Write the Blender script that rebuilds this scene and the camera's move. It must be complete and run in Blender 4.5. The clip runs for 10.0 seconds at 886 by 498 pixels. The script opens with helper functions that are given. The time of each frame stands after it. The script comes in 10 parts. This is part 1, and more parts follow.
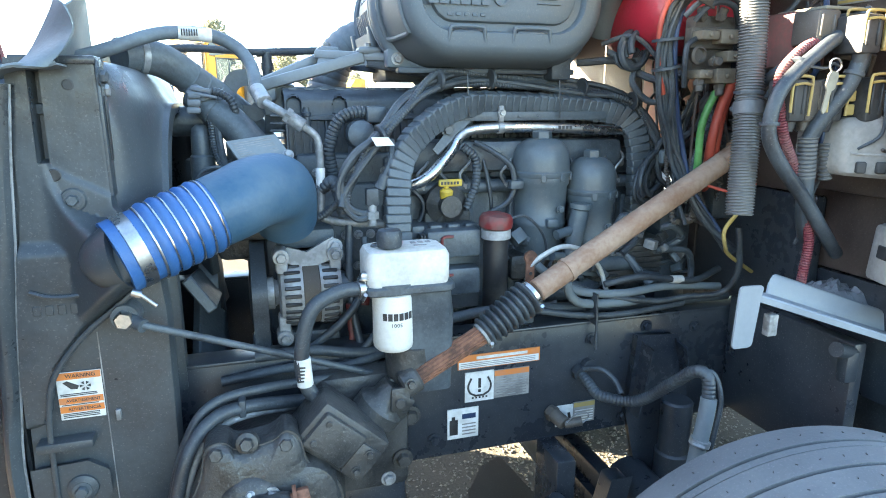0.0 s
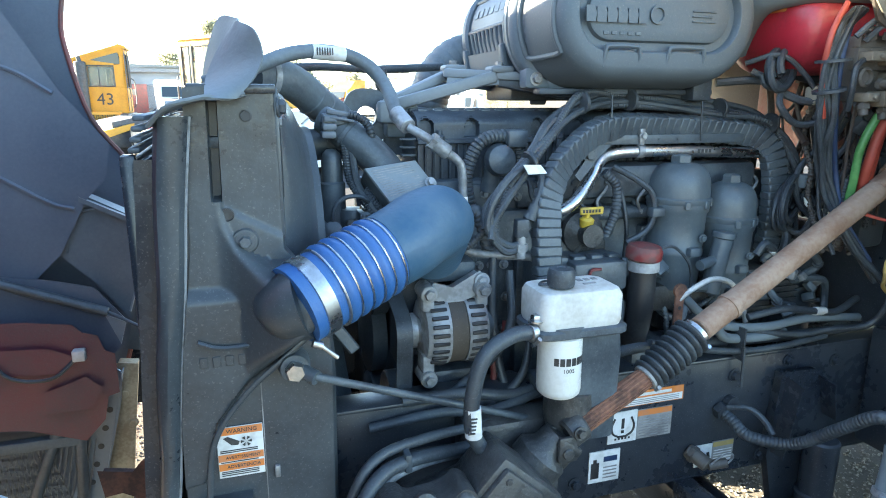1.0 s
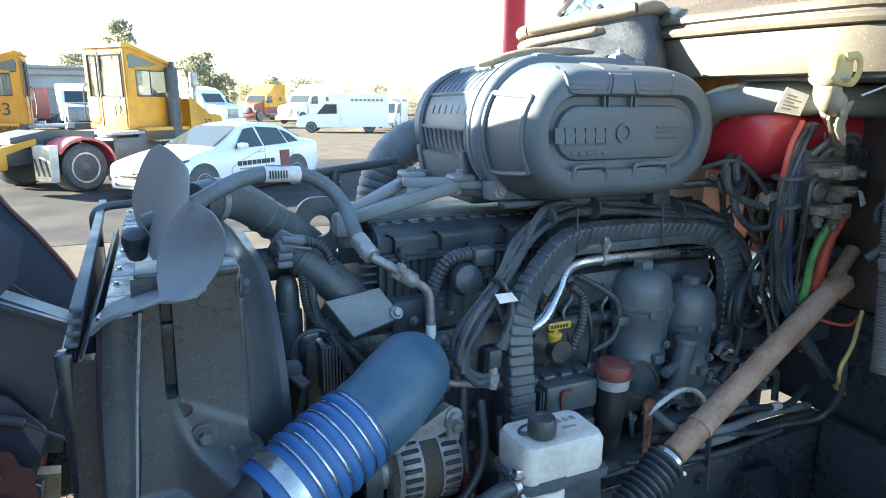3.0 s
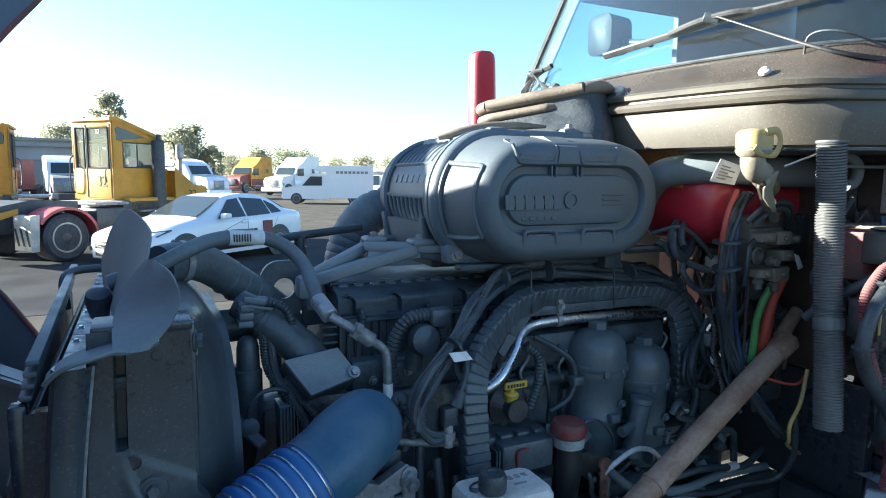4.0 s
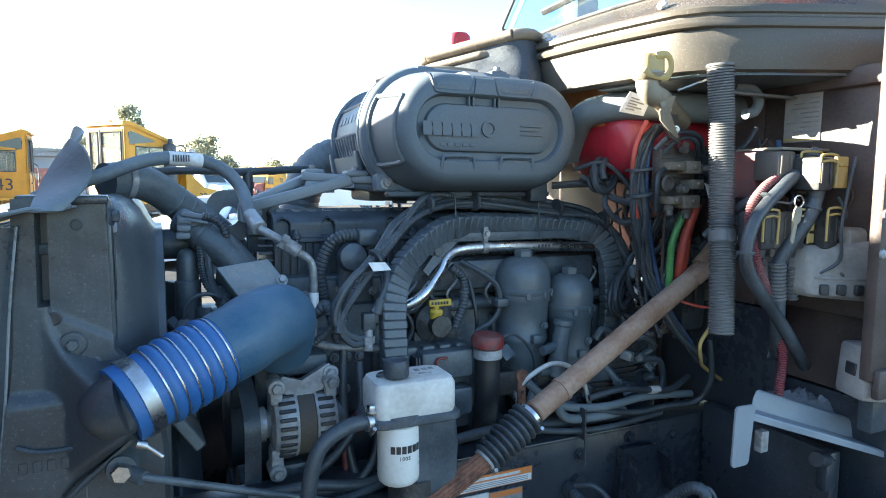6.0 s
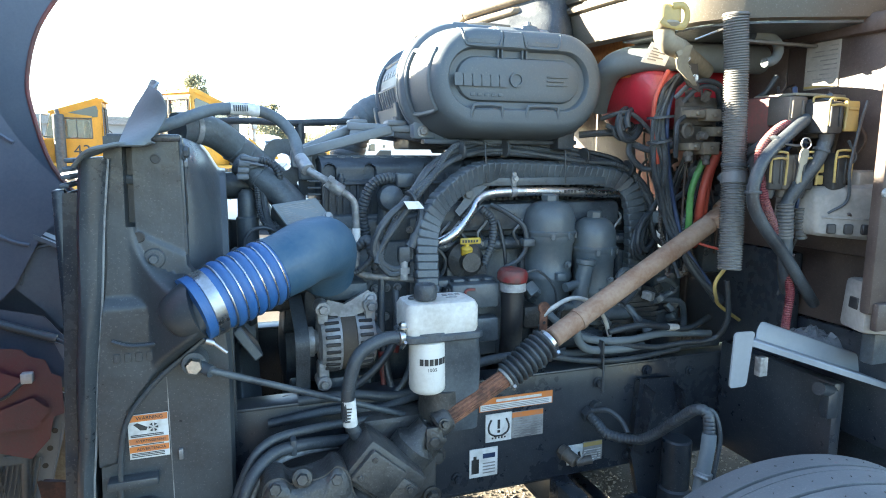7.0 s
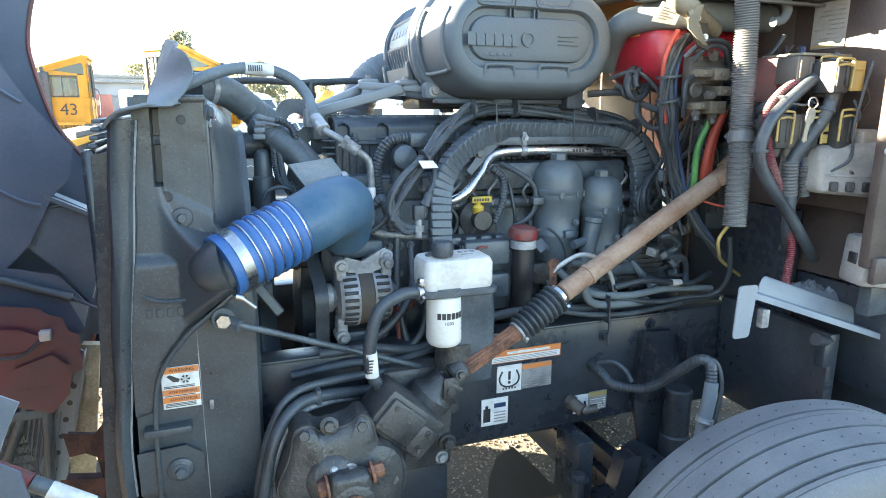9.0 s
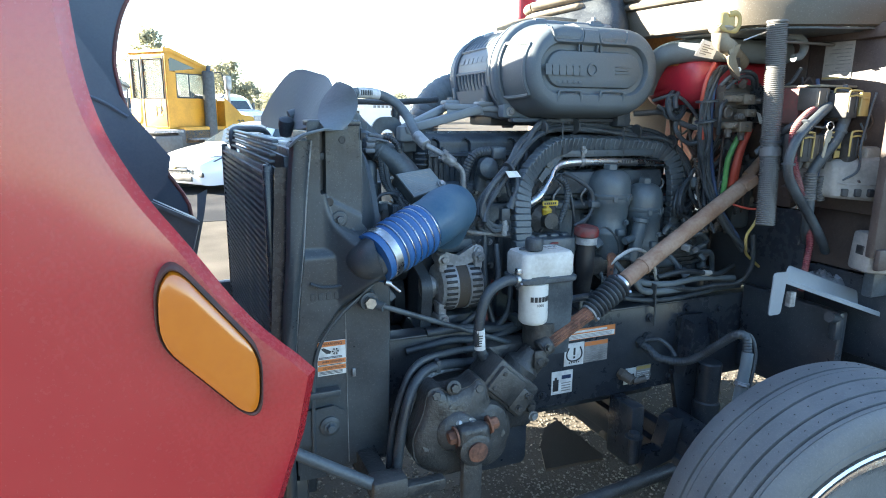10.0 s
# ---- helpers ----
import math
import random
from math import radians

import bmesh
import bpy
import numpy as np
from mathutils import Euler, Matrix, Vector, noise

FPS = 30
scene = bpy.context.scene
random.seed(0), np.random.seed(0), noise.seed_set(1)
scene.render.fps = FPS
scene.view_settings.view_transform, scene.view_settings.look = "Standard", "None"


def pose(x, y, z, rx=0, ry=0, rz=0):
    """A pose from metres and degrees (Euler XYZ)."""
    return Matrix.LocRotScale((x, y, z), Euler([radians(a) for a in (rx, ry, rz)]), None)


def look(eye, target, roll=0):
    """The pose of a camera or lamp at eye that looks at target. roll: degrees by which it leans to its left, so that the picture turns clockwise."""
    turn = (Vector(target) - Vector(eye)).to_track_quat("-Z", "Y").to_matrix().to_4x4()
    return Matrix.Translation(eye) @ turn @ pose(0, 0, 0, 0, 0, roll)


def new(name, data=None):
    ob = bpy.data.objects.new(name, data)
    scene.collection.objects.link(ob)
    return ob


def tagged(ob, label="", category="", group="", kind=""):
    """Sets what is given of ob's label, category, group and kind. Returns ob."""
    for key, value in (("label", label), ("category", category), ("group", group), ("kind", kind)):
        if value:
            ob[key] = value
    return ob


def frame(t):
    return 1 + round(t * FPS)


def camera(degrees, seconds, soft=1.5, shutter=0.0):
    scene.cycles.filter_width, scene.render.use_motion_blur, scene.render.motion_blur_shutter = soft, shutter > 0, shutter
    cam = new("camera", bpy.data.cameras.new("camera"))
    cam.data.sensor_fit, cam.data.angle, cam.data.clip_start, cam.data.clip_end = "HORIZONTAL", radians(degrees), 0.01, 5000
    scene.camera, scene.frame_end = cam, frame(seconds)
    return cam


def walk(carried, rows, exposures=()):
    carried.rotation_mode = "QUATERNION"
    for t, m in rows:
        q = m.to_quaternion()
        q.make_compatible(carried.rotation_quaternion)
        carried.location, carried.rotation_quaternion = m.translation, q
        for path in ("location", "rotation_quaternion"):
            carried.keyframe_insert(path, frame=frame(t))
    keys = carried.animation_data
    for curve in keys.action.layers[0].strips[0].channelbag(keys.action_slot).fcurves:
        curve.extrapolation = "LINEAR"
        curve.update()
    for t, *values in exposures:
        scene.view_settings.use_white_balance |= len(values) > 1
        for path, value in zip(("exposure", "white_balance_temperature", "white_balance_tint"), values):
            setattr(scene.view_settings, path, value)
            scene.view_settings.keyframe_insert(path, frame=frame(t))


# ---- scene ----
cam = camera(70.4, 10.0, soft=1.0)
METRES, EYE, TILT, LEAN, TURN = 2.2, 1.65, -13.5, 0.0, -17.0
ROWS = [
    (0.0, 0.0, 0.0, 0.0, 0.0, 0.0, -0.0),
    (0.5, -0.0828, 0.0257, 0.0072, 0.03, 0.12, 0.01),
    (1.0, -0.1702, 0.0476, 0.0365, -0.37, 0.08, -0.07),
    (1.5, -0.1975, 0.0678, 0.0886, -1.93, -0.11, 0.21),
    (2.0, -0.2128, 0.0957, 0.1408, -4.21, -0.44, 0.61),
    (3.5, -0.2053, 0.0821, 0.1712, -8.08, 1.78, 1.37),
    (4.0, -0.1852, 0.0532, 0.159, -8.54, 6.58, 1.46),
    (4.5, -0.1763, 0.0517, 0.1455, -8.9, 8.29, 1.48),
    (5.0, -0.1502, 0.0584, 0.0988, -9.11, 8.39, 1.59),
    (5.5, -0.1023, 0.0323, 0.0726, -8.98, 8.04, 1.67),
    (7.0, -0.0611, -0.0816, 0.0006, -2.11, 4.68, 0.25),
    (7.5, -0.0864, -0.1234, -0.0071, -2.11, 1.73, 0.33),
    (8.0, -0.0841, -0.1249, 0.0004, -2.41, 1.04, 0.46),
    (8.5, -0.0867, -0.1143, -0.0003, -2.76, 0.93, 0.5),
    (9.0, -0.0914, -0.1027, -0.0025, -2.88, 0.99, 0.52),
    (9.5, -0.1375, -0.1311, -0.0039, -3.41, 1.04, 0.51),
    (10.0, -0.272, -0.2484, -0.0117, -5.46, 1.09, 0.84),
]
walk(cam, [(t, pose(0, 0, EYE, TILT, LEAN, TURN) @ pose(METRES * x, METRES * y, METRES * z, 90 + pitch, roll, yaw)) for t, x, y, z, yaw, pitch, roll in ROWS],
     [(0.0, 4.68, 7000, 5), (1.0, 4.42, 6800, 4), (2.0, 3.85, 6500, 3), (3.5, 3.3, 6100, 4), (4.0, 2.6, 5650, 3), (4.5, 2.28, 5800, 3), (5.0, 2.45, 5900, 3), (5.5, 3.1, 5950, 4), (7.0, 4.18, 6750, 5), (7.5, 4.52, 6950, 5), (8.5, 4.52, 7300, 7), (9.5, 4.46, 7200, 7), (10.0, 3.8, 6350, 6)])

# world and sun
SUN_EL, SUN_AZ = 16.5, -58.0
world = bpy.data.worlds.new("sky")
scene.world = world
world.use_nodes = True
wn = world.node_tree
sky = wn.nodes.new("ShaderNodeTexSky")
sky.sky_type = "NISHITA"
sky.sun_disc = False
sky.sun_elevation, sky.sun_rotation = radians(SUN_EL), radians(SUN_AZ)
sky.air_density, sky.dust_density, sky.ozone_density = 0.9, 0.6, 1.9
wn.links.new(sky.outputs[0], wn.nodes["Background"].inputs[0])
wn.nodes["Background"].inputs[1].default_value = 0.063
sun = new("sun", bpy.data.lights.new("sun", "SUN"))
sun.data.energy, sun.data.angle, sun.data.color = 5.0, radians(0.5), (1.0, 0.88, 0.71)
sun.matrix_world = look((-2.5, 8, 8), (-2.5 - math.sin(radians(SUN_AZ)), 8 - math.cos(radians(SUN_AZ)), 8 - math.tan(radians(SUN_EL))))


# ---- materials ----
DUST = (0.24, 0.24, 0.235)


def mat(name, base, rough=0.5, metal=0.0, second=None, amount=0.5, scale=6.0, grain=95.0, bump=0.24, coat=0.0, spread=0.12, vary=0.0, speck=0.0):
    """A surface of base colour with patches of a second one (dust, rust, wear), fine grain and relief."""
    m = bpy.data.materials.new(name)
    m.use_nodes = True
    nt = m.node_tree
    bsdf = nt.nodes["Principled BSDF"]
    second = second or tuple(min(1, c * 1.6 + 0.01) for c in base)
    co = nt.nodes.new("ShaderNodeTexCoord")
    big, fine = nt.nodes.new("ShaderNodeTexNoise"), nt.nodes.new("ShaderNodeTexNoise")
    for n, s, d in ((big, scale, 6.0), (fine, grain, 4.0)):
        n.inputs["Scale"].default_value, n.inputs["Detail"].default_value = s, d
        nt.links.new(co.outputs["Object"], n.inputs["Vector"])
    add = nt.nodes.new("ShaderNodeMath")
    add.operation = "MULTIPLY_ADD"
    add.inputs[1].default_value = 0.42
    nt.links.new(fine.outputs["Fac"], add.inputs[0])
    nt.links.new(big.outputs["Fac"], add.inputs[2])
    ramp = nt.nodes.new("ShaderNodeMapRange")
    mid = 0.71 + 0.22 * (0.5 - amount)
    ramp.inputs["From Min"].default_value, ramp.inputs["From Max"].default_value = mid - spread, mid + spread
    nt.links.new(add.outputs[0], ramp.inputs["Value"])
    mix = nt.nodes.new("ShaderNodeMix")
    mix.data_type = "RGBA"
    mix.inputs["A"].default_value, mix.inputs["B"].default_value = (*base, 1), (*second, 1)
    nt.links.new(ramp.outputs[0], mix.inputs["Factor"])
    out = mix.outputs["Result"]
    if speck:
        dots, cut, over = nt.nodes.new("ShaderNodeTexNoise"), nt.nodes.new("ShaderNodeMapRange"), nt.nodes.new("ShaderNodeMix")
        dots.inputs["Scale"].default_value, dots.inputs["Detail"].default_value = 240.0, 3.0
        cut.inputs["From Min"].default_value, cut.inputs["From Max"].default_value = 0.60, 0.73
        cut.inputs["To Max"].default_value = speck
        over.data_type = "RGBA"
        over.inputs["B"].default_value = (*DUST, 1)
        nt.links.new(co.outputs["Object"], dots.inputs["Vector"])
        nt.links.new(dots.outputs["Fac"], cut.inputs["Value"])
        nt.links.new(cut.outputs[0], over.inputs["Factor"])
        nt.links.new(out, over.inputs["A"])
        out = over.outputs["Result"]
    if vary:
        info, hsv, rng = nt.nodes.new("ShaderNodeObjectInfo"), nt.nodes.new("ShaderNodeHueSaturation"), nt.nodes.new("ShaderNodeMapRange")
        rng.inputs["To Min"].default_value, rng.inputs["To Max"].default_value = 1 - vary, 1 + vary
        nt.links.new(info.outputs["Random"], rng.inputs["Value"])
        nt.links.new(rng.outputs[0], hsv.inputs["Value"])
        nt.links.new(out, hsv.inputs["Color"])
        out = hsv.outputs[0]
    nt.links.new(out, bsdf.inputs["Base Color"])
    rr = nt.nodes.new("ShaderNodeMapRange")
    rr.inputs["To Min"].default_value, rr.inputs["To Max"].default_value = max(0.03, rough - 0.08), min(1, rough + 0.2)
    nt.links.new(ramp.outputs[0], rr.inputs["Value"])
    nt.links.new(rr.outputs[0], bsdf.inputs["Roughness"])
    bsdf.inputs["Metallic"].default_value = metal
    bsdf.inputs["Coat Weight"].default_value = coat
    bsdf.inputs["Coat Roughness"].default_value = 0.08
    if bump:
        b = nt.nodes.new("ShaderNodeBump")
        b.inputs["Strength"].default_value, b.inputs["Distance"].default_value = bump, 0.004
        nt.links.new(fine.outputs["Fac"], b.inputs["Height"])
        nt.links.new(b.outputs[0], bsdf.inputs["Normal"])
    return m


def glass(name, tint, rough=0.02, alpha=0.25):
    m = bpy.data.materials.new(name)
    m.use_nodes = True
    b = m.node_tree.nodes["Principled BSDF"]
    b.inputs["Base Color"].default_value = (*tint, 1)
    b.inputs["Roughness"].default_value, b.inputs["Alpha"].default_value = rough, alpha
    b.inputs["IOR"].default_value = 1.5
    return m


BLACK = mat("black_plastic", (0.041, 0.049, 0.058), 0.36, second=(0.095, 0.116, 0.132), amount=0.48, scale=9, spread=0.22, speck=0.22)
RUBBER = mat("black_rubber", (0.026, 0.030, 0.036), 0.42, second=(0.060, 0.073, 0.084), amount=0.45, scale=14, grain=140, spread=0.22, speck=0.26)
DUSTY = mat("dusty_rubber", (0.118, 0.138, 0.152), 0.58, second=(0.160, 0.190, 0.206), amount=0.48, scale=8, spread=0.24, speck=0.2)
SHROUD = mat("dusty_black_plastic", (0.029, 0.034, 0.040), 0.32, second=(0.058, 0.069, 0.077), amount=0.46, scale=5, bump=0.10, spread=0.24, speck=0.28)
AIRBOX = mat("grey_plastic", (0.085, 0.107, 0.130), 0.50, second=(0.125, 0.157, 0.184), amount=0.45, scale=5, grain=120, bump=0.08, spread=0.24, speck=0.15)
LIDGREY = mat("dusty_grey_lid", (0.072, 0.091, 0.106), 0.50, second=(0.104, 0.125, 0.140), amount=0.50, scale=5, grain=150, bump=0.10, spread=0.25, speck=0.28)
IRON = mat("painted_iron", (0.032, 0.039, 0.049), 0.38, second=(0.089, 0.108, 0.121), amount=0.48, scale=12, bump=0.4, spread=0.22, speck=0.26)
GREASY = mat("greasy_iron", (0.026, 0.027, 0.028), 0.36, second=(0.066, 0.064, 0.061), amount=0.46, scale=13, bump=0.6, spread=0.18, speck=0.26)
ALU = mat("cast_aluminium", (0.36, 0.37, 0.38), 0.5, metal=0.15, second=(0.22, 0.22, 0.22), amount=0.5, scale=15, bump=0.35)
STEEL = mat("bright_steel", (0.62, 0.63, 0.64), 0.28, metal=1.0, second=(0.40, 0.40, 0.40), amount=0.4, scale=20, bump=0.05)
DULL = mat("dull_steel", (0.30, 0.31, 0.32), 0.42, metal=0.3, second=(0.16, 0.16, 0.16), amount=0.45, scale=20)
RUST = mat("rusty_tube", (0.24, 0.135, 0.085), 0.75, second=(0.38, 0.27, 0.20), amount=0.45, scale=10, grain=90, bump=0.4, spread=0.15)
RUST2 = mat("orange_rust", (0.22, 0.095, 0.055), 0.8, second=(0.10, 0.05, 0.035), amount=0.5, scale=25, bump=0.5)
RAIL = mat("black_frame_paint", (0.012, 0.016, 0.025), 0.26, second=(0.045, 0.052, 0.060), amount=0.42, scale=2.6, grain=40, bump=0.08, spread=0.26, speck=0.3)
BLUE = mat("blue_silicone", (0.016, 0.095, 0.30), 0.42, second=(0.045, 0.120, 0.27), amount=0.42, scale=7, grain=150, bump=0.25, spread=0.24, speck=0.1)
BLUEDUST = mat("dusty_blue_silicone", (0.024, 0.075, 0.135), 0.48, second=(0.066, 0.118, 0.168), amount=0.5, scale=9, spread=0.2)
WHITE = mat("white_plastic", (0.60, 0.59, 0.56), 0.4, second=(0.42, 0.39, 0.35), amount=0.4, scale=8, bump=0.1, spread=0.16)
CANW = mat("white_enamel", (0.64, 0.63, 0.60), 0.3, second=(0.50, 0.48, 0.44), amount=0.35, scale=9, bump=0.02, spread=0.16)
PAPER = mat("paper_label", (0.66, 0.66, 0.65), 0.5, second=(0.50, 0.49, 0.47), amount=0.38, scale=25, bump=0.03)
ORANGE = mat("orange_print", (0.62, 0.19, 0.04), 0.5, second=(0.55, 0.2, 0.08), amount=0.35, scale=30, bump=0.02)
INK = mat("black_ink", (0.02, 0.02, 0.022), 0.5, second=(0.06, 0.06, 0.06), amount=0.4, bump=0.0)
GREYINK = mat("grey_print", (0.16, 0.15, 0.15), 0.5, second=(0.28, 0.27, 0.26), amount=0.5, scale=30, bump=0.0)
REDPAINT = mat("red_truck_paint", (0.36, 0.015, 0.023), 0.20, second=(0.33, 0.015, 0.022), amount=0.45, scale=1.2, grain=200, bump=0.0, coat=0.8, spread=0.3)
MAROON = mat("grimy_maroon_paint", (0.135, 0.034, 0.048), 0.42, second=(0.105, 0.056, 0.062), amount=0.5, scale=7, speck=0.15, spread=0.2)
DULLRED = mat("dull_red_paint", (0.20, 0.04, 0.042), 0.5, second=(0.12, 0.06, 0.055), amount=0.5, scale=7)
CABRED = mat("cab_red_paint", (0.40, 0.020, 0.038), 0.42, second=(0.27, 0.026, 0.034), amount=0.4, scale=4, coat=0.2)
AMBER = mat("amber_lens", (0.52, 0.150, 0.006), 0.12, second=(0.45, 0.115, 0.005), amount=0.45, scale=6, coat=1.0, bump=0.0, spread=0.3)
COWLTOP = mat("dusty_black_cowl", (0.042, 0.034, 0.028), 0.20, second=(0.080, 0.065, 0.052), amount=0.46, scale=4, grain=160, bump=0.02, spread=0.26, speck=0.3)
COWL = mat("weathered_cowl_plastic", (0.064, 0.056, 0.044), 0.45, second=(0.094, 0.083, 0.066), amount=0.45, scale=5, grain=160, bump=0.04, spread=0.25, speck=0.3)
CONV = mat("grey_ribbed_hose", (0.085, 0.088, 0.092), 0.45, second=(0.135, 0.134, 0.130), amount=0.45, scale=9, spread=0.24, speck=0.2)
GREEN = mat("green_nylon", (0.06, 0.19, 0.055), 0.4, bump=0.02)
REDLINE = mat("red_nylon", (0.34, 0.05, 0.03), 0.42, second=(0.4, 0.07, 0.05), bump=0.02)
BLUELINE = mat("blue_nylon", (0.018, 0.036, 0.085), 0.45, bump=0.02)
YELLOW = mat("yellow_plastic", (0.60, 0.40, 0.03), 0.45, second=(0.36, 0.27, 0.08), amount=0.42, scale=12, bump=0.05)
GOLD = mat("yellow_cap_plastic", (0.44, 0.31, 0.09), 0.5, second=(0.33, 0.25, 0.11), amount=0.45, scale=12, bump=0.1, spread=0.2)
TAN = mat("dusty_tan_plastic", (0.30, 0.265, 0.20), 0.55, second=(0.21, 0.185, 0.14), amount=0.5, scale=14, spread=0.2)
REDCAP = mat("red_cap_plastic", (0.17, 0.020, 0.020), 0.5, second=(0.12, 0.05, 0.045), amount=0.5, scale=25)
TRAYM = mat("grey_painted_tray", (0.17, 0.195, 0.225), 0.42, second=(0.225, 0.25, 0.28), amount=0.48, scale=8, grain=80, bump=0.12, spread=0.24, speck=0.25)
TYRE = mat("tyre_rubber", (0.105, 0.112, 0.118), 0.7, second=(0.155, 0.160, 0.164), amount=0.5, scale=9, grain=120, bump=0.35, spread=0.24, speck=0.35)
CHROME = mat("polished_rim", (0.75, 0.75, 0.76), 0.15, metal=1.0, second=(0.5, 0.5, 0.5), amount=0.3, bump=0.02)
SPRINGM = mat("dusty_spring_steel", (0.066, 0.052, 0.040), 0.65, second=(0.100, 0.082, 0.064), amount=0.45, scale=8, spread=0.24, speck=0.2)


def pane_glass(name, tint, dust):
    """Clear glass under a thin film of dust."""
    m = bpy.data.materials.new(name)
    m.use_nodes = True
    nt = m.node_tree
    nt.nodes.remove(nt.nodes["Principled BSDF"])
    clear, film, mix, noise, rng = (nt.nodes.new("ShaderNode" + k) for k in ("BsdfGlass", "BsdfDiffuse", "MixShader", "TexNoise", "MapRange"))
    clear.inputs["Color"].default_value = (*tint, 1)
    clear.inputs["Roughness"].default_value = 0.0
    clear.inputs["IOR"].default_value = 1.5
    film.inputs["Color"].default_value = (0.42, 0.44, 0.45, 1)
    noise.inputs["Scale"].default_value, noise.inputs["Detail"].default_value = 7.0, 6.0
    rng.inputs["To Min"].default_value, rng.inputs["To Max"].default_value = dust * 0.6, dust * 1.4
    nt.links.new(noise.outputs["Fac"], rng.inputs["Value"])
    nt.links.new(rng.outputs[0], mix.inputs[0])
    nt.links.new(clear.outputs[0], mix.inputs[1])
    nt.links.new(film.outputs[0], mix.inputs[2])
    nt.links.new(mix.outputs[0], nt.nodes["Material Output"].inputs[0])
    return m


WINDOW = pane_glass("windscreen_glass", (0.74, 0.89, 0.93), 0.014)
CABGLASS = glass("tinted_cab_glass", (0.16, 0.19, 0.17), 0.06, 0.42)
DARKGLASS = glass("dark_window_glass", (0.05, 0.065, 0.075), 0.06, 0.9)
# bright orange stands in for sun on the panel under the cowl
LITORANGE = mat("sunlit_orange_panel", (0.50, 0.19, 0.05), 0.5, second=(0.30, 0.11, 0.04), amount=0.4, scale=8)
PIPING = mat("cream_frame_piece", (0.55, 0.46, 0.32), 0.6, second=(0.35, 0.27, 0.18), amount=0.45, scale=9)
YPAINT = mat("yellow_machine_paint", (0.56, 0.27, 0.02), 0.55, second=(0.44, 0.22, 0.03), amount=0.4, scale=2, grain=20, bump=0.03)
CARW = mat("white_car_paint", (0.80, 0.80, 0.81), 0.2, second=(0.74, 0.74, 0.75), amount=0.4, scale=2, coat=0.5, bump=0.0)
GREYPLAS = mat("grey_wheel_rim", (0.42, 0.41, 0.40), 0.4, metal=0.3, second=(0.3, 0.29, 0.28), bump=0.05)
CREAM = mat("cream_wheel_paint", (0.62, 0.57, 0.48), 0.5, second=(0.42, 0.38, 0.32), amount=0.45, scale=6)
TRUNK = mat("bark", (0.09, 0.07, 0.05), 0.9, bump=0.6, grain=20)
WALLG = mat("grey_cladding", (0.33, 0.34, 0.35), 0.7, second=(0.27, 0.28, 0.29), amount=0.5, scale=0.5)
GROUND = mat("gravel_yard", (0.06, 0.054, 0.047), 0.95, second=(0.14, 0.127, 0.108), amount=0.5, scale=1.3, grain=90, bump=1.0, spread=0.3)
ASPHALT = mat("asphalt", (0.032, 0.034, 0.038), 0.9, second=(0.058, 0.058, 0.06), amount=0.5, scale=0.8, grain=60, bump=0.5)
FILTER = mat("slate_plastic", (0.070, 0.088, 0.101), 0.36, second=(0.108, 0.132, 0.148), amount=0.45, scale=8, grain=90, bump=0.12, spread=0.24, speck=0.22)
GRIME = mat("grimy_brown_panel", (0.034, 0.023, 0.022), 0.45, second=(0.080, 0.060, 0.052), amount=0.45, scale=8, spread=0.22, speck=0.2)
BAG = mat("hazy_plastic_sheet", (0.30, 0.32, 0.35), 0.18, second=(0.22, 0.24, 0.27), amount=0.5, scale=30, bump=0.1, coat=0.5)


def leafy(name, base, glow):
    m = mat(name, base, 0.7, second=tuple(c * 1.4 for c in base), amount=0.5, scale=0.6, grain=8, bump=0.0, vary=0.25)
    nt = m.node_tree
    tr, mix = nt.nodes.new("ShaderNodeBsdfTranslucent"), nt.nodes.new("ShaderNodeMixShader")
    tr.inputs[0].default_value = (*glow, 1)
    mix.inputs[0].default_value = 0.5
    nt.links.new(nt.nodes["Principled BSDF"].outputs[0], mix.inputs[1])
    nt.links.new(tr.outputs[0], mix.inputs[2])
    nt.links.new(mix.outputs[0], nt.nodes["Material Output"].inputs[0])
    return m


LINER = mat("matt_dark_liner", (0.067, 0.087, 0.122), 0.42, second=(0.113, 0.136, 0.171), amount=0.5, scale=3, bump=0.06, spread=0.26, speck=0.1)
def stony(name):
    m = mat(name, (0.12, 0.11, 0.095), 0.85, second=(0.22, 0.20, 0.17), amount=0.5, scale=60, grain=200, bump=0.3)
    nt = m.node_tree
    geo, rng, hsv = nt.nodes.new("ShaderNodeNewGeometry"), nt.nodes.new("ShaderNodeMapRange"), nt.nodes.new("ShaderNodeHueSaturation")
    rng.inputs["To Min"].default_value, rng.inputs["To Max"].default_value = 0.55, 1.35
    nt.links.new(geo.outputs["Random Per Island"], rng.inputs["Value"])
    nt.links.new(rng.outputs[0], hsv.inputs["Value"])
    socket = nt.nodes["Principled BSDF"].inputs["Base Color"]
    nt.links.new(socket.links[0].from_socket, hsv.inputs["Color"])
    nt.links.new(hsv.outputs[0], socket)
    return m


GRAVEL = stony("loose_gravel")
# distant haze is put into the pale leaf and glow colours
LEAF = leafy("hazy_leaves", (0.19, 0.20, 0.145), (0.40, 0.39, 0.27))

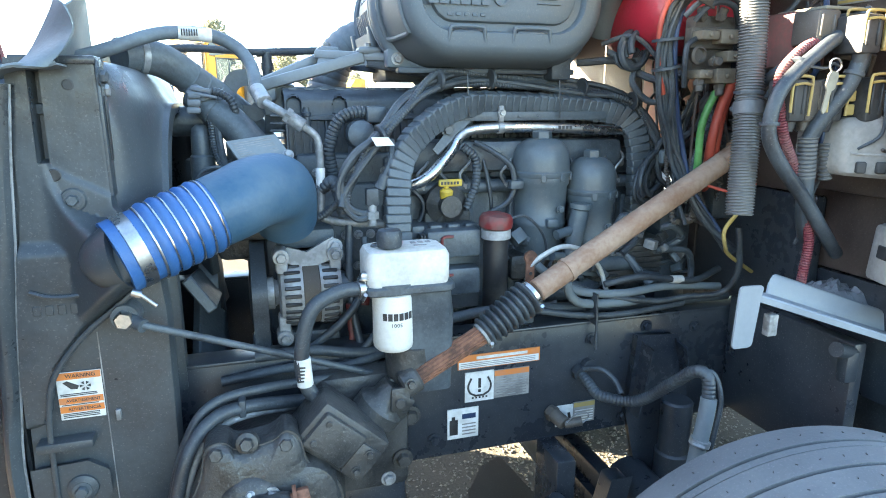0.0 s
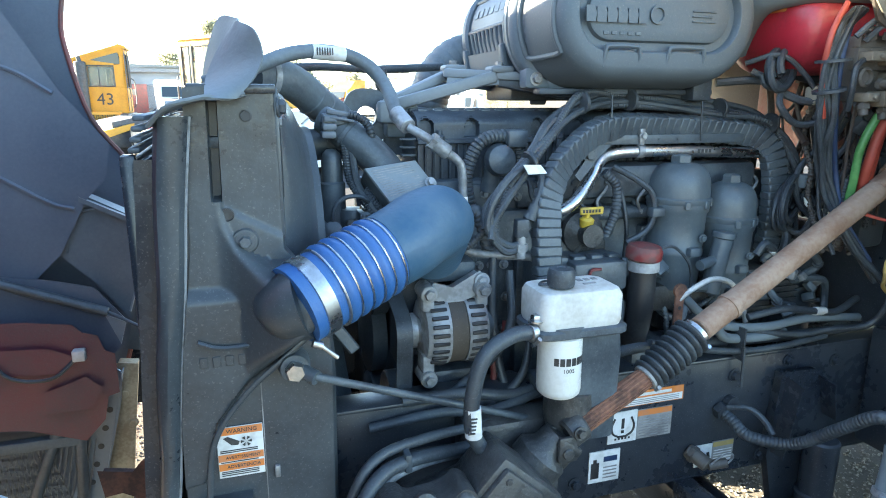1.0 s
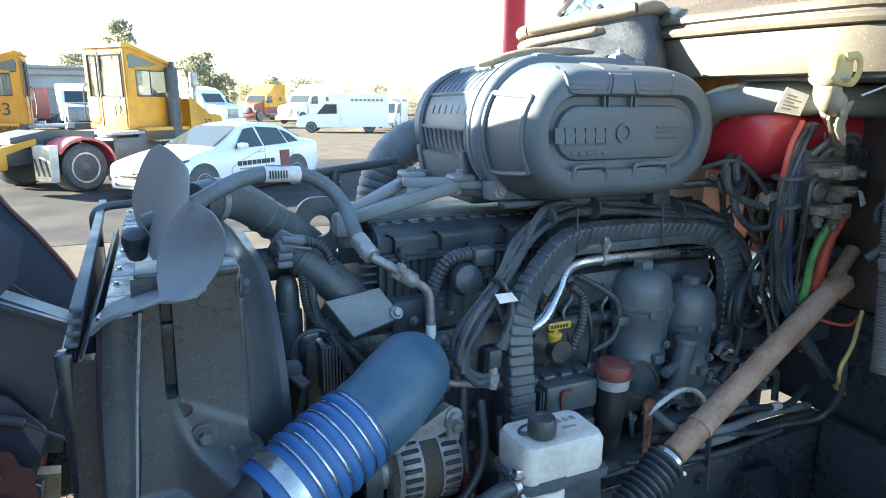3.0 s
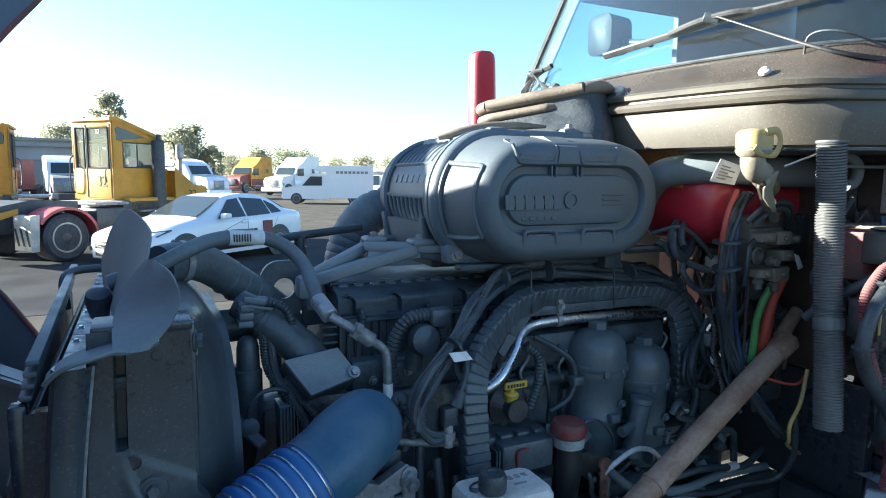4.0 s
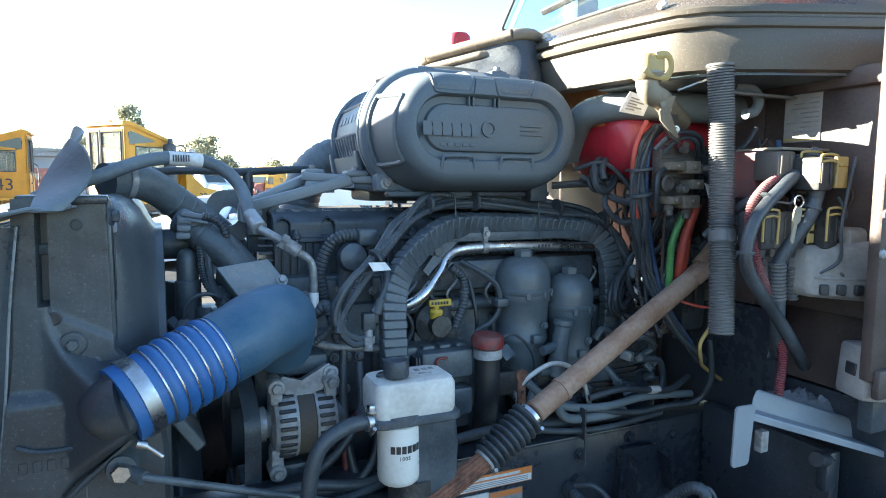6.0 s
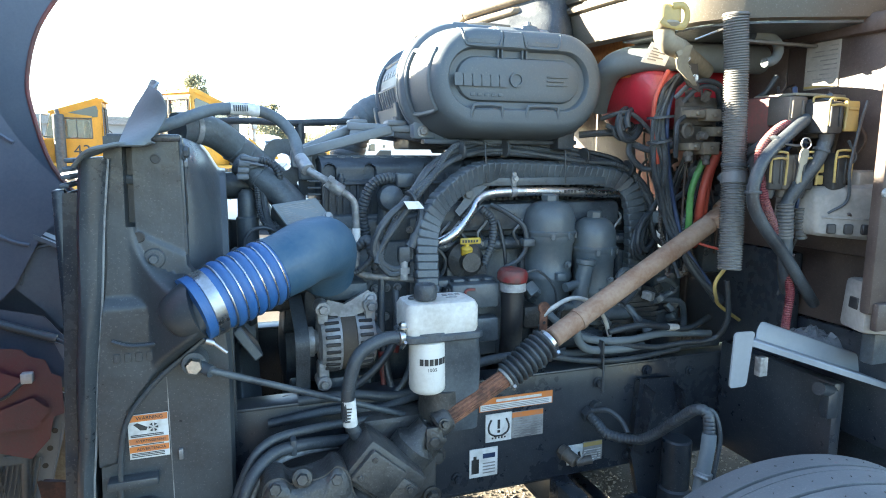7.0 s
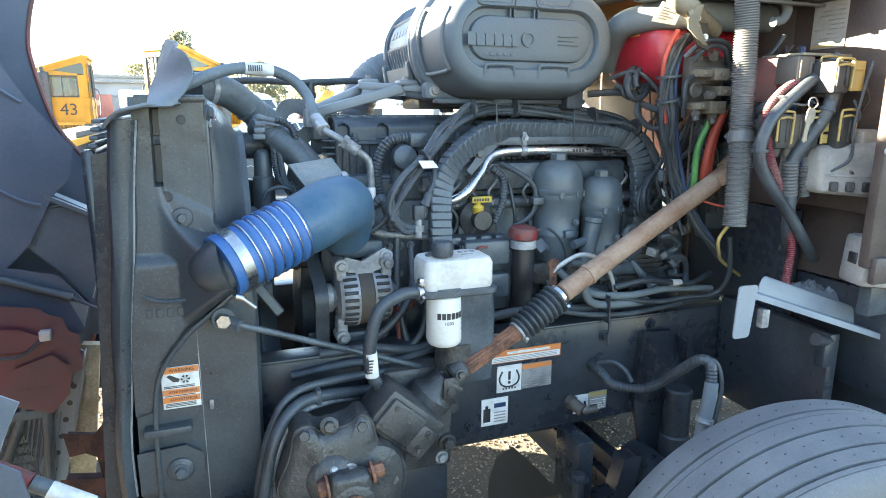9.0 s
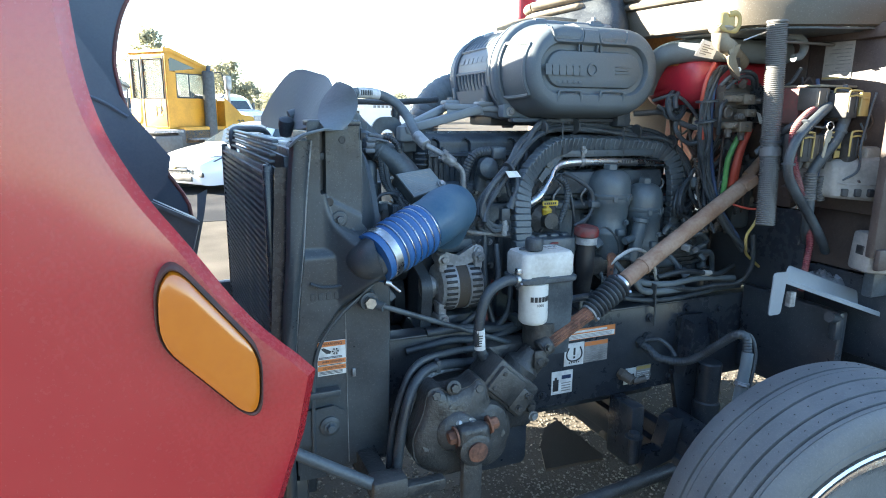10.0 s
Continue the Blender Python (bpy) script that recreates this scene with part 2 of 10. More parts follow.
FADED = mat("faded_red_paint", (0.50, 0.05, 0.06), 0.45, second=(0.36, 0.09, 0.08), amount=0.45, scale=4)
CONDRED = mat("dusty_red_conduit", (0.16, 0.03, 0.04), 0.55, second=(0.20, 0.09, 0.085), amount=0.45, scale=12)
COVER = mat("dirty_translucent_cover", (0.33, 0.31, 0.29), 0.4, second=(0.20, 0.19, 0.18), amount=0.45, scale=9, spread=0.2)
DARKCOVER = mat("matt_black_cover", (0.024, 0.029, 0.038), 0.48, second=(0.064, 0.081, 0.098), amount=0.47, scale=10, spread=0.22, speck=0.24)
HOSEGREY = mat("dusty_grey_hose", (0.077, 0.088, 0.098), 0.5, second=(0.144, 0.175, 0.195), amount=0.52, scale=9, spread=0.22, speck=0.2)
for coarse in (ASPHALT, GROUND, GRAVEL):
    coarse.node_tree.nodes["Principled BSDF"].inputs["Specular IOR Level"].default_value = 0.05
CASTING = mat("dark_rusty_casting", (0.10, 0.038, 0.03), 0.7, second=(0.05, 0.03, 0.027), amount=0.5, scale=14, bump=0.4)
DULLCAB = mat("dusty_red_firewall", (0.20, 0.045, 0.036), 0.45, second=(0.22, 0.12, 0.09), amount=0.42, scale=7, spread=0.16, speck=0.15)
SLATE = mat("blue_grey_plastic", (0.085, 0.103, 0.124), 0.4, second=(0.135, 0.155, 0.178), amount=0.50, scale=5, bump=0.08, spread=0.25, speck=0.15)
CASTALU = mat("dull_cast_bracket", (0.15, 0.17, 0.185), 0.45, second=(0.20, 0.22, 0.235), amount=0.45, scale=8, grain=110, bump=0.15, spread=0.25, speck=0.2)
DUSTBROWN = mat("grimy_brown_fitting", (0.070, 0.062, 0.055), 0.5, second=(0.120, 0.105, 0.090), amount=0.45, scale=16, spread=0.22, speck=0.25)
TANDUST = mat("tan_dusty_rubber", (0.13, 0.105, 0.078), 0.6, second=(0.22, 0.185, 0.14), amount=0.5, scale=7, spread=0.16, speck=0.15)


# ---- mesh helpers ----
V = Vector


def finish(bm, angle=38):
    me = bpy.data.meshes.new("mesh")
    bmesh.ops.recalc_face_normals(bm, faces=bm.faces[:])
    bm.to_mesh(me)
    bm.free()
    me.polygons.foreach_set("use_smooth", [True] * len(me.polygons))
    me.set_sharp_from_angle(angle=radians(angle))
    return me


def thing(name, at, label, category, group="", kind=""):
    ob = new(name)
    ob.empty_display_size = 0.05
    ob.location = at
    return tagged(ob, label, category, group, kind)


def part(name, bm, material, parent, label=""):
    me = finish(bm)
    me.materials.append(material)
    ob = new(name, me)
    ob.parent = parent
    base = parent
    off = V((0, 0, 0))
    while base:
        if base.type == "EMPTY":
            off = V(base.location)
        base = base.parent
    if parent.type == "EMPTY":
        ob.matrix_parent_inverse = Matrix.Translation(-off)
    return tagged(ob, label)


def solid(name, bm, material, label, category, group="", kind=""):
    me = finish(bm)
    me.materials.append(material)
    return tagged(new(name, me), label, category, group, kind)


def merge(*bms):
    out = bmesh.new()
    for b in bms:
        me = bpy.data.meshes.new("tmp")
        b.to_mesh(me)
        b.free()
        out.from_mesh(me)
        bpy.data.meshes.remove(me)
    return out


def box(a, b, bevel=0.0, seg=2, m=None):
    bm = bmesh.new()
    bmesh.ops.create_cube(bm, size=1.0)
    s = [abs(q - p) for p, q in zip(a, b)]
    c = [(q + p) / 2 for p, q in zip(a, b)]
    bmesh.ops.transform(bm, matrix=Matrix.LocRotScale(c, None, s), verts=bm.verts)
    if bevel:
        bmesh.ops.bevel(bm, geom=bm.edges[:], offset=min(bevel, min(s) * 0.45), segments=seg, profile=0.5, affect="EDGES")
    if m:
        bmesh.ops.transform(bm, matrix=m, verts=bm.verts)
    return bm


def basis(axis):
    z = V(axis).normalized()
    x = z.orthogonal().normalized()
    return x, z.cross(x), z


def lathe(profile, at, axis, seg=24, squash=None):
    """A turned body: profile of (radius, height along the axis)."""
    x, y, z = basis(axis)
    verts, faces, at = [], [], V(at)
    for r, h in profile:
        for i in range(seg):
            a = 2 * math.pi * i / seg
            verts.append(at + z * h + (x * math.cos(a) + y * math.sin(a)) * max(r, 1e-5))
    n = len(profile)
    for j in range(n - 1):
        for i in range(seg):
            k = (i + 1) % seg
            faces.append((j * seg + i, j * seg + k, (j + 1) * seg + k, (j + 1) * seg + i))
    faces.append(tuple(range(seg)))
    faces.append(tuple((n - 1) * seg + i for i in range(seg)))
    return pydata(verts, faces)


def pydata(verts, faces):
    me = bpy.data.meshes.new("tmp")
    me.from_pydata([tuple(v) for v in verts], [], faces)
    bm = bmesh.new()
    bm.from_mesh(me)
    bpy.data.meshes.remove(me)
    return bm


def rod(p, q, r, r2=None, seg=16, edge=0.0):
    p, q = V(p), V(q)
    d = (q - p).length
    r2 = r if r2 is None else r2
    e = edge
    prof = [(r - e, 0), (r, e), (r2, d - e), (r2 - e, d)] if e else [(r, 0), (r2, d)]
    return lathe(prof, p, q - p, seg)


def spline(pts, n=8):
    pts = [V(p) for p in pts]
    if len(pts) < 3:
        return [pts[0].lerp(pts[-1], i / n) for i in range(n + 1)]
    ext = [2 * pts[0] - pts[1]] + pts + [2 * pts[-1] - pts[-2]]
    out = []
    for i in range(1, len(ext) - 2):
        a, b, c, d = ext[i - 1:i + 3]
        for k in range(n):
            t = k / n
            out.append(0.5 * ((2 * b) + (c - a) * t + (2 * a - 5 * b + 4 * c - d) * t * t + (3 * b - a - 3 * c + d) * t ** 3))
    return out + [pts[-1]]


def resample(path, step):
    lens = [0]
    for a, b in zip(path, path[1:]):
        lens.append(lens[-1] + (b - a).length)
    total = lens[-1]
    n = max(2, int(total / step))
    out, j = [], 0
    for i in range(n + 1):
        s = total * i / n
        while j < len(lens) - 2 and lens[j + 1] < s:
            j += 1
        f = (s - lens[j]) / max(1e-9, lens[j + 1] - lens[j])
        out.append(path[j].lerp(path[j + 1], f))
    return out, total


def sweep(pts, r, seg=10, n=7, radius=None, step=None, flat=1.0, up=None, smooth=True):
    """A hose along pts. radius(s, total): varies the radius along it; flat: squashes it across up."""
    path = spline(pts, n) if smooth else [V(p) for p in pts]
    total = sum((b - a).length for a, b in zip(path, path[1:]))
    if step:
        path, total = resample(path, step)
    verts, faces, s = [], [], 0.0
    t0 = (path[1] - path[0]).normalized()
    x = V(up).cross(t0).normalized() if up else t0.orthogonal().normalized()
    for i, p in enumerate(path):
        t = (path[min(i + 1, len(path) - 1)] - path[max(i - 1, 0)]).normalized()
        if up:
            x = V(up).cross(t).normalized()
        else:
            x = (x - t * x.dot(t)).normalized()
        y = t.cross(x)
        if i:
            s += (p - path[i - 1]).length
        rr = radius(s, total) if radius else r
        for k in range(seg):
            a = 2 * math.pi * k / seg
            verts.append(p + x * (rr * math.cos(a)) + y * (rr * flat * math.sin(a)))
    m = len(path)
    for j in range(m - 1):
        for k in range(seg):
            q = (k + 1) % seg
            faces.append((j * seg + k, j * seg + q, (j + 1) * seg + q, (j + 1) * seg + k))
    faces += [tuple(range(seg)), tuple((m - 1) * seg + k for k in range(seg))]
    return pydata(verts, faces)


def ribbed(pts, r, pitch, depth, seg=12, flat=1.0, up=None):
    def f(s, total):
        u = (s / pitch) % 1.0
        return r - (depth if 0.30 < u < 0.75 else 0.0)
    return sweep(pts, r, seg, 8, f, pitch / 4, flat, up)


def prism(poly, axis, a, b, bevel=0.0, seg=2):
    """An outline extruded along axis from a to b. Outline coordinates: the other two axes in order."""
    i = "xyz".index(axis)
    o = [k for k in range(3) if k != i]
    verts = []
    for h in (a, b):
        for p in poly:
            v = [0, 0, 0]
            v[o[0]], v[o[1]], v[i] = p[0], p[1], h
            verts.append(v)
    n = len(poly)
    faces = [tuple(range(n)), tuple(range(n, 2 * n))] + [(k, (k + 1) % n, n + (k + 1) % n, n + k) for k in range(n)]
    bm = pydata(verts, faces)
    if bevel:
        bmesh.ops.bevel(bm, geom=bm.edges[:], offset=bevel, segments=seg, profile=0.5, affect="EDGES")
    return bm


def loft(rings, cap=True):
    n = len(rings[0])
    verts = [v for r in rings for v in r]
    faces = [(j * n + k, j * n + (k + 1) % n, (j + 1) * n + (k + 1) % n, (j + 1) * n + k) for j in range(len(rings) - 1) for k in range(n)]
    if cap:
        faces += [tuple(range(n)), tuple((len(rings) - 1) * n + k for k in range(n))]
    return pydata(verts, faces)


def rrect(w, h, r, n=6):
    """A rounded rectangle round the origin, half sizes w and h."""
    out = []
    for cx, cy, a0 in ((w - r, h - r, 0), (-w + r, h - r, 90), (-w + r, -h + r, 180), (w - r, -h + r, 270)):
        for k in range(n + 1):
            a = radians(a0 + 90 * k / n)
            out.append((cx + r * math.cos(a), cy + r * math.sin(a)))
    return out


def slab(corners, thick, bevel=0.0):
    """A flat plate through 3 or more corners, thickened along its normal."""
    c = [V(p) for p in corners]
    nrm = (c[1] - c[0]).cross(c[2] - c[0]).normalized() * thick
    n = len(c)
    bm = pydata(c + [p + nrm for p in c], [tuple(range(n)), tuple(range(n, 2 * n))] + [(k, (k + 1) % n, n + (k + 1) % n, n + k) for k in range(n)])
    if bevel:
        bmesh.ops.bevel(bm, geom=bm.edges[:], offset=bevel, segments=1, affect="EDGES")
    return bm


def sheet(grid, thick):
    """A bent sheet through a grid of points, with thickness."""
    nu, nv = len(grid), len(grid[0])
    top, nr = [], []
    for i in range(nu):
        for j in range(nv):
            a = V(grid[min(i + 1, nu - 1)][j]) - V(grid[max(i - 1, 0)][j])
            b = V(grid[i][min(j + 1, nv - 1)]) - V(grid[i][max(j - 1, 0)])
            top.append(V(grid[i][j]))
            nr.append(a.cross(b).normalized() * thick)
    N = nu * nv
    verts = top + [p + q for p, q in zip(top, nr)]
    idx = lambda i, j: i * nv + j
    faces = []
    for i in range(nu - 1):
        for j in range(nv - 1):
            f = (idx(i, j), idx(i + 1, j), idx(i + 1, j + 1), idx(i, j + 1))
            faces += [f, tuple(N + k for k in reversed(f))]
    rim = [idx(i, 0) for i in range(nu)] + [idx(nu - 1, j) for j in range(1, nv)] + [idx(i, nv - 1) for i in range(nu - 2, -1, -1)] + [idx(0, j) for j in range(nv - 2, 0, -1)]
    for p, q in zip(rim, rim[1:] + rim[:1]):
        faces.append((p, q, N + q, N + p))
    return pydata(verts, faces)


def bolt(at, axis, r=0.012, h=0.012, washer=True):
    x = lathe([(r * 0.92, 0), (r, h * 0.15), (r, h * 0.8), (r * 0.85, h)], at, axis, 6)
    return merge(x, lathe([(r * 1.45, -0.001), (r * 1.45, h * 0.2)], at, axis, 18)) if washer else x


def band(p, q, r, w):
    """A clamp band round the line p-q, at p, of width w, with its screw."""
    d = (V(q) - V(p)).normalized()
    x, y, z = basis(d)
    ring = lathe([(r, 0), (r + 0.002, 0.001), (r + 0.002, w - 0.001), (r, w)], p, d, 24)
    s = V(p) + x * (r + 0.006) + d * w / 2
    return merge(ring, rod(s - y * 0.014, s + y * 0.014, 0.005, seg=8))


def bar(p, q, w, h, bevel=0.004):
    """A flat bar from p to q, w across and h upright."""
    p, q = V(p), V(q)
    d = (q - p).normalized()
    side = d.cross(V((0, 0, 1))).normalized()
    m = Matrix.Translation(p) @ Matrix((side, d, side.cross(d))).transposed().to_4x4()
    return box((-w / 2, 0, -h / 2), (w / 2, (q - p).length, h / 2), bevel, 2, m)


def rounded(poly, r, n=5):
    """The outline with its corners rounded by arcs that begin r before each corner."""
    out, m = [], len(poly)
    for k in range(m):
        p, q, w = V((*poly[k - 1], 0)), V((*poly[k], 0)), V((*poly[(k + 1) % m], 0))
        a, b = q + (p - q).normalized() * min(r, (p - q).length * 0.48), q + (w - q).normalized() * min(r, (w - q).length * 0.48)
        for i in range(n + 1):
            t = i / n
            v = a * (1 - t) ** 2 + q * 2 * t * (1 - t) + b * t * t
            out.append((v.x, v.y))
    return out


def patch(left, right, n=8, bulge=0.0):
    """Rows of points between two edges, each given as corners of a smooth line."""
    m = 14
    def at(pts, f):
        path = spline(pts, 8)
        lens = [0.0]
        for u, v in zip(path, path[1:]):
            lens.append(lens[-1] + (v - u).length)
        s = f * lens[-1]
        for i in range(len(path) - 1):
            if s <= lens[i + 1]:
                return path[i].lerp(path[i + 1], (s - lens[i]) / max(1e-9, lens[i + 1] - lens[i]))
        return path[-1]
    return [[tuple(at(left, i / m).lerp(at(right, i / m), j / n) + V((0, -bulge * math.sin(math.pi * j / n), 0))) for j in range(n + 1)] for i in range(m + 1)]


def text(name, body, size, m, material, parent, extrude=0.0005, align="CENTER"):
    cu = bpy.data.curves.new("t", "FONT")
    cu.body, cu.size, cu.extrude, cu.align_x, cu.align_y = body, size, extrude, align, "CENTER"
    tmp = bpy.data.objects.new("t", cu)
    scene.collection.objects.link(tmp)
    bpy.context.view_layer.update()
    me = bpy.data.meshes.new_from_object(tmp)
    bpy.data.objects.remove(tmp)
    me.transform(m)
    bm = bmesh.new()
    bm.from_mesh(me)
    bpy.data.meshes.remove(me)
    return part(name, bm, material, parent)


SIDE = pose(0, 0, 0, 90, 0, 0)  # faces the near side of the truck


def on_side(x, y, z, tilt=0.0):
    return Matrix.Translation((x, y, z)) @ pose(0, 0, 0, 90, 0, 0) @ pose(0, 0, 0, 0, 0, tilt)


# ---- setting ----
def ground():
    bm = bmesh.new()
    bmesh.ops.create_grid(bm, x_segments=60, y_segments=60, size=1)
    for v in bm.verts:
        v.co.x, v.co.y = math.copysign(abs(v.co.x) ** 2.2, v.co.x) * 1500, math.copysign(abs(v.co.y) ** 2.2, v.co.y) * 1500
    solid("ground", bm, GROUND, "dusty gravel yard with stones and tyre marks", "ground", kind="structure")
    poly = [(-30, 10.6), (-4, 10.2), (3, 10.3), (9, 10.8), (24, 12), (22, 17), (9, 20.5), (2, 23), (-30, 27)]
    solid("road", prism(poly, "z", -0.02, 0.006), ASPHALT, "dark worn asphalt strip across the gravel yard", "road", kind="structure")


ground()


# ---- frame and engine ----
def frame_rail(y, inner, label):
    t = thing("frame_rail", (1.2, y, 0.86), label, "frame rail", "chassis frame rails")
    s = 1 if inner > y else -1
    part("web", box((-0.55, y, 0.69), (4.2, y + s * 0.012, 1.03), 0.003), RAIL, t)
    part("flange", box((-0.55, y, 1.022), (4.2, inner, 1.034), 0.004), RAIL, t)
    part("flange", box((-0.55, y, 0.685), (4.2, inner, 0.697), 0.004), RAIL, t)
    return t


rail = frame_rail(1.492, 1.575, "dusty black steel chassis rail with stuck-on labels")
frame_rail(2.35, 2.267, "black steel chassis rail on the far side")


def engine():
    e = thing("engine", (0.65, 1.95, 0.55), "dusty dark grey six-cylinder diesel engine in its bay", "engine")
    part("block", box((0.10, 1.74, 0.72), (1.28, 2.16, 1.42), 0.02), IRON, e)
    for i in range(6):
        part("block_rib", box((0.16 + 0.19 * i, 1.715, 0.80), (0.24 + 0.19 * i, 1.76, 1.36), 0.012), IRON, e)
    part("oil_pan", box((0.2, 1.76, 0.50), (1.2, 2.14, 0.73), 0.03), IRON, e)
    part("cylinder_head", merge(box((0.12, 1.76, 1.41), (1.20, 2.15, 1.50), 0.012), *[box((0.20 + 0.16 * i, 1.745, 1.42), (0.28 + 0.16 * i, 1.78, 1.49), 0.01) for i in range(6)]), IRON, e)
    # valve cover: smooth flank with arched pockets, a ledge, a finned skirt and a castellated top strip
    pockets = (0.125, 0.249, 0.439, 0.563, 0.753, 0.877, 1.067)
    def flank(x, z):
        y = 1.800
        if z > 1.640:
            y += 0.055 * ((z - 1.640) / 0.036) ** 2.2
        for p in pockets:
            if abs(x - p) < 0.019 and 1.608 < z < 1.634 + math.sqrt(0.019 ** 2 - (x - p) ** 2):
                y += 0.020
        if 1.592 < z < 1.603:
            y -= 0.012
        elif z < 1.592:
            y += 0.004
            if z > 1.492 and (x - 0.10) % 0.0215 < 0.0055:
                y -= 0.011
            if z < 1.490:
                y -= 0.014
        return y
    zs = [1.42, 1.45, 1.484, 1.489, 1.491, 1.494, 1.52, 1.56, 1.589, 1.5925, 1.594, 1.602, 1.6035, 1.607, 1.6085] + [1.612 + 0.004 * k for k in range(17)]
    part("valve_cover", sheet([[(0.10 + 1.08 * k / 432, flank(0.10 + 1.08 * k / 432, z), z) for k in range(433)] for z in zs], 0.006), DARKCOVER, e, "dusty moulded black valve cover")
    part("cover_top", merge(box((0.10, 1.852, 1.655), (1.18, 2.16, 1.672), 0.006), box((0.102, 1.84, 1.45), (0.13, 2.16, 1.66), 0.006)), DARKCOVER, e)
    for i in range(24):
        part("top_tooth", box((0.115 + 0.044 * i, 1.846, 1.668), (0.141 + 0.044 * i, 1.866, 1.679), 0.003, 1), BLACK, e)
    part("top_seal", bar((0.10, 1.886, 1.674), (1.18, 1.886, 1.674), 0.012, 0.014, 0.003), RUBBER, e)
    for i, x in enumerate((0.156, 0.34, 0.50, 0.66, 0.82, 0.98, 1.13)):
        part("bolt_tower", lathe([(0.011, -0.030), (0.010, 0.0), (0.013, 0.002), (0.013, 0.012), (0.008, 0.014), (0.007, 0.026)], (x, 1.787, 1.600), (0, 0, 1), 14), DARKCOVER, e)
    for i in range(6):
        part("front_fin", box((0.060, 1.80, 1.50 + 0.020 * i), (0.098, 1.83, 1.506 + 0.020 * i), 0.002, 1), IRON, e)
    part("timing_cover", merge(box((0.02, 1.78, 0.62), (0.12, 2.14, 1.50), 0.02), lathe([(0.13, 0), (0.13, 0.04), (0.06, 0.05)], (0.02, 1.96, 1.05), (-1, 0, 0), 28)), DARKCOVER, e)
    part("flywheel_housing", box((1.22, 1.66, 0.62), (1.36, 2.24, 1.34), 0.05), IRON, e)
    part("intake_manifold", merge(box((0.42, 1.70, 1.44), (1.10, 1.80, 1.535), 0.025), *[rod((0.50 + 0.1 * i, 1.695, 1.49), (0.50 + 0.1 * i, 1.71, 1.49), 0.009, seg=6) for i in range(6)]), IRON, e)
    # lifting eye at the front
    hole = [(0.045 * math.cos(a), 0.045 * math.sin(a)) for a in [2 * math.pi * i / 24 for i in range(24)]]
    outer = rrect(0.062, 0.075, 0.05, 5)
    outer = [(outer[int(i * len(outer) / 24) % len(outer)]) for i in range(24)]
    cx, cz, y0 = 0.003, 1.657, 1.975
    vv, ff = [], []
    for yy in (y0, y0 + 0.014):
        vv += [(cx + p[0], yy, cz + p[1]) for p in outer] + [(cx + 0.62 * p[0], yy, cz + 0.62 * p[1]) for p in hole]
    for i in range(24):
        k = (i + 1) % 24
        ff += [(i, k, 24 + k, 24 + i), (48 + i, 48 + k, 72 + k, 72 + i), (i, k, 48 + k, 48 + i), (24 + i, 24 + k, 72 + k, 72 + i)]
    part("lifting_eye", merge(pydata(vv, ff), box((0.05, 1.97, 1.55), (0.14, 1.99, 1.68), 0.006)), BLACK, e)
    # fuel rail and pumps behind the pipes
    part("fuel_rail", merge(rod((0.42, 1.71, 1.40), (1.15, 1.71, 1.40), 0.018), *[rod((0.48 + 0.12 * i, 1.71, 1.40), (0.48 + 0.12 * i, 1.755, 1.43), 0.009) for i in range(6)]), IRON, e)
    part("fuel_pump", merge(lathe([(0.05, 0), (0.058, 0.01), (0.058, 0.07), (0.03, 0.09), (0.03, 0.12)], (0.52, 1.74, 1.36), (0, -1, 0), 20), box((0.46, 1.68, 1.24), (0.60, 1.76, 1.34), 0.012)), GREASY, e)
    part("starter", merge(rod((0.74, 1.66, 1.00), (1.10, 1.66, 1.00), 0.055, seg=20, edge=0.01), rod((0.80, 1.62, 1.09), (0.98, 1.62, 1.09), 0.032, edge=0.006)), IRON, e)
    comp = part("compressor", box((0.95, 1.60, 1.09), (1.20, 1.74, 1.24), 0.02), GREASY, e)
    for i in range(7):
        part("fin", box((0.96, 1.592, 1.10 + 0.018 * i), (1.19, 1.604, 1.108 + 0.018 * i)), GREASY, comp)
    return e


engine()


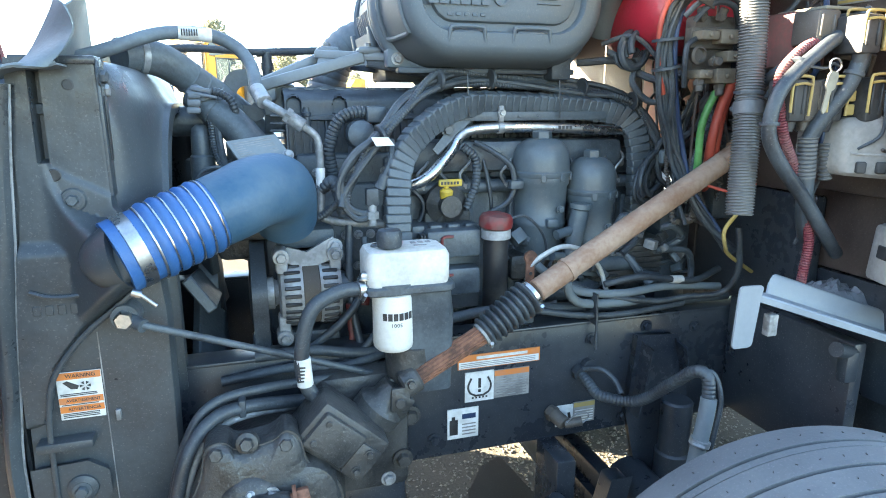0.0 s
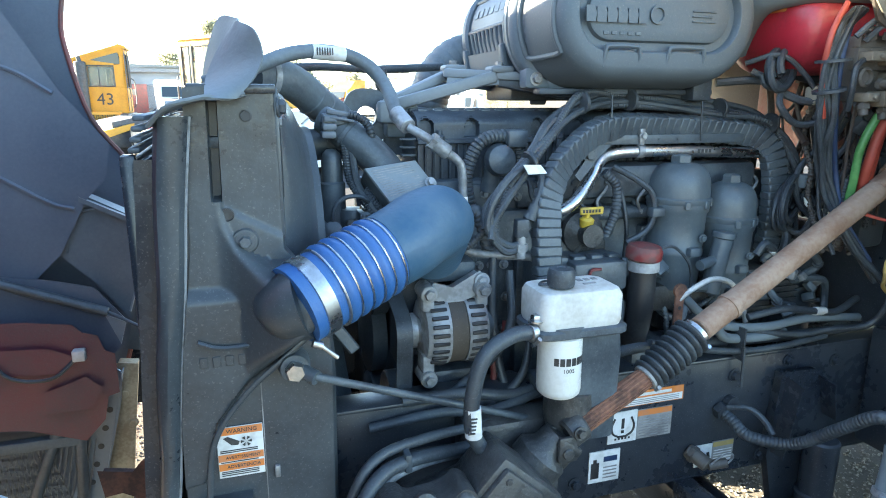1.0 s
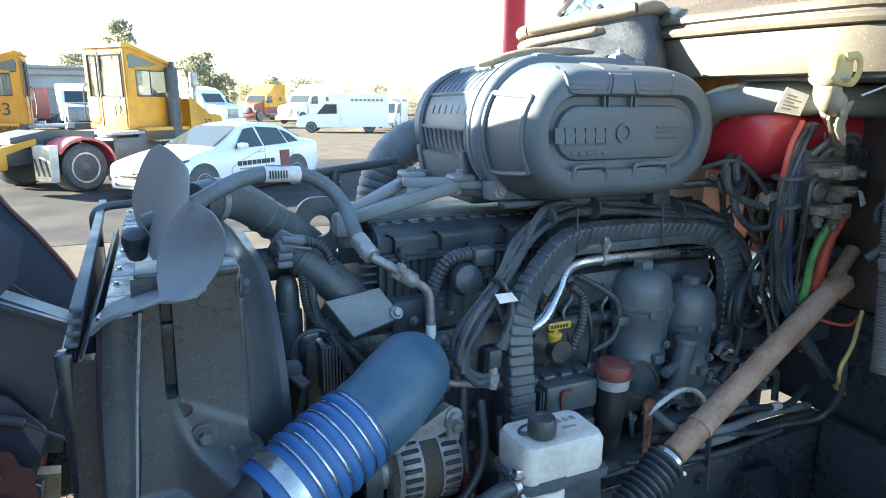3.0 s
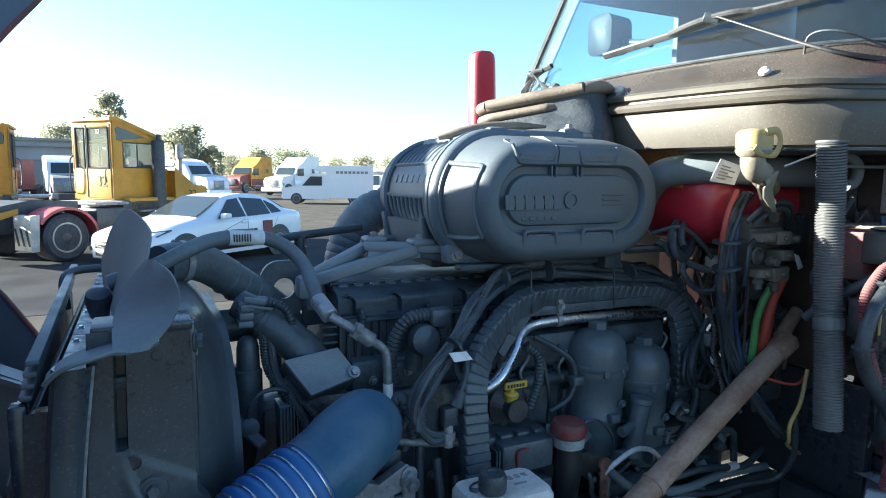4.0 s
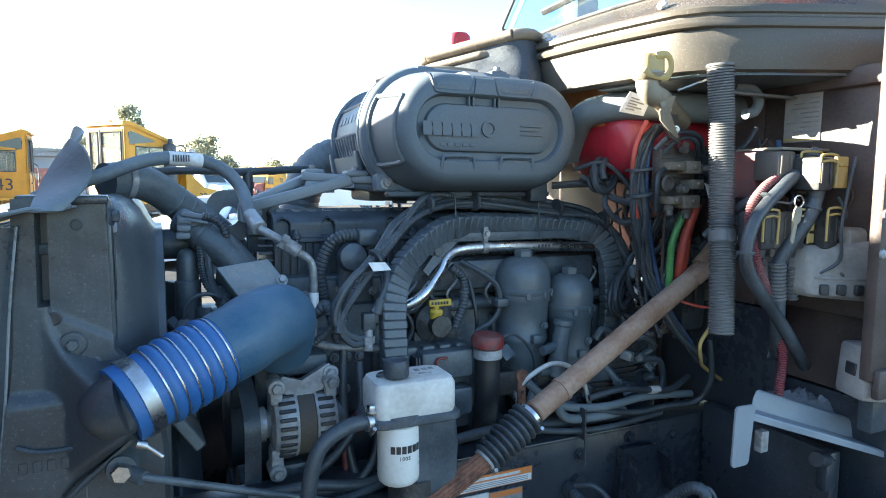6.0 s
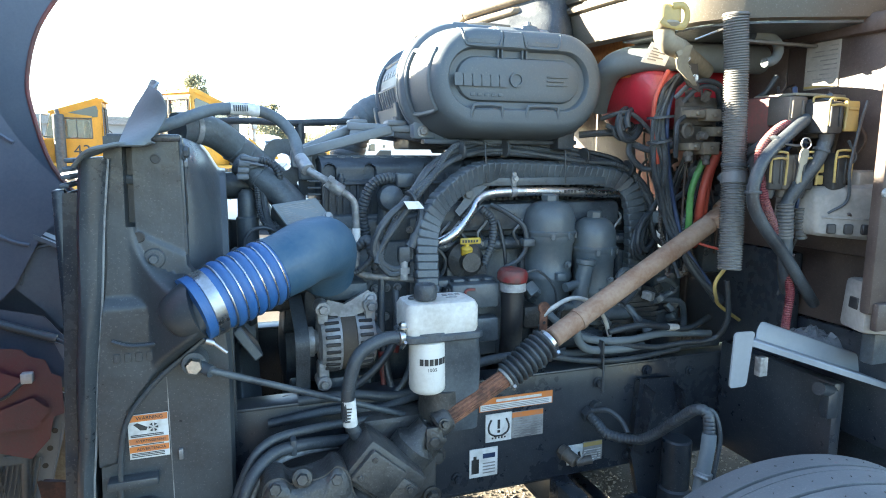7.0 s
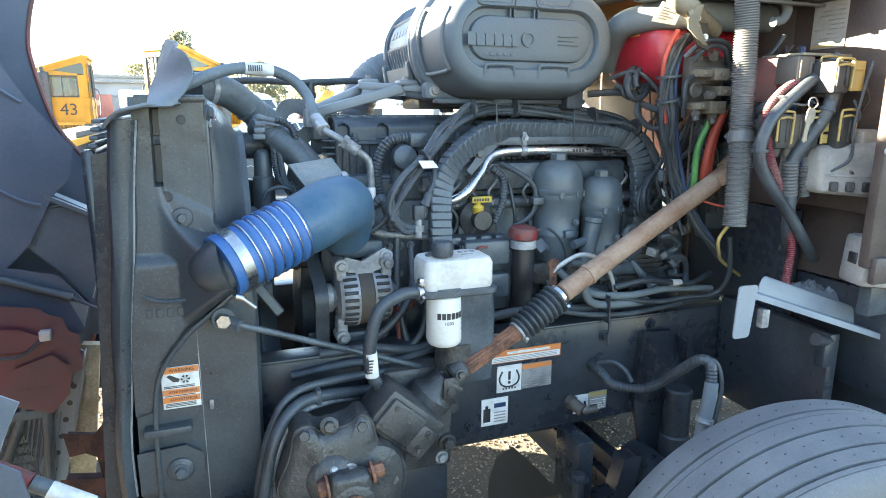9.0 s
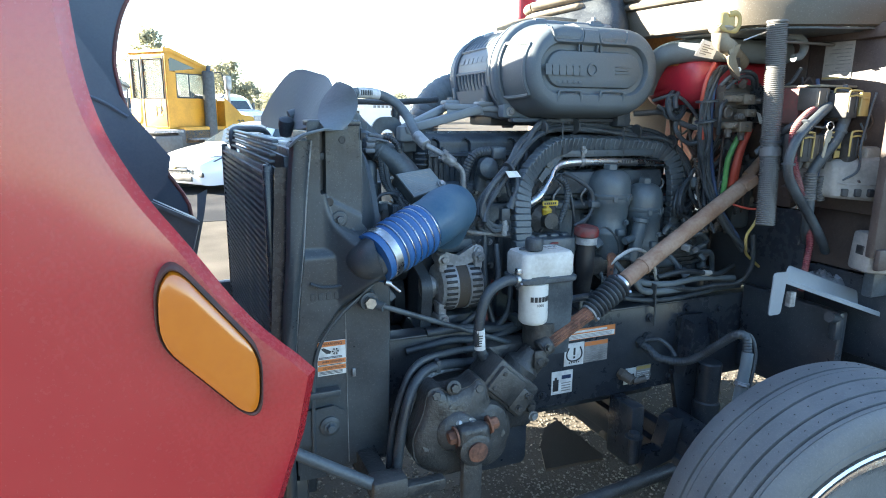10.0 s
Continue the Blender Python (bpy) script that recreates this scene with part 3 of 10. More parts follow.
# ---- radiator pack ----
def radiator():
    r = thing("radiator", (-0.4, 1.92, 0.62), "dusty black radiator pack with moulded plastic fan shroud", "radiator")
    part("core", box((-0.47, 1.42, 0.66), (-0.29, 2.46, 1.63), 0.004), IRON, r)
    for i in range(4):
        y = 1.40 + 0.27 * i
        p = part("top_plate", box((-0.462, y, 1.628), (-0.385, y + 0.262, 1.652), 0.003), DULL, r, "grey metal header plate")
        for q in (0.05, 0.21):
            part("screw", bolt((-0.45, y + q, 1.652), (0, 0, 1), 0.005, 0.005), STEEL, p)
    part("top_channel", merge(box((-0.385, 1.39, 1.62), (-0.29, 2.47, 1.64), 0.003), box((-0.300, 1.39, 1.62), (-0.285, 2.47, 1.68), 0.003)), IRON, r)
    # condenser with its slats
    skew = Matrix.Translation((-0.519, 1.43, 0)) @ pose(0, 0, 0, 0, 0, 1.8) @ Matrix.Translation((0.515, -1.43, 0))
    c = part("condenser", box((-0.512, 1.41, 0.70), (-0.500, 2.56, 1.60), 0.003, 2, skew), BLACK, r, "black finned condenser")
    for y in (1.40, 2.53):
        part("condenser_post", box((-0.524, y, 0.66), (-0.498, y + 0.03, 1.61), 0.006, 2, skew), RAIL, r)
    slat = finish(box((-0.523, 1.43, -0.0045), (-0.510, 2.53, 0.0045), 0, 2, skew))
    slat.materials.append(BLACK)
    for i in range(42):
        o = new("slat", slat)
        o.parent, o.location = c, (0, 0, 0.72 + 0.021 * i)
    for i in range(4):
        part("top_tube", box((-0.510 + 0.004 * i, 1.41, 1.612 + 0.018 * i), (-0.490 + 0.004 * i, 2.54, 1.622 + 0.018 * i), 0.004, 2, skew), BLACK, r)
    part("coolant_line", sweep([(-0.53, 2.30, 1.58), (-0.535, 2.31, 1.655), (-0.52, 2.36, 1.675), (-0.47, 2.42, 1.675), (-0.39, 2.46, 1.665), (-0.36, 2.46, 1.60)], 0.012), RUBBER, r)
    part("side_post", prism([(-0.560, 0.66), (-0.520, 0.66), (-0.472, 1.60), (-0.497, 1.60)], "y", 1.376, 1.42, 0.004), RAIL, r)
    part("front_rail", box((-0.498, 1.40, 0.66), (-0.488, 2.46, 1.60), 0.003), IRON, r)
    # folded rubber seal strip along the side
    pts, seam = [], []
    for i in range(19):
        z = 0.62 + 1.055 * i / 18
        w = 0.002 * math.sin(i * 1.1)
        zz = max(z, 0.95)
        lo, hi = -0.474 + 0.076 * (zz - 1.53) + w, -0.424 + 0.106 * (zz - 1.53) + w * 0.6
        pts.append([(lo + 0.002, 1.372, z), (lo, 1.352, z), (lo + 0.008, 1.338, z), ((lo + hi) / 2, 1.333 + 0.002 * math.sin(i), z), (hi - 0.008, 1.337, z), (hi, 1.348, z), (hi - 0.003, 1.366, z)])
        if z > 0.75:
            seam.append((hi + 0.001, 1.350, z))
    part("tank_flange", prism([(-0.470, 0.68), (-0.398, 0.68), (-0.398, 1.63), (-0.420, 1.63), (-0.462, 1.20)], "y", 1.364, 1.378, 0.003), SHROUD, r)
    part("seal_strip", sheet(pts, 0.004), SHROUD, r, "grey dusty rubber seal strip")
    part("seal_bead", sweep(seam, 0.003, 6, 1), DULL, r, "pale seal edge")
    # moulded end tank: a J-shaped channel that swells into the outlet, a slot, a fold and a bowl below
    rise = spline([(-0.367, 0, 1.78), (-0.367, 0, 1.60), (-0.366, 0, 1.53), (-0.358, 0, 1.485), (-0.336, 0, 1.447), (-0.300, 0, 1.424), (-0.260, 0, 1.418), (-0.200, 0, 1.420)], 10)
    edge_l = [(0.66, -0.478), (0.90, -0.472), (1.13, -0.464), (1.29, -0.446), (1.45, -0.424), (1.75, -0.414)]
    edge_r = [(0.66, -0.188), (1.22, -0.180), (1.34, -0.192), (1.40, -0.232), (1.44, -0.262), (1.75, -0.266)]
    def along(tab, z):
        for (z0, x0), (z1, x1) in zip(tab, tab[1:]):
            if z <= z1:
                return x0 + (x1 - x0) * max(0.0, (z - z0) / (z1 - z0))
        return tab[-1][1]
    def ease(v):
        v = min(1.0, max(0.0, v))
        return v * v * (3 - 2 * v)
    lip_tab = [(-0.48, 0.98), (-0.432, 0.99), (-0.424, 1.02), (-0.405, 1.105), (-0.345, 1.185), (-0.27, 1.248), (-0.205, 1.30), (-0.17, 1.34)]
    def relief(x, z):
        k = min(range(1, len(rise) - 1), key=lambda q: (rise[q].x - x) ** 2 + (rise[q].z - z) ** 2)
        d = rise[k + 1] - rise[k - 1]
        inside = (d.z * (x - rise[k].x) - d.x * (z - rise[k].z)) / d.length
        floor_z = along(lip_tab, x)
        full = ease((x + 0.385) / 0.15)
        y = 0.0
        if inside > 0:
            q = 1 - min(1.0, inside / (0.016 + 0.052 * full))
            y = math.sqrt(1 - q * q) * (0.012 * ease((z - floor_z) / 0.02) + 0.110 * full * ease((z - floor_z + 0.012) / 0.06))
            y = max(y, 0.028 * ease((z - floor_z) / 0.02) * ease((1.40 - z) / 0.05) * ease(inside / 0.03))
        crease = 1.529 - 0.55 * max(0.0, x + 0.379)
        y = max(y, 0.006 * min(1.0, max(0.0, (crease - z) / 0.008)))
        return y + 0.0012 * noise.noise((x * 22, z * 22, 1.0))
    rows = []
    for i in range(171):
        z = 0.70 + 1.022 * i / 170
        xl, xr = along(edge_l, z), along(edge_r, z)
        row = []
        for j in range(61):
            u = j / 60
            x = xl + (xr - xl) * u
            cut = 15 <= j <= 20 and 1.531 < z < 1.70
            row.append((x, 1.404 if cut else 1.372 - relief(x, z) + 0.024 * max(0.0, (u - 0.96) / 0.04) ** 2, z))
        rows.append(row)
    part("end_tank", sheet(rows, 0.004), SHROUD, r, "dusty moulded black plastic end tank")
    part("slot_back", box((-0.40, 1.406, 1.50), (-0.35, 1.412, 1.72)), INK, r)
    part("inner_plate", box((-0.40, 1.415, 0.72), (-0.275, 1.425, 1.70), 0.003), IRON, r)
    def neck(q, total):
        return 0.012 + 0.0585 * ease(q / total)
    part("outlet_neck", sweep([(-0.345, 1.392, 1.354), (-0.307, 1.352, 1.349), (-0.268, 1.314, 1.350), (-0.238, 1.304, 1.359)], 0.05, 26, 8, neck), SHROUD, r)
    part("plate_edge", box((-0.272, 1.372, 1.46), (-0.262, 1.42, 1.722), 0.004), SHROUD, r)
    part("plate_edge", box((-0.410, 1.366, 1.712), (-0.266, 1.45, 1.728), 0.004), SHROUD, r)
    # black strip drawn for the shade in the edge slot
    part("edge_slot_shade", box((-0.2615, 1.385, 1.53), (-0.2595, 1.405, 1.655), 0.001), INK, r)
    part("bolt_seat", lathe([(0.024, 0), (0.021, 0.005), (0.015, 0.006)], (-0.333, 1.366, 1.458), (0, -1, 0), 24), SHROUD, r)
    part("bolt_head", bolt((-0.333, 1.361, 1.458), (0, -1, 0), 0.011, 0.012), IRON, r)
    part("stud", merge(bolt((-0.268, 1.44, 1.562), (1, 0, 0), 0.012, 0.014), rod((-0.254, 1.44, 1.562), (-0.235, 1.44, 1.562), 0.005)), DULL, r)
    part("stud", bolt((-0.268, 1.42, 1.665), (1, 0, 0), 0.012, 0.012), DULL, r)
    # fan shroud
    rings = []
    for x, g, rad in ((-0.285, 0.0, 0.10), (-0.265, 0.003, 0.12), (-0.245, 0.014, 0.15), (-0.225, 0.038, 0.20), (-0.208, 0.068, 0.25), (-0.196, 0.085, 0.28), (-0.190, 0.088, 0.285), (-0.176, 0.088, 0.285), (-0.174, 0.112, 0.30)):
        rings.append([(x, 1.925 + p, 1.17 + q) for p, q in rrect(0.522 - g, 0.555 - g, rad, 9)])
    part("fan_shroud", loft(rings, cap=False), SHROUD, r)
    hub = lathe([(0.10, 0), (0.10, 0.05), (0.05, 0.06)], (-0.16, 1.925, 1.12), (1, 0, 0), 20)
    blades = []
    for i in range(9):
        a = 2 * math.pi * i / 9
        b = box((-0.014, -0.05, 0.09), (0.014, 0.05, 0.36), 0.004, 1, pose(0, 0, 0, 0, 0, 35))
        bmesh.ops.transform(b, matrix=Matrix.Translation((-0.14, 1.925, 1.12)) @ Matrix.Rotation(a, 4, "X"), verts=b.verts)
        blades.append(b)
    fan = part("fan_hub", hub, BLACK, r, "black cooling fan")
    for b in blades:
        part("blade", b, BLACK, fan)
    part("curved_lip", sweep([(-0.205, 1.34, 1.30), (-0.27, 1.335, 1.248), (-0.345, 1.335, 1.185), (-0.405, 1.336, 1.105), (-0.424, 1.337, 1.02), (-0.430, 1.340, 0.90), (-0.432, 1.345, 0.74)], 0.0055, 10, flat=0.6, up=(0, 1, 0)), SHROUD, r)
    part("moulded_arc", sweep([(-0.425, 1.339, 1.285), (-0.39, 1.339, 1.272), (-0.34, 1.339, 1.272), (-0.295, 1.339, 1.286)], 0.005, 6), SHROUD, r)
    for i in range(6):
        part("raised_mark", box((-0.425 + 0.022 * i, 1.3425, 1.235), (-0.411 + 0.022 * i, 1.346, 1.255), 0.001, 1), SHROUD, r)
    # black discs stand in for the shade inside two plate holes
    part("hole_shade", lathe([(0.011, 0), (0.008, 0.001), (0.007, -0.004)], (-0.318, 1.371, 1.675), (0, -1, 0), 16), INK, r)
    part("hole_shade", lathe([(0.0125, 0), (0.0105, 0.001), (0.009, -0.004)], (-0.360, 1.365, 1.507), (0, -1, 0), 16), INK, r)
    part("stud", bolt((-0.262, 1.38, 1.69), (1, -0.2, 0), 0.013, 0.012), IRON, r)
    # lower mount
    part("lower_mount", merge(prism([(-0.47, 0.80), (-0.36, 0.80), (-0.335, 0.83), (-0.335, 0.88), (-0.37, 0.905), (-0.47, 0.90)], "y", 1.345, 1.375, 0.005), box((-0.455, 1.33, 0.945), (-0.35, 1.372, 0.965), 0.004)), SHROUD, r)
    part("mount_washer", lathe([(0.030, 0), (0.030, 0.006), (0.020, 0.012)], (-0.383, 1.345, 0.85), (0, -1, 0), 20), SHROUD, r)
    part("mount_bolt", bolt((-0.383, 1.333, 0.85), (0, -1, 0), 0.013, 0.014), IRON, r)
    part("clip", merge(box((-0.308, 1.358, 0.985), (-0.298, 1.368, 1.01), 0.002), box((-0.3245, 1.3635, 0.71), (-0.3225, 1.367, 1.185))), DULL, r)
    # dusty rubber baffles on top
    sail = patch([(-0.377, 1.42, 1.715), (-0.390, 1.60, 1.698), (-0.410, 1.85, 1.69), (-0.425, 2.05, 1.69), (-0.435, 2.20, 1.70)], [(-0.335, 1.40, 1.805), (-0.322, 1.50, 1.842), (-0.324, 1.62, 1.862), (-0.363, 1.83, 1.882), (-0.402, 2.03, 1.82), (-0.433, 2.19, 1.73)], 8, 0.0)
    part("baffle", sheet(sail, 0.004), DUSTY, r, "grey dusty rubber baffle flap")
    lobe = patch([(-0.378, 1.295, 1.705), (-0.379, 1.39, 1.735), (-0.358, 1.42, 1.785), (-0.328, 1.395, 1.826)], [(-0.330, 1.300, 1.703), (-0.302, 1.305, 1.735), (-0.286, 1.32, 1.774), (-0.298, 1.325, 1.812), (-0.320, 1.37, 1.829)], 8, 0.008)
    part("baffle", sheet(lobe, 0.004), DUSTY, r, "grey dusty rubber baffle flap")
    hem = [(-0.468, 1.328, 1.660), (-0.448, 1.305, 1.682), (-0.427, 1.29, 1.695), (-0.399, 1.29, 1.702), (-0.374, 1.295, 1.707), (-0.345, 1.30, 1.704), (-0.318, 1.31, 1.712)]
    lip = patch(hem, [(-0.470, 1.38, 1.662), (-0.450, 1.385, 1.680), (-0.425, 1.39, 1.69), (-0.40, 1.39, 1.70), (-0.372, 1.39, 1.705), (-0.345, 1.39, 1.705), (-0.315, 1.39, 1.71)], 6, 0.0)
    part("baffle_lip", sheet(lip, -0.004), DUSTY, r)
    part("lip_hem", sweep(hem, 0.0035, 6), DUSTY, r)
    part("pressure_cap", lathe([(0.018, -0.04), (0.022, -0.02), (0.025, 0.0), (0.022, 0.014), (0.010, 0.020)], (-0.416, 1.70, 1.712), (0, -0.5, 1), 18), RUBBER, r)
    # warning label
    lab = part("warning_label", box((-0.410, 1.3615, 1.0), (-0.326, 1.3642, 1.105), 0.0008, 1), PAPER, r, "white and orange fan warning label")
    y = 1.3610
    for z0, z1 in ((1.089, 1.104), (1.035, 1.049), (1.016, 1.03)):
        part("orange_strip", box((-0.409, y - 0.0006, z0), (-0.327, y + 0.0006, z1)), ORANGE, lab)
    for z, s in ((1.0965, "WARNING"), (1.042, "AVERTISSEMENT"), (1.023, "ADVERTENCIA")):
        text("lettering", s, 0.0088 if len(s) > 11 else 0.0092 if len(s) > 9 else 0.0115, on_side(-0.364, y - 0.001, z), INK, lab)
    for z in (1.056, 1.0525, 1.032, 1.012, 1.0085, 1.0045):
        part("print_line", box((-0.405, y - 0.0008, z), (-0.337, y + 0.0006, z + 0.0016)), INK, lab)
    part("fan_mark", merge(*[slab([V((-0.357, y - 0.0012, 1.073)) + V((math.cos(a + d) * rr, 0, math.sin(a + d) * rr)) for rr, d in ((0.003, 0), (0.0105, -0.3), (0.0105, 0.3))], 0.0008) for a in [i * math.pi / 3 for i in range(6)]], prism([(-0.398, 1.083), (-0.39, 1.086), (-0.369, 1.074), (-0.372, 1.067), (-0.384, 1.068)], "y", y - 0.0012, y)), INK, lab)
    return r


radiator()


# ---- air cleaner ----
def air_cleaner():
    a = thing("air_cleaner", (0.67, 1.95, 1.74), "dusty grey plastic air cleaner canister with moulded lid", "air cleaner")
    cx, cz = 0.672, 1.898
    def st(y, w, h, dx=0.0, dz=0.0, r=None):
        return [(cx + dx + p, y, cz + dz + q) for p, q in rrect(w, h, (r or h) * 0.98, 10)]
    # lid: tapering flank, rounded shoulder, flat face and a sunk name panel
    part("lid", loft([st(1.765, 0.318, 0.170), st(1.70, 0.304, 0.164), st(1.64, 0.287, 0.153, -0.004), st(1.615, 0.279, 0.146, -0.007, 0.001), st(1.600, 0.269, 0.137, -0.008, 0.002), st(1.592, 0.256, 0.127, -0.008, 0.002), st(1.589, 0.246, 0.118, -0.008, 0.002), st(1.589, 0.228, 0.089, -0.014, 0.004), st(1.592, 0.225, 0.086, -0.014, 0.004), st(1.609, 0.221, 0.082, -0.014, 0.004), st(1.610, 0.201, 0.064, -0.014, 0.004), st(1.599, 0.197, 0.060, -0.014, 0.004), st(1.597, 0.192, 0.055, -0.014, 0.004), st(1.597, 0.15, 0.03, -0.014, 0.004)]), LIDGREY, a)
    for i in range(6):
        part("raised_mark", prism([(0.452 + 0.028 * i, 1.882), (0.472 + 0.028 * i, 1.882), (0.474 + 0.028 * i, 1.900), (0.468 + 0.028 * i, 1.914), (0.450 + 0.028 * i, 1.914)], "y", 1.5885, 1.599, 0.002, 1), LIDGREY, a)
    part("raised_ring", lathe([(0.022, -0.002), (0.022, 0.006), (0.016, 0.006), (0.015, 0.001), (0.002, 0.001)], (0.645, 1.597, 1.902), (0, -1, 0), 22), LIDGREY, a)
    for i in range(3):
        part("raised_line", box((0.745, 1.5935, 1.888 + 0.012 * i), (0.815 - 0.012 * (i % 2), 1.599, 1.892 + 0.012 * i), 0.001, 1), LIDGREY, a)
    for i in range(5):
        part("raised_line", box((0.50 + 0.022 * i, 1.5945, 1.853), (0.514 + 0.022 * i, 1.599, 1.861), 0.001, 1), LIDGREY, a)
    # pads and clips round the rim; black panels put shade into the recesses
    for x0, x1 in ((0.478, 0.592), (0.666, 0.782)):
        part("pocket_rim", sweep([(x0 - 0.006, 1.600, 2.036), (x0 - 0.002, 1.591, 2.020), (x0 + 0.004, 1.5885, 2.000), (x0 + 0.016, 1.5885, 1.993), (x1 - 0.016, 1.5885, 1.993), (x1 - 0.004, 1.5885, 2.000), (x1 + 0.002, 1.591, 2.020), (x1 + 0.006, 1.600, 2.036)], 0.0045, 8, 3), LIDGREY, a)
        part("pocket_shade", box((x0 + 0.006, 1.588, 1.997), (x1 - 0.006, 1.596, 2.013), 0.003, 1), BLACK, a)
        part("pocket_lid", loft([[(x0 + g, y, z) for y, z in ((1.592, 2.016), (1.60, 2.030), (1.66, 2.052), (1.66, 2.03))] for g in (0.004, x1 - x0 - 0.004)]), LIDGREY, a)
    part("raised_block", loft([[(0.600, y, z), (0.658, y, z), (0.662, y, z2), (0.596, y, z2)] for y, z, z2 in ((1.586, 2.022, 1.992), (1.592, 2.034, 1.990), (1.66, 2.062, 1.99), (1.72, 2.066, 1.99))]), LIDGREY, a)
    for x in (0.582, 0.595, 0.660, 0.673):
        part("channel_rib", box((x, 1.594, 1.960), (x + 0.005, 1.610, 1.986), 0.001, 1), LIDGREY, a)
    for x0, x1 in ((0.505, 0.597), (0.680, 0.781)):
        part("clip_rim", sweep([(x0 - 0.004, 1.596, 1.780), (x0, 1.5885, 1.816), (x0 + 0.010, 1.5885, 1.827), (x1 - 0.010, 1.5885, 1.827), (x1, 1.5885, 1.816), (x1 + 0.004, 1.596, 1.780)], 0.0055, 8, 3), LIDGREY, a)
        part("clip", box((x0 + 0.009, 1.590, 1.776), (x1 - 0.009, 1.61, 1.820), 0.004), BLACK, a)
    # window on the lid flank; a black panel stands in for its recess shade
    def lid_flank(y, deg, lift=0.0):
        f = (y - 1.615) / 0.15
        w, h = 0.284 + 0.034 * f, 0.153 + 0.017 * f
        return V((cx - (w - h) + (h + lift) * math.cos(radians(deg)), y, cz + (h + lift) * math.sin(radians(deg))))
    loop = [lid_flank(1.752, 148 + 8 * k, 0.004) for k in range(9)] + [lid_flank(y, 214, 0.004) for y in (1.72, 1.68, 1.65)] + [lid_flank(1.625, 212 - 8 * k, 0.003) for k in range(9)] + [lid_flank(y, 147, 0.004) for y in (1.65, 1.69, 1.73, 1.752)]
    part("window_rim", sweep(loop, 0.007, 8, 2), LIDGREY, a)
    part("recess_shade", sheet([[tuple(lid_flank(1.632 + 0.014 * j, 150 + 6.2 * k, 0.0015 - 0.004 * math.sin(math.pi * j / 8))) for j in range(9)] for k in range(11)], 0.002), BLACK, a)
    part("flange", loft([st(1.752, 0.318, 0.172), st(1.757, 0.330, 0.181), st(1.768, 0.337, 0.187), st(1.782, 0.338, 0.188), st(1.784, 0.334, 0.184), st(1.789, 0.334, 0.184), st(1.791, 0.339, 0.189), st(1.808, 0.338, 0.187), st(1.814, 0.325, 0.176)]), AIRBOX, a)
    part("body", loft([st(1.80, 0.318, 0.168), st(1.95, 0.314, 0.167, 0.003), st(2.18, 0.305, 0.162, 0.006), st(2.20, 0.308, 0.165, 0.006), st(2.24, 0.308, 0.165, 0.006), st(2.255, 0.298, 0.156, 0.010), st(2.33, 0.275, 0.145, 0.02), st(2.37, 0.20, 0.10, 0.03)]), AIRBOX, a)
    # ribbed panel on the end of the body
    def flank(y, deg, lift=0.0):
        f = (y - 1.80) / 0.53
        hh, ww = 0.168 - 0.010 * f + lift, 0.318 - 0.022 * f
        return V((cx + 0.004 - (ww - (0.168 - 0.010 * f)) + hh * math.cos(radians(deg)), y, cz + hh * math.sin(radians(deg))))
    for i in range(9):
        y = 1.845 + 0.036 * i
        part("rib", sweep([flank(y, 100 + 9 * k, 0.003) for k in range(6)], 0.005, 6, 2), AIRBOX, a)
        part("rib", sweep([flank(y, 180 + 6 * k, 0.008 - 0.0022 * k) for k in range(5)], 0.0055, 6, 2), AIRBOX, a)
    for deg in (100, 146, 179):
        part("rib", sweep([flank(1.82 + 0.09 * k, deg, 0.003) for k in range(5)], 0.006, 6, 2), AIRBOX, a)
    for y in (1.835, 2.175):
        part("rib", sweep([flank(y, 100 + 11 * k, 0.006) for k in range(13)], 0.011, 6, 2), AIRBOX, a)
    part("name_panel", sheet([[tuple(flank(1.85 + 0.075 * j, 150 + 6 * k, 0.002)) for j in range(5)] for k in range(5)], 0.004), AIRBOX, a)
    for i in range(6):
        part("raised_mark", sheet([[tuple(flank(1.875 + 0.045 * i + 0.03 * j, 158 + 4 * k, 0.005)) for j in range(2)] for k in range(3)], 0.002), AIRBOX, a)
    part("lower_panel", loft([[(0.352, 1.87, cz - 0.065), (0.352, 2.13, cz - 0.065), (0.372, 2.15, cz - 0.150), (0.372, 1.85, cz - 0.150)], [(0.40, 1.87, cz - 0.065), (0.40, 2.13, cz - 0.065), (0.42, 2.15, cz - 0.150), (0.42, 1.85, cz - 0.150)]]), AIRBOX, a)
    for y in (1.85, 2.14):
        part("panel_rail", bar((0.348, y, cz - 0.05), (0.366, y + 0.004, cz - 0.155), 0.018, 0.016), AIRBOX, a)
    for p, q in (((0.375, 1.752, 1.730), (0.45, 1.80, 1.785)), ((0.74, 1.76, 2.055), (0.80, 1.80, 2.095)), ((0.50, 1.76, 2.055), (0.56, 1.80, 2.09))):
        part("lug", box(p, q, 0.012), AIRBOX, a)
    part("bolt", bolt((0.405, 1.750, 1.755), (0, -1, 0), 0.012, 0.012), DULL, a)
    for p in ((0.77, 1.78, 2.095), (0.42, 1.84, 1.76)):
        part("bolt", bolt(p, (0, 0, 1), 0.010, 0.012), DULL, a)
    part("outlet_elbow", ribbed([(0.44, 2.30, 1.86), (0.36, 2.31, 1.83), (0.30, 2.32, 1.76), (0.27, 2.32, 1.64), (0.27, 2.28, 1.50)], 0.068, 0.026, 0.003, 20), HOSEGREY, a, "dark grey ribbed outlet hose")
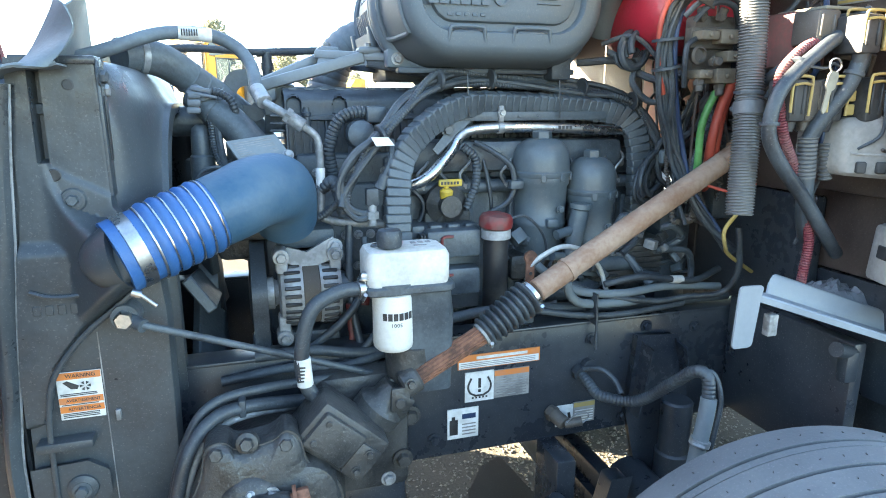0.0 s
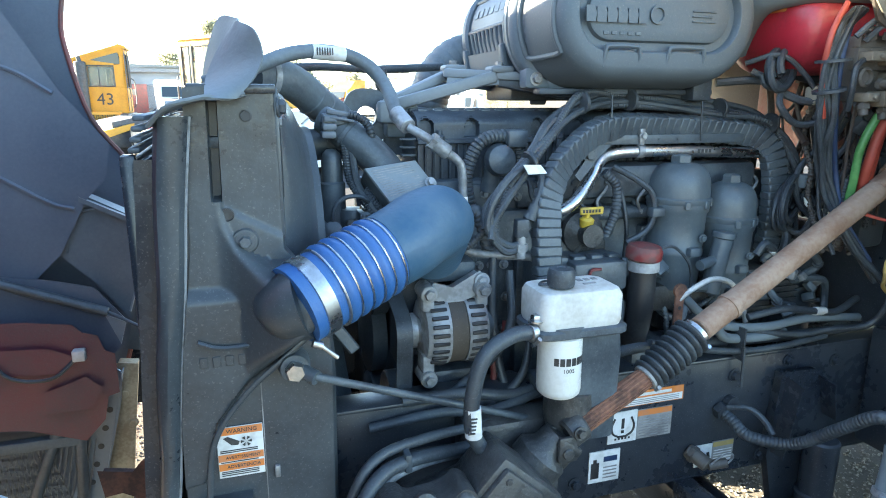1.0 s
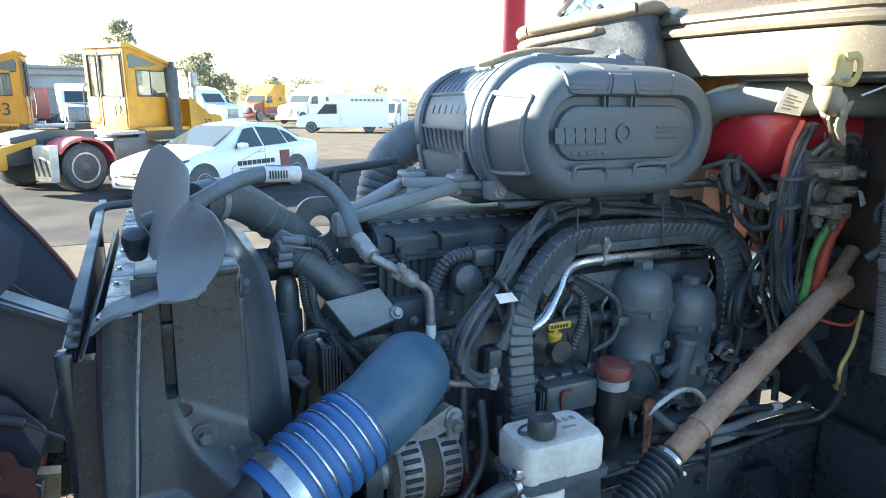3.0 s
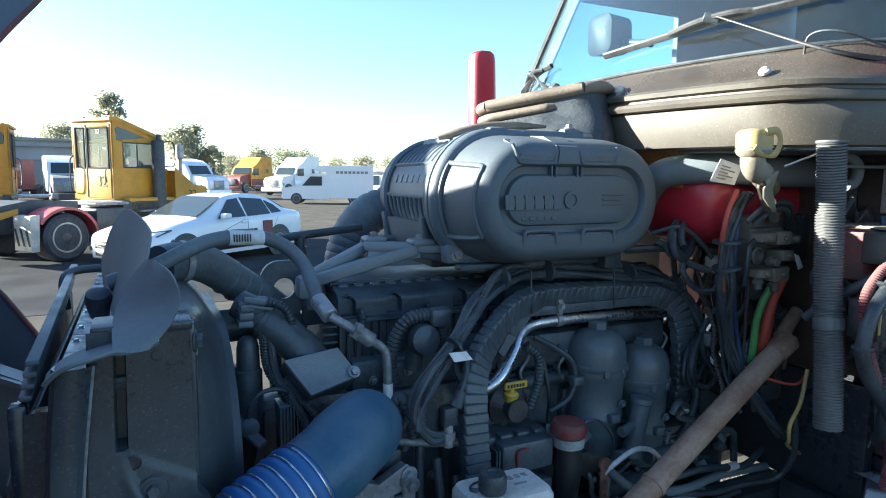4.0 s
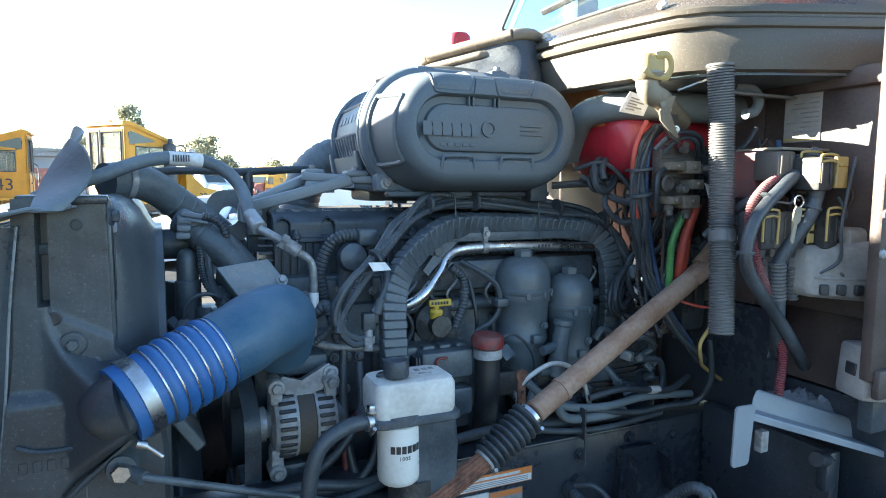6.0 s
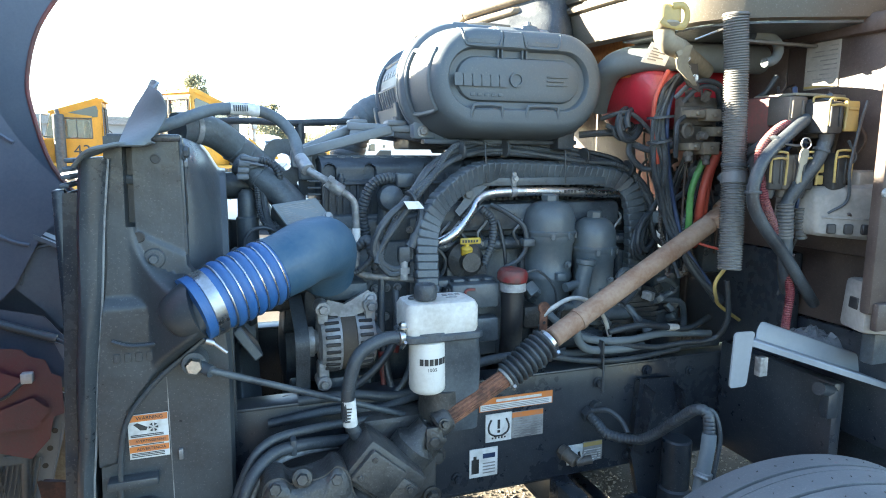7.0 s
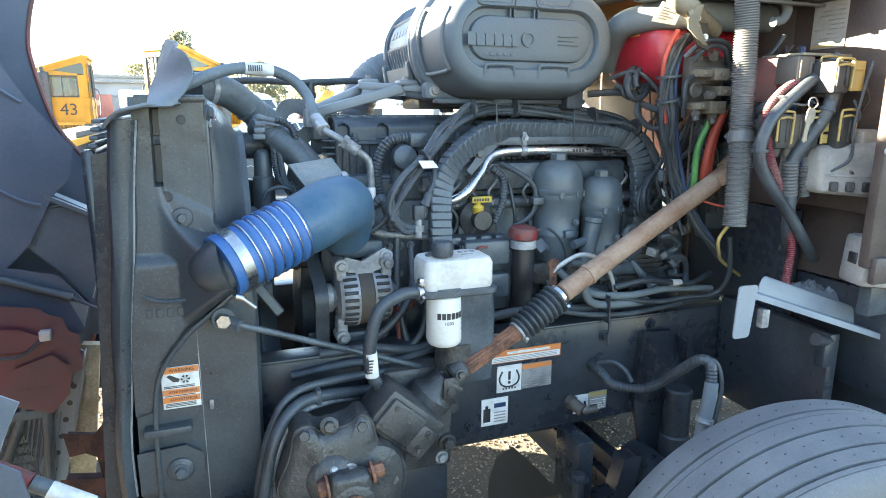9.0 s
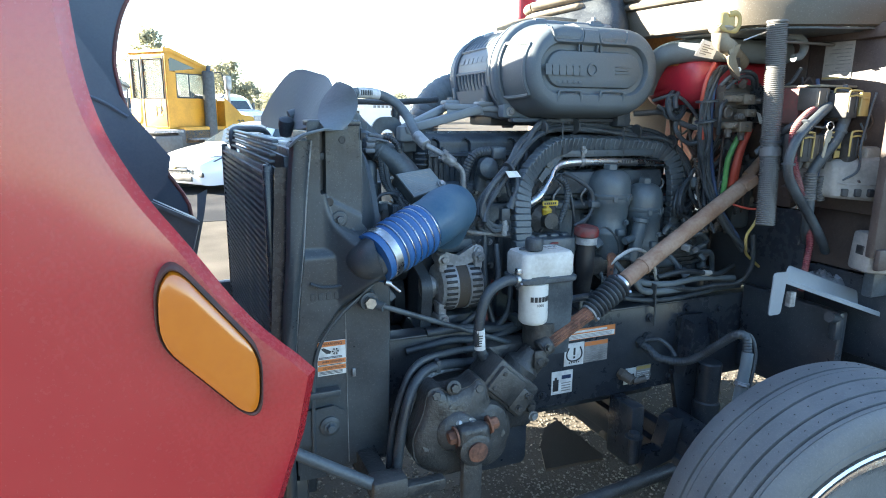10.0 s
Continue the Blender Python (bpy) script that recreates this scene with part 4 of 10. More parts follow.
    part("foot", merge(box((0.842, 1.69, 1.70), (0.905, 1.77, 1.775), 0.010), box((0.40, 1.9, 1.70), (0.9, 2.1, 1.745), 0.01)), DARKCOVER, a)
    # rubber inlet duct that rises to the cowl, in rounded folds
    def hoop(half, deep, drop, along=0.0, back=0.0, rr=0.07, rise=0.027):
        u, v, pts = V((0.605, -0.796, 0)), V((0.796, 0.605, 0)), []
        for p, q in rrect(half, deep, min(rr, deep * 0.98), 5):
            pts.append(tuple(V((0.7475, 1.931, 2.196 - drop + rise * (p + along) / 0.196)) + u * (p + along) + v * (q + deep + back)))
        return pts
    d = part("inlet_duct", loft([hoop(0.19, 0.075, 0.16, 0.05, -0.045, rise=0.0), hoop(0.19, 0.078, 0.115, 0.045, -0.045, rise=0.01), hoop(0.188, 0.08, 0.080, 0.028, -0.02), hoop(0.186, 0.09, 0.050, 0.022, 0.0), hoop(0.192, 0.095, 0.028, 0.006), hoop(0.196, 0.095, 0.008), hoop(0.16, 0.06, 0.0, 0.0, 0.03)]), RUBBER, a, "dusty folded rubber inlet duct")
    # dusty folds; the warmth of the sun is put into their tan
    for half, deep, drop, along, r in ((0.196, 0.095, 0.0, 0.0, 0.018), (0.145, 0.085, 0.037, -0.050, 0.013)):
        ring = hoop(half, deep, drop, along)
        part("fold", sweep(ring + ring[:2], r, 10, 3), TANDUST, d, "dusty fold, sunlit warmth put into its tan")
    part("fold", sweep([(0.44, 1.95, 2.066), (0.50, 1.93, 2.082), (0.57, 1.91, 2.098), (0.66, 1.88, 2.104), (0.74, 1.85, 2.104)], 0.015, 10, 6, lambda q, tt: 0.015 * min(1.0, 0.45 + 3 * q / tt, 0.3 + 2.2 * (1 - q / tt))), TANDUST, d, "dusty fold, sunlit warmth put into its tan")
    part("collar", merge(box((0.47, 1.85, 2.03), (0.86, 2.14, 2.072), 0.018), box((0.55, 1.80, 2.05), (0.80, 1.86, 2.082), 0.010)), AIRBOX, a)
    part("lid_bracket", merge(box((0.79, 1.77, 2.05), (0.845, 1.80, 2.085), 0.006), rod((0.80, 1.765, 2.072), (0.835, 1.765, 2.072), 0.012, seg=12)), DULL, a)
    return a


air_cleaner()


def cleaner_bracket():
    b = thing("air_cleaner_bracket", (0.3, 1.9, 1.65), "dull cast aluminium bracket carrying the air cleaner", "bracket")
    for p, q, ww, hh in (((0.040, 1.905, 1.690), (0.235, 1.93, 1.776), 0.040, 0.026), ((0.045, 1.895, 1.684), (0.33, 1.845, 1.764), 0.048, 0.032), ((0.20, 1.90, 1.772), (0.46, 1.82, 1.760), 0.060, 0.024), ((0.22, 1.93, 1.772), (0.33, 2.13, 1.765), 0.045, 0.024)):
        part("arm", bar(p, q, ww, hh, 0.008), CASTALU, b)
    part("web", slab([(0.21, 1.875, 1.768), (0.33, 1.835, 1.770), (0.33, 1.83, 1.745), (0.20, 1.86, 1.735)], 0.014, 0.004), CASTALU, b)
    for p, q in (((0.34, 1.86, 1.752), (0.66, 1.78, 1.690)), ((0.34, 2.12, 1.752), (0.78, 1.84, 1.690)), ((0.46, 1.83, 1.748), (0.56, 2.06, 1.70))):
        part("dark_arm", bar(p, q, 0.050, 0.028, 0.006), DARKCOVER, b)
    for p, q in (((0.205, 1.89, 1.778), (0.265, 1.95, 1.794)), ((0.31, 1.82, 1.772), (0.375, 1.88, 1.790)), ((0.28, 2.10, 1.755), (0.37, 2.16, 1.775))):
        part("pad", box(p, q, 0.008), CASTALU, b)
    for p in ((0.235, 1.92, 1.794), (0.342, 1.85, 1.790)):
        part("bolt", bolt(p, (0, 0, 1), 0.011, 0.012), DULL, b)
    part("foot", merge(box((0.02, 1.88, 1.64), (0.085, 1.935, 1.70), 0.012), box((0.05, 1.93, 1.60), (0.14, 2.0, 1.69), 0.010)), CASTALU, b)
    part("cross_plate", merge(box((0.40, 1.72, 1.716), (0.93, 1.76, 1.732), 0.005), box((0.525, 1.73, 1.684), (0.572, 1.76, 1.72), 0.006), bolt((0.548, 1.745, 1.732), (0, 0, 1), 0.012, 0.012)), DARKCOVER, b)
    return b


cleaner_bracket()


# ---- blue charge air hose ----
def charge_hose():
    h = thing("charge_air_hose", (-0.1, 1.4, 1.3), "dusty blue ribbed silicone charge air hose", "hose")
    p0, p1 = V((-0.258, 1.296, 1.352)), V((-0.075, 1.372, 1.420))
    d = (p1 - p0)
    L = d.length
    def f(s, total):
        u = (s - 0.065) / 0.0255
        if s < 0.065 or s > 0.065 + 0.0255 * 5:
            return 0.074
        k = u % 1.0
        return 0.0745 + 0.0058 * math.sin(math.pi * k)
    part("bellows", sweep([p0, p0.lerp(p1, 0.5), p1], 0.074, 28, 40, f), BLUE, h)
    part("elbow", sweep([p1 - d * 0.04, p1 + d * 0.22, (0.0, 1.415, 1.448), (0.050, 1.465, 1.452), (0.070, 1.53, 1.425), (0.075, 1.60, 1.36)], 0.076, 28, 8, lambda s, t: 0.0755 + 0.003 * math.sin(min(1, s / 0.12) * 1.57)), BLUEDUST, h)
    for i in range(6):
        c = p0 + d.normalized() * (0.065 + 0.0255 * i)
        part("wire_ring", lathe([(0.0745, -0.0026), (0.0782, -0.0016), (0.0788, 0), (0.0782, 0.0016), (0.0745, 0.0026)], c, d, 36), STEEL, h, "thin steel ring")
    c = p0 + d.normalized() * 0.020
    part("clamp", merge(lathe([(0.0745, 0), (0.077, 0.001), (0.077, 0.026), (0.0745, 0.027)], c, d, 32), rod(c + V((0.02, -0.035, -0.072)), c + V((0.05, -0.04, -0.098)), 0.004), rod(c + V((0.008, -0.035, -0.068)), c + V((0.024, -0.035, -0.075)), 0.008)), STEEL, h, "bright steel T-bolt clamp")
    return h


charge_hose()


# ---- steering shaft ----
def steering_shaft():
    s = thing("steering_shaft", (0.79, 1.38, 1.23), "rusty steering shaft with rubber bellows", "steering shaft")
    top, mid, low, bot = V((1.245, 1.443, 1.474)), V((0.642, 1.361, 1.174)), V((0.512, 1.345, 1.093)), V((0.322, 1.326, 1.003))
    d = (mid - top).normalized()
    part("tube", merge(rod(mid - d * 0.02, top, 0.029, seg=24, edge=0.003), lathe([(0.032, 0), (0.032, 0.012)], mid.lerp(top, 0.17), top - mid, 24)), RUST, s, "rust-brown steel tube")
    e = (low - mid)
    n = 9
    def f(q, total):
        return 0.036 + 0.012 * abs(math.sin(math.pi * q / total * n)) - 0.008 * q / total
    part("bellows", sweep([mid, mid.lerp(low, 0.5), low], 0.04, 24, 45, f), RUBBER, s, "black ribbed rubber bellows")
    part("clamp", band(mid - e.normalized() * 0.01, low, 0.036, 0.018), STEEL, s)
    part("clamp", band(low - e.normalized() * 0.006, low + e, 0.029, 0.012), ALU, s)
    x, y, z = basis(bot - low)
    yoke = part("yoke", merge(rod(bot.lerp(low, 0.12), bot.lerp(low, -0.10), 0.034, seg=20, edge=0.006), box((0.272, 1.292, 0.945), (0.318, 1.304, 1.005), 0.006), box((0.272, 1.346, 0.945), (0.318, 1.358, 1.005), 0.006), rod((0.292, 1.285, 0.968), (0.292, 1.365, 0.968), 0.013, seg=14, edge=0.002)), GREASY, s, "greasy universal joint yoke")
    part("pinch_bolt", bolt((0.318, 1.29, 1.012), (0, -1, 0.2), 0.010, 0.012), GREASY, yoke)
    sp = part("splined_shaft", rod(low, bot, 0.022, seg=20), RUST2, s, "orange rusted splined shaft")
    for i in range(16):
        a = i * math.pi / 8
        o = (x * math.cos(a) + y * math.sin(a)) * 0.022
        part("spline_tooth", rod(low + o, bot + o, 0.003, seg=5), RUST2, sp)
    part("universal_joint", merge(box((-0.028, -0.045, -0.012), (0.028, 0.045, 0.012), 0.006, 2, Matrix.Translation((0.30, 1.335, 0.975)) @ pose(0, 0, 0, 0, 35, 0)), rod((0.255, 1.345, 0.965), (0.345, 1.335, 0.985), 0.014), lathe([(0.034, 0), (0.036, 0.03), (0.028, 0.05)], (0.30, 1.34, 0.95), (-0.4, 0.35, -0.7), 18)), GREASY, s)
    part("upper_joint", merge(rod(top - d * 0.01, top + V((0.07, 0.02, 0.045)), 0.022, edge=0.003), box((-0.035, -0.03, -0.02), (0.035, 0.03, 0.02), 0.008, 2, Matrix.Translation(top + V((0.03, 0.0, 0.02))) @ pose(0, 0, 0, 0, -30, 0)), rod(top + V((0.05, 0.02, 0.04)), top + V((0.14, 0.04, 0.10)), 0.02)), RUST, s)
    return s


steering_shaft()


# ---- coolant tank with its filter ----
def coolant_tank():
    t = thing("coolant_filter_tank", (0.33, 1.36, 1.05), "white plastic tank on a black bracket with a white spin-on filter", "tank")
    part("tank", merge(loft([[(0.325 + p, 1.372 + q, z) for p, q in rrect(0.096 - g, 0.062 - g, 0.022, 5)] for z, g in ((1.236, 0.004), (1.25, 0.0), (1.305, 0.0), (1.318, 0.006), (1.322, 0.016))])), WHITE, t, "stained white plastic tank")
    part("rim", loft([[(0.327 + p, 1.372 + q, z) for p, q in rrect(0.105 - g, 0.070 - g, 0.024, 5)] for z, g in ((1.222, 0.004), (1.226, 0.0), (1.238, 0.0), (1.241, 0.004))]), BLACK, t)
    cap = part("cap", lathe([(0.014, -0.01), (0.016, 0.004), (0.027, 0.006), (0.029, 0.012), (0.029, 0.036), (0.025, 0.044), (0.012, 0.046), (0.010, 0.043), (0.004, 0.043)], (0.287, 1.35, 1.320), (0, 0, 1), 24), RUBBER, t, "black knurled cap")
    part("cap_strap", sweep([(0.262, 1.36, 1.328), (0.250, 1.372, 1.326), (0.262, 1.392, 1.324), (0.29, 1.40, 1.324)], 0.004, 6, flat=0.5), RUBBER, cap)
    part("top_marks", merge(*[box((0.345 + 0.018 * i, 1.38, 1.3215), (0.356 + 0.018 * i, 1.395, 1.3235)) for i in range(3)], box((0.345, 1.355, 1.3215), (0.375, 1.362, 1.3235))), GREYINK, t)
    part("body", merge(loft([[(cx + p, 1.378 + q, z) for p, q in rrect(w, d, 0.02, 4)] for z, cx, w, d in ((1.222, 0.335, 0.092, 0.058), (1.16, 0.365, 0.070, 0.055), (1.05, 0.375, 0.058, 0.052), (0.97, 0.385, 0.045, 0.05))]), lathe([(0.052, 0), (0.052, -0.02), (0.030, -0.022)], (0.293, 1.352, 1.245), (0, 0, 1), 24), box((0.34, 1.40, 0.95), (0.43, 1.52, 1.20), 0.01)), BLACK, t)
    can = part("filter_can", lathe([(0.040, 0.004), (0.047, 0.0), (0.048, -0.006), (0.048, -0.118), (0.046, -0.128), (0.040, -0.134), (0.02, -0.136)], (0.293, 1.352, 1.218), (0, 0, 1), 36), CANW, t, "white spin-on filter can")
    # print that follows the can
    for i in range(6):
        a = radians(-125 + 15 * i)
        x, y = 0.293 + 0.0485 * math.cos(a), 1.352 + 0.0485 * math.sin(a)
        part("print_bar", box((-0.005, -0.0004, -0.0085), (0.005, 0.0004, 0.0085), 0, 2, Matrix.Translation((x, y, 1.172)) @ pose(0, 0, 0, 0, 0, -125 + 15 * i + 90)), INK, can)
    for i, s in enumerate("1005"):
        a = -105 + 8.2 * i
        x, y = 0.293 + 0.0484 * math.cos(radians(a)), 1.352 + 0.0484 * math.sin(radians(a))
        text("lettering", s, 0.0125, Matrix.Translation((x, y, 1.152)) @ pose(0, 0, 0, 90, 0, a + 90), INK, can)
    part("base_cup", lathe([(0.035, 0), (0.056, -0.01), (0.058, -0.07), (0.05, -0.11)], (0.335, 1.375, 1.09), (0, 0, 1), 20), GREASY, t)
    part("hose_clamp", band((0.222, 1.335, 1.237), (0.206, 1.33, 1.237), 0.018, 0.016), STEEL, t)
    part("nipple", rod((0.25, 1.345, 1.238), (0.205, 1.33, 1.237), 0.012), ALU, t)
    part("fitting", merge(bolt((0.226, 1.335, 1.26), (0, 0, 1), 0.012, 0.014), rod((0.226, 1.335, 1.235), (0.226, 1.335, 1.268), 0.006)), STEEL, t)


coolant_tank()


def hose(name, pts, r, material, label, category="hose", rib=None, seg=10):
    bm = ribbed(pts, r, rib, r * 0.13, seg) if rib else sweep(pts, r, seg)
    return solid(name, bm, material, label, category)


def steering_hose():
    h = thing("steering_fluid_hose", (0.1, 1.31, 0.96), "black rubber hydraulic hose with white printed sleeve", "hose")
    pts = [(0.222, 1.335, 1.237), (0.165, 1.322, 1.238), (0.105, 1.312, 1.205), (0.080, 1.31, 1.12), (0.083, 1.31, 1.04), (0.118, 1.31, 0.985), (0.152, 1.31, 0.962), (0.17, 1.32, 0.93)]
    part("rubber", sweep(pts, 0.0165, 14), RUBBER, h)
    s = part("sleeve", rod((0.0795, 1.31, 1.10), (0.0835, 1.31, 1.035), 0.0178, seg=16), PAPER, h, "white printed sleeve")
    part("print_line", merge(*[box((0.066 + 0.001 * i, 1.2905, 1.05 + 0.008 * i), (0.080 + 0.001 * i, 1.2935, 1.053 + 0.008 * i)) for i in range(5)]), INK, s)
    part("clamp", band((0.14, 1.31, 0.968), (0.165, 1.318, 0.94), 0.0185, 0.014), STEEL, h)


steering_hose()


def strut_rod():
    s = thing("radiator_stay", (0.0, 1.35, 1.1), "thin grey steel radiator stay rod with a large bolt", "rod")
    part("rod", rod((-0.235, 1.308, 1.212), (0.335, 1.440, 0.955), 0.0080, seg=12), IRON, s)
    part("boss", merge(lathe([(0.026, 0), (0.03, 0.02), (0.03, 0.05)], (-0.262, 1.325, 1.222), (0, 1, 0), 20), rod((-0.262, 1.34, 1.22), (-0.225, 1.306, 1.207), 0.014)), IRON, s)
    part("bolt", bolt((-0.262, 1.325, 1.220), (0, -1, 0), 0.019, 0.018, False), STEEL, s, "bright hexagonal bolt head")


strut_rod()


# ---- steering gear ----
def steering_gear():
    g = thing("steering_gear", (0.1, 1.33, 0.75), "greasy cast iron steering gear with hydraulic lines", "steering gear")
    part("housing", merge(loft([[(0.02 + p, y, 0.80 + q) for p, q in rrect(w, h, min(w, h) * 0.7, 6)] for y, w, h in ((1.19, 0.075, 0.075), (1.205, 0.11, 0.10), (1.26, 0.135, 0.115), (1.36, 0.14, 0.125), (1.47, 0.12, 0.13))]), rod((-0.15, 1.33, 0.83), (0.10, 1.33, 0.90), 0.062, seg=20, edge=0.01)), GREASY, g)
    tilt = Matrix.Translation((0.150, 1.27, 0.925)) @ pose(0, 0, 0, 0, 42, 0)
    part("valve_block", merge(box((-0.092, -0.045, -0.058), (0.092, 0.08, 0.058), 0.012, 2, tilt), box((-0.080, -0.060, -0.044), (0.030, -0.040, 0.044), 0.008, 2, tilt), box((0.030, -0.054, -0.050), (0.086, -0.040, 0.030), 0.006, 2, tilt)), GREASY, g)
    for q in ((-0.062, 0.026), (-0.062, -0.026), (0.060, -0.030), (0.060, 0.016)):
        part("cap_screw", bolt(tilt @ V((q[0], -0.056, q[1])), tilt.to_3x3() @ V((0, -1, 0)), 0.008, 0.007), GREASY, g)
    lobe = rounded([(-0.165, 0.745), (-0.176, 0.83), (-0.140, 0.90), (-0.128, 0.975), (-0.085, 0.980), (-0.070, 0.955), (0.010, 0.965), (0.032, 0.990), (0.064, 0.965), (0.072, 0.90), (0.140, 0.85), (0.150, 0.78), (0.08, 0.70), (-0.08, 0.69)], 0.030, 4)
    part("sector_cover", merge(prism(lobe, "y", 1.215, 1.29), loft([[(-0.045 + (x + 0.045) * k, y, 0.84 + (z - 0.84) * k) for x, z in lobe] for y, k in ((1.24, 0.98), (1.215, 0.97), (1.205, 0.92), (1.198, 0.80), (1.192, 0.62), (1.186, 0.35))])), GREASY, g, "dusty cast side cover")
    part("cover_dome", lathe([(0.066, -0.01), (0.064, 0.006), (0.052, 0.020), (0.030, 0.027), (0.010, 0.029)], (-0.050, 1.196, 0.845), (-0.15, -1, 0.12), 32), GREASY, g)
    for x, z in ((-0.104, 0.955), (-0.045, 0.968), (0.032, 0.955), (-0.135, 0.80), (0.108, 0.80)):
        part("cover_bolt", merge(lathe([(0.024, -0.012), (0.022, 0.004), (0.017, 0.006)], (x, 1.215, z), (-0.1, -1, 0.25), 20), bolt((x, 1.211, z + 0.001), (-0.1, -1, 0.25), 0.014, 0.016, False)), GREASY, g)
    part("plug", lathe([(0.024, 0), (0.024, 0.006), (0.016, 0.008), (0.014, 0.004)], (0.115, 1.232, 0.822), (0, -1, 0.1), 20), GREASY, g)
    part("neck_boss", lathe([(0.030, 0), (0.028, 0.03), (0.020, 0.04)], (-0.03, 1.24, 0.915), (0, -0.8, 0.6), 18), GREASY, g)
    part("grease_nipple", merge(lathe([(0.010, 0), (0.010, 0.006), (0.005, 0.008), (0.005, 0.016)], (-0.045, 1.178, 0.875), (-0.1, -1, 0.5), 10)), DULL, g)
    part("bolt", merge(bolt((-0.005, 1.175, 0.865), (0, -1, 0.2), 0.013, 0.014)), DULL, g)
    part("bolt", merge(bolt((0.255, 1.262, 0.80), (0, -1, 0), 0.012, 0.012)), DULL, g)
    part("input_cover", lathe([(0.06, 0), (0.06, 0.03), (0.04, 0.05), (0.035, 0.09)], (0.24, 1.35, 0.92), (0.6, -0.1, 0.75), 20), GREASY, g)
    part("pitman_clamp", merge(box((-0.062, 1.13, 0.810), (0.040, 1.18, 0.878), 0.02, 3), lathe([(0.050, 0), (0.050, 0.04), (0.040, 0.046)], (-0.008, 1.172, 0.805), (0, -1, 0), 24), box((-0.045, 1.14, 0.56), (0.02, 1.17, 0.79), 0.012)), GREASY, g)
    part("clamp_bolt", merge(bolt((-0.062, 1.155, 0.848), (-1, 0, -0.1), 0.020, 0.024), rod((-0.075, 1.155, 0.848), (-0.03, 1.155, 0.85), 0.012)), RUST2, g, "rusty clamp bolt")
    part("clamp_bolt", merge(bolt((0.040, 1.155, 0.864), (1, 0, 0.15), 0.018, 0.03), rod((0.03, 1.155, 0.862), (0.07, 1.155, 0.868), 0.012)), RUST2, g, "rusty clamp bolt")
    part("shaft_end", lathe([(0.028, 0), (0.03, 0.008), (0.015, 0.012)], (-0.008, 1.125, 0.805), (0, -1, 0), 18), RUST2, g)
    part("mount", box((0.10, 1.40, 0.68), (0.34, 1.50, 1.00), 0.02), GREASY, g)
    part("lower_mount", box((0.14, 1.42, 0.52), (0.34, 1.50, 0.70), 0.03), RAIL, g)
    part("bolt", bolt((0.36, 1.478, 0.83), (0, -1, 0), 0.02, 0.02), GREASY, g)
    part("bolt", bolt((0.32, 1.395, 0.76), (0, -1, 0), 0.018, 0.018), GREASY, g)
    lines = ([(-0.215, 1.25, 0.66), (-0.200, 1.25, 0.80), (-0.168, 1.265, 0.925), (-0.118, 1.295, 0.985), (-0.045, 1.33, 0.992), (0.10, 1.40, 0.955), (0.30, 1.46, 0.925)],
             [(-0.20, 1.27, 0.64), (-0.185, 1.275, 0.80), (-0.150, 1.285, 0.91), (-0.10, 1.31, 0.962), (-0.02, 1.35, 0.965), (0.12, 1.42, 0.93), (0.30, 1.47, 0.90)],
             [(-0.225, 1.29, 0.64), (-0.205, 1.30, 0.82), (-0.165, 1.31, 0.95), (-0.11, 1.33, 1.01), (0.0, 1.37, 1.012), (0.16, 1.43, 0.99), (0.34, 1.48, 0.985)])
    for i, p in enumerate(lines):
        part("hydraulic_line", sweep(p, (0.015, 0.009, 0.011)[i], 10), (RUBBER, DULL, RUBBER)[i], g)
    part("line_clip", box((-0.06, 1.31, 0.975), (-0.045, 1.37, 1.015), 0.004), RUBBER, g)


steering_gear()


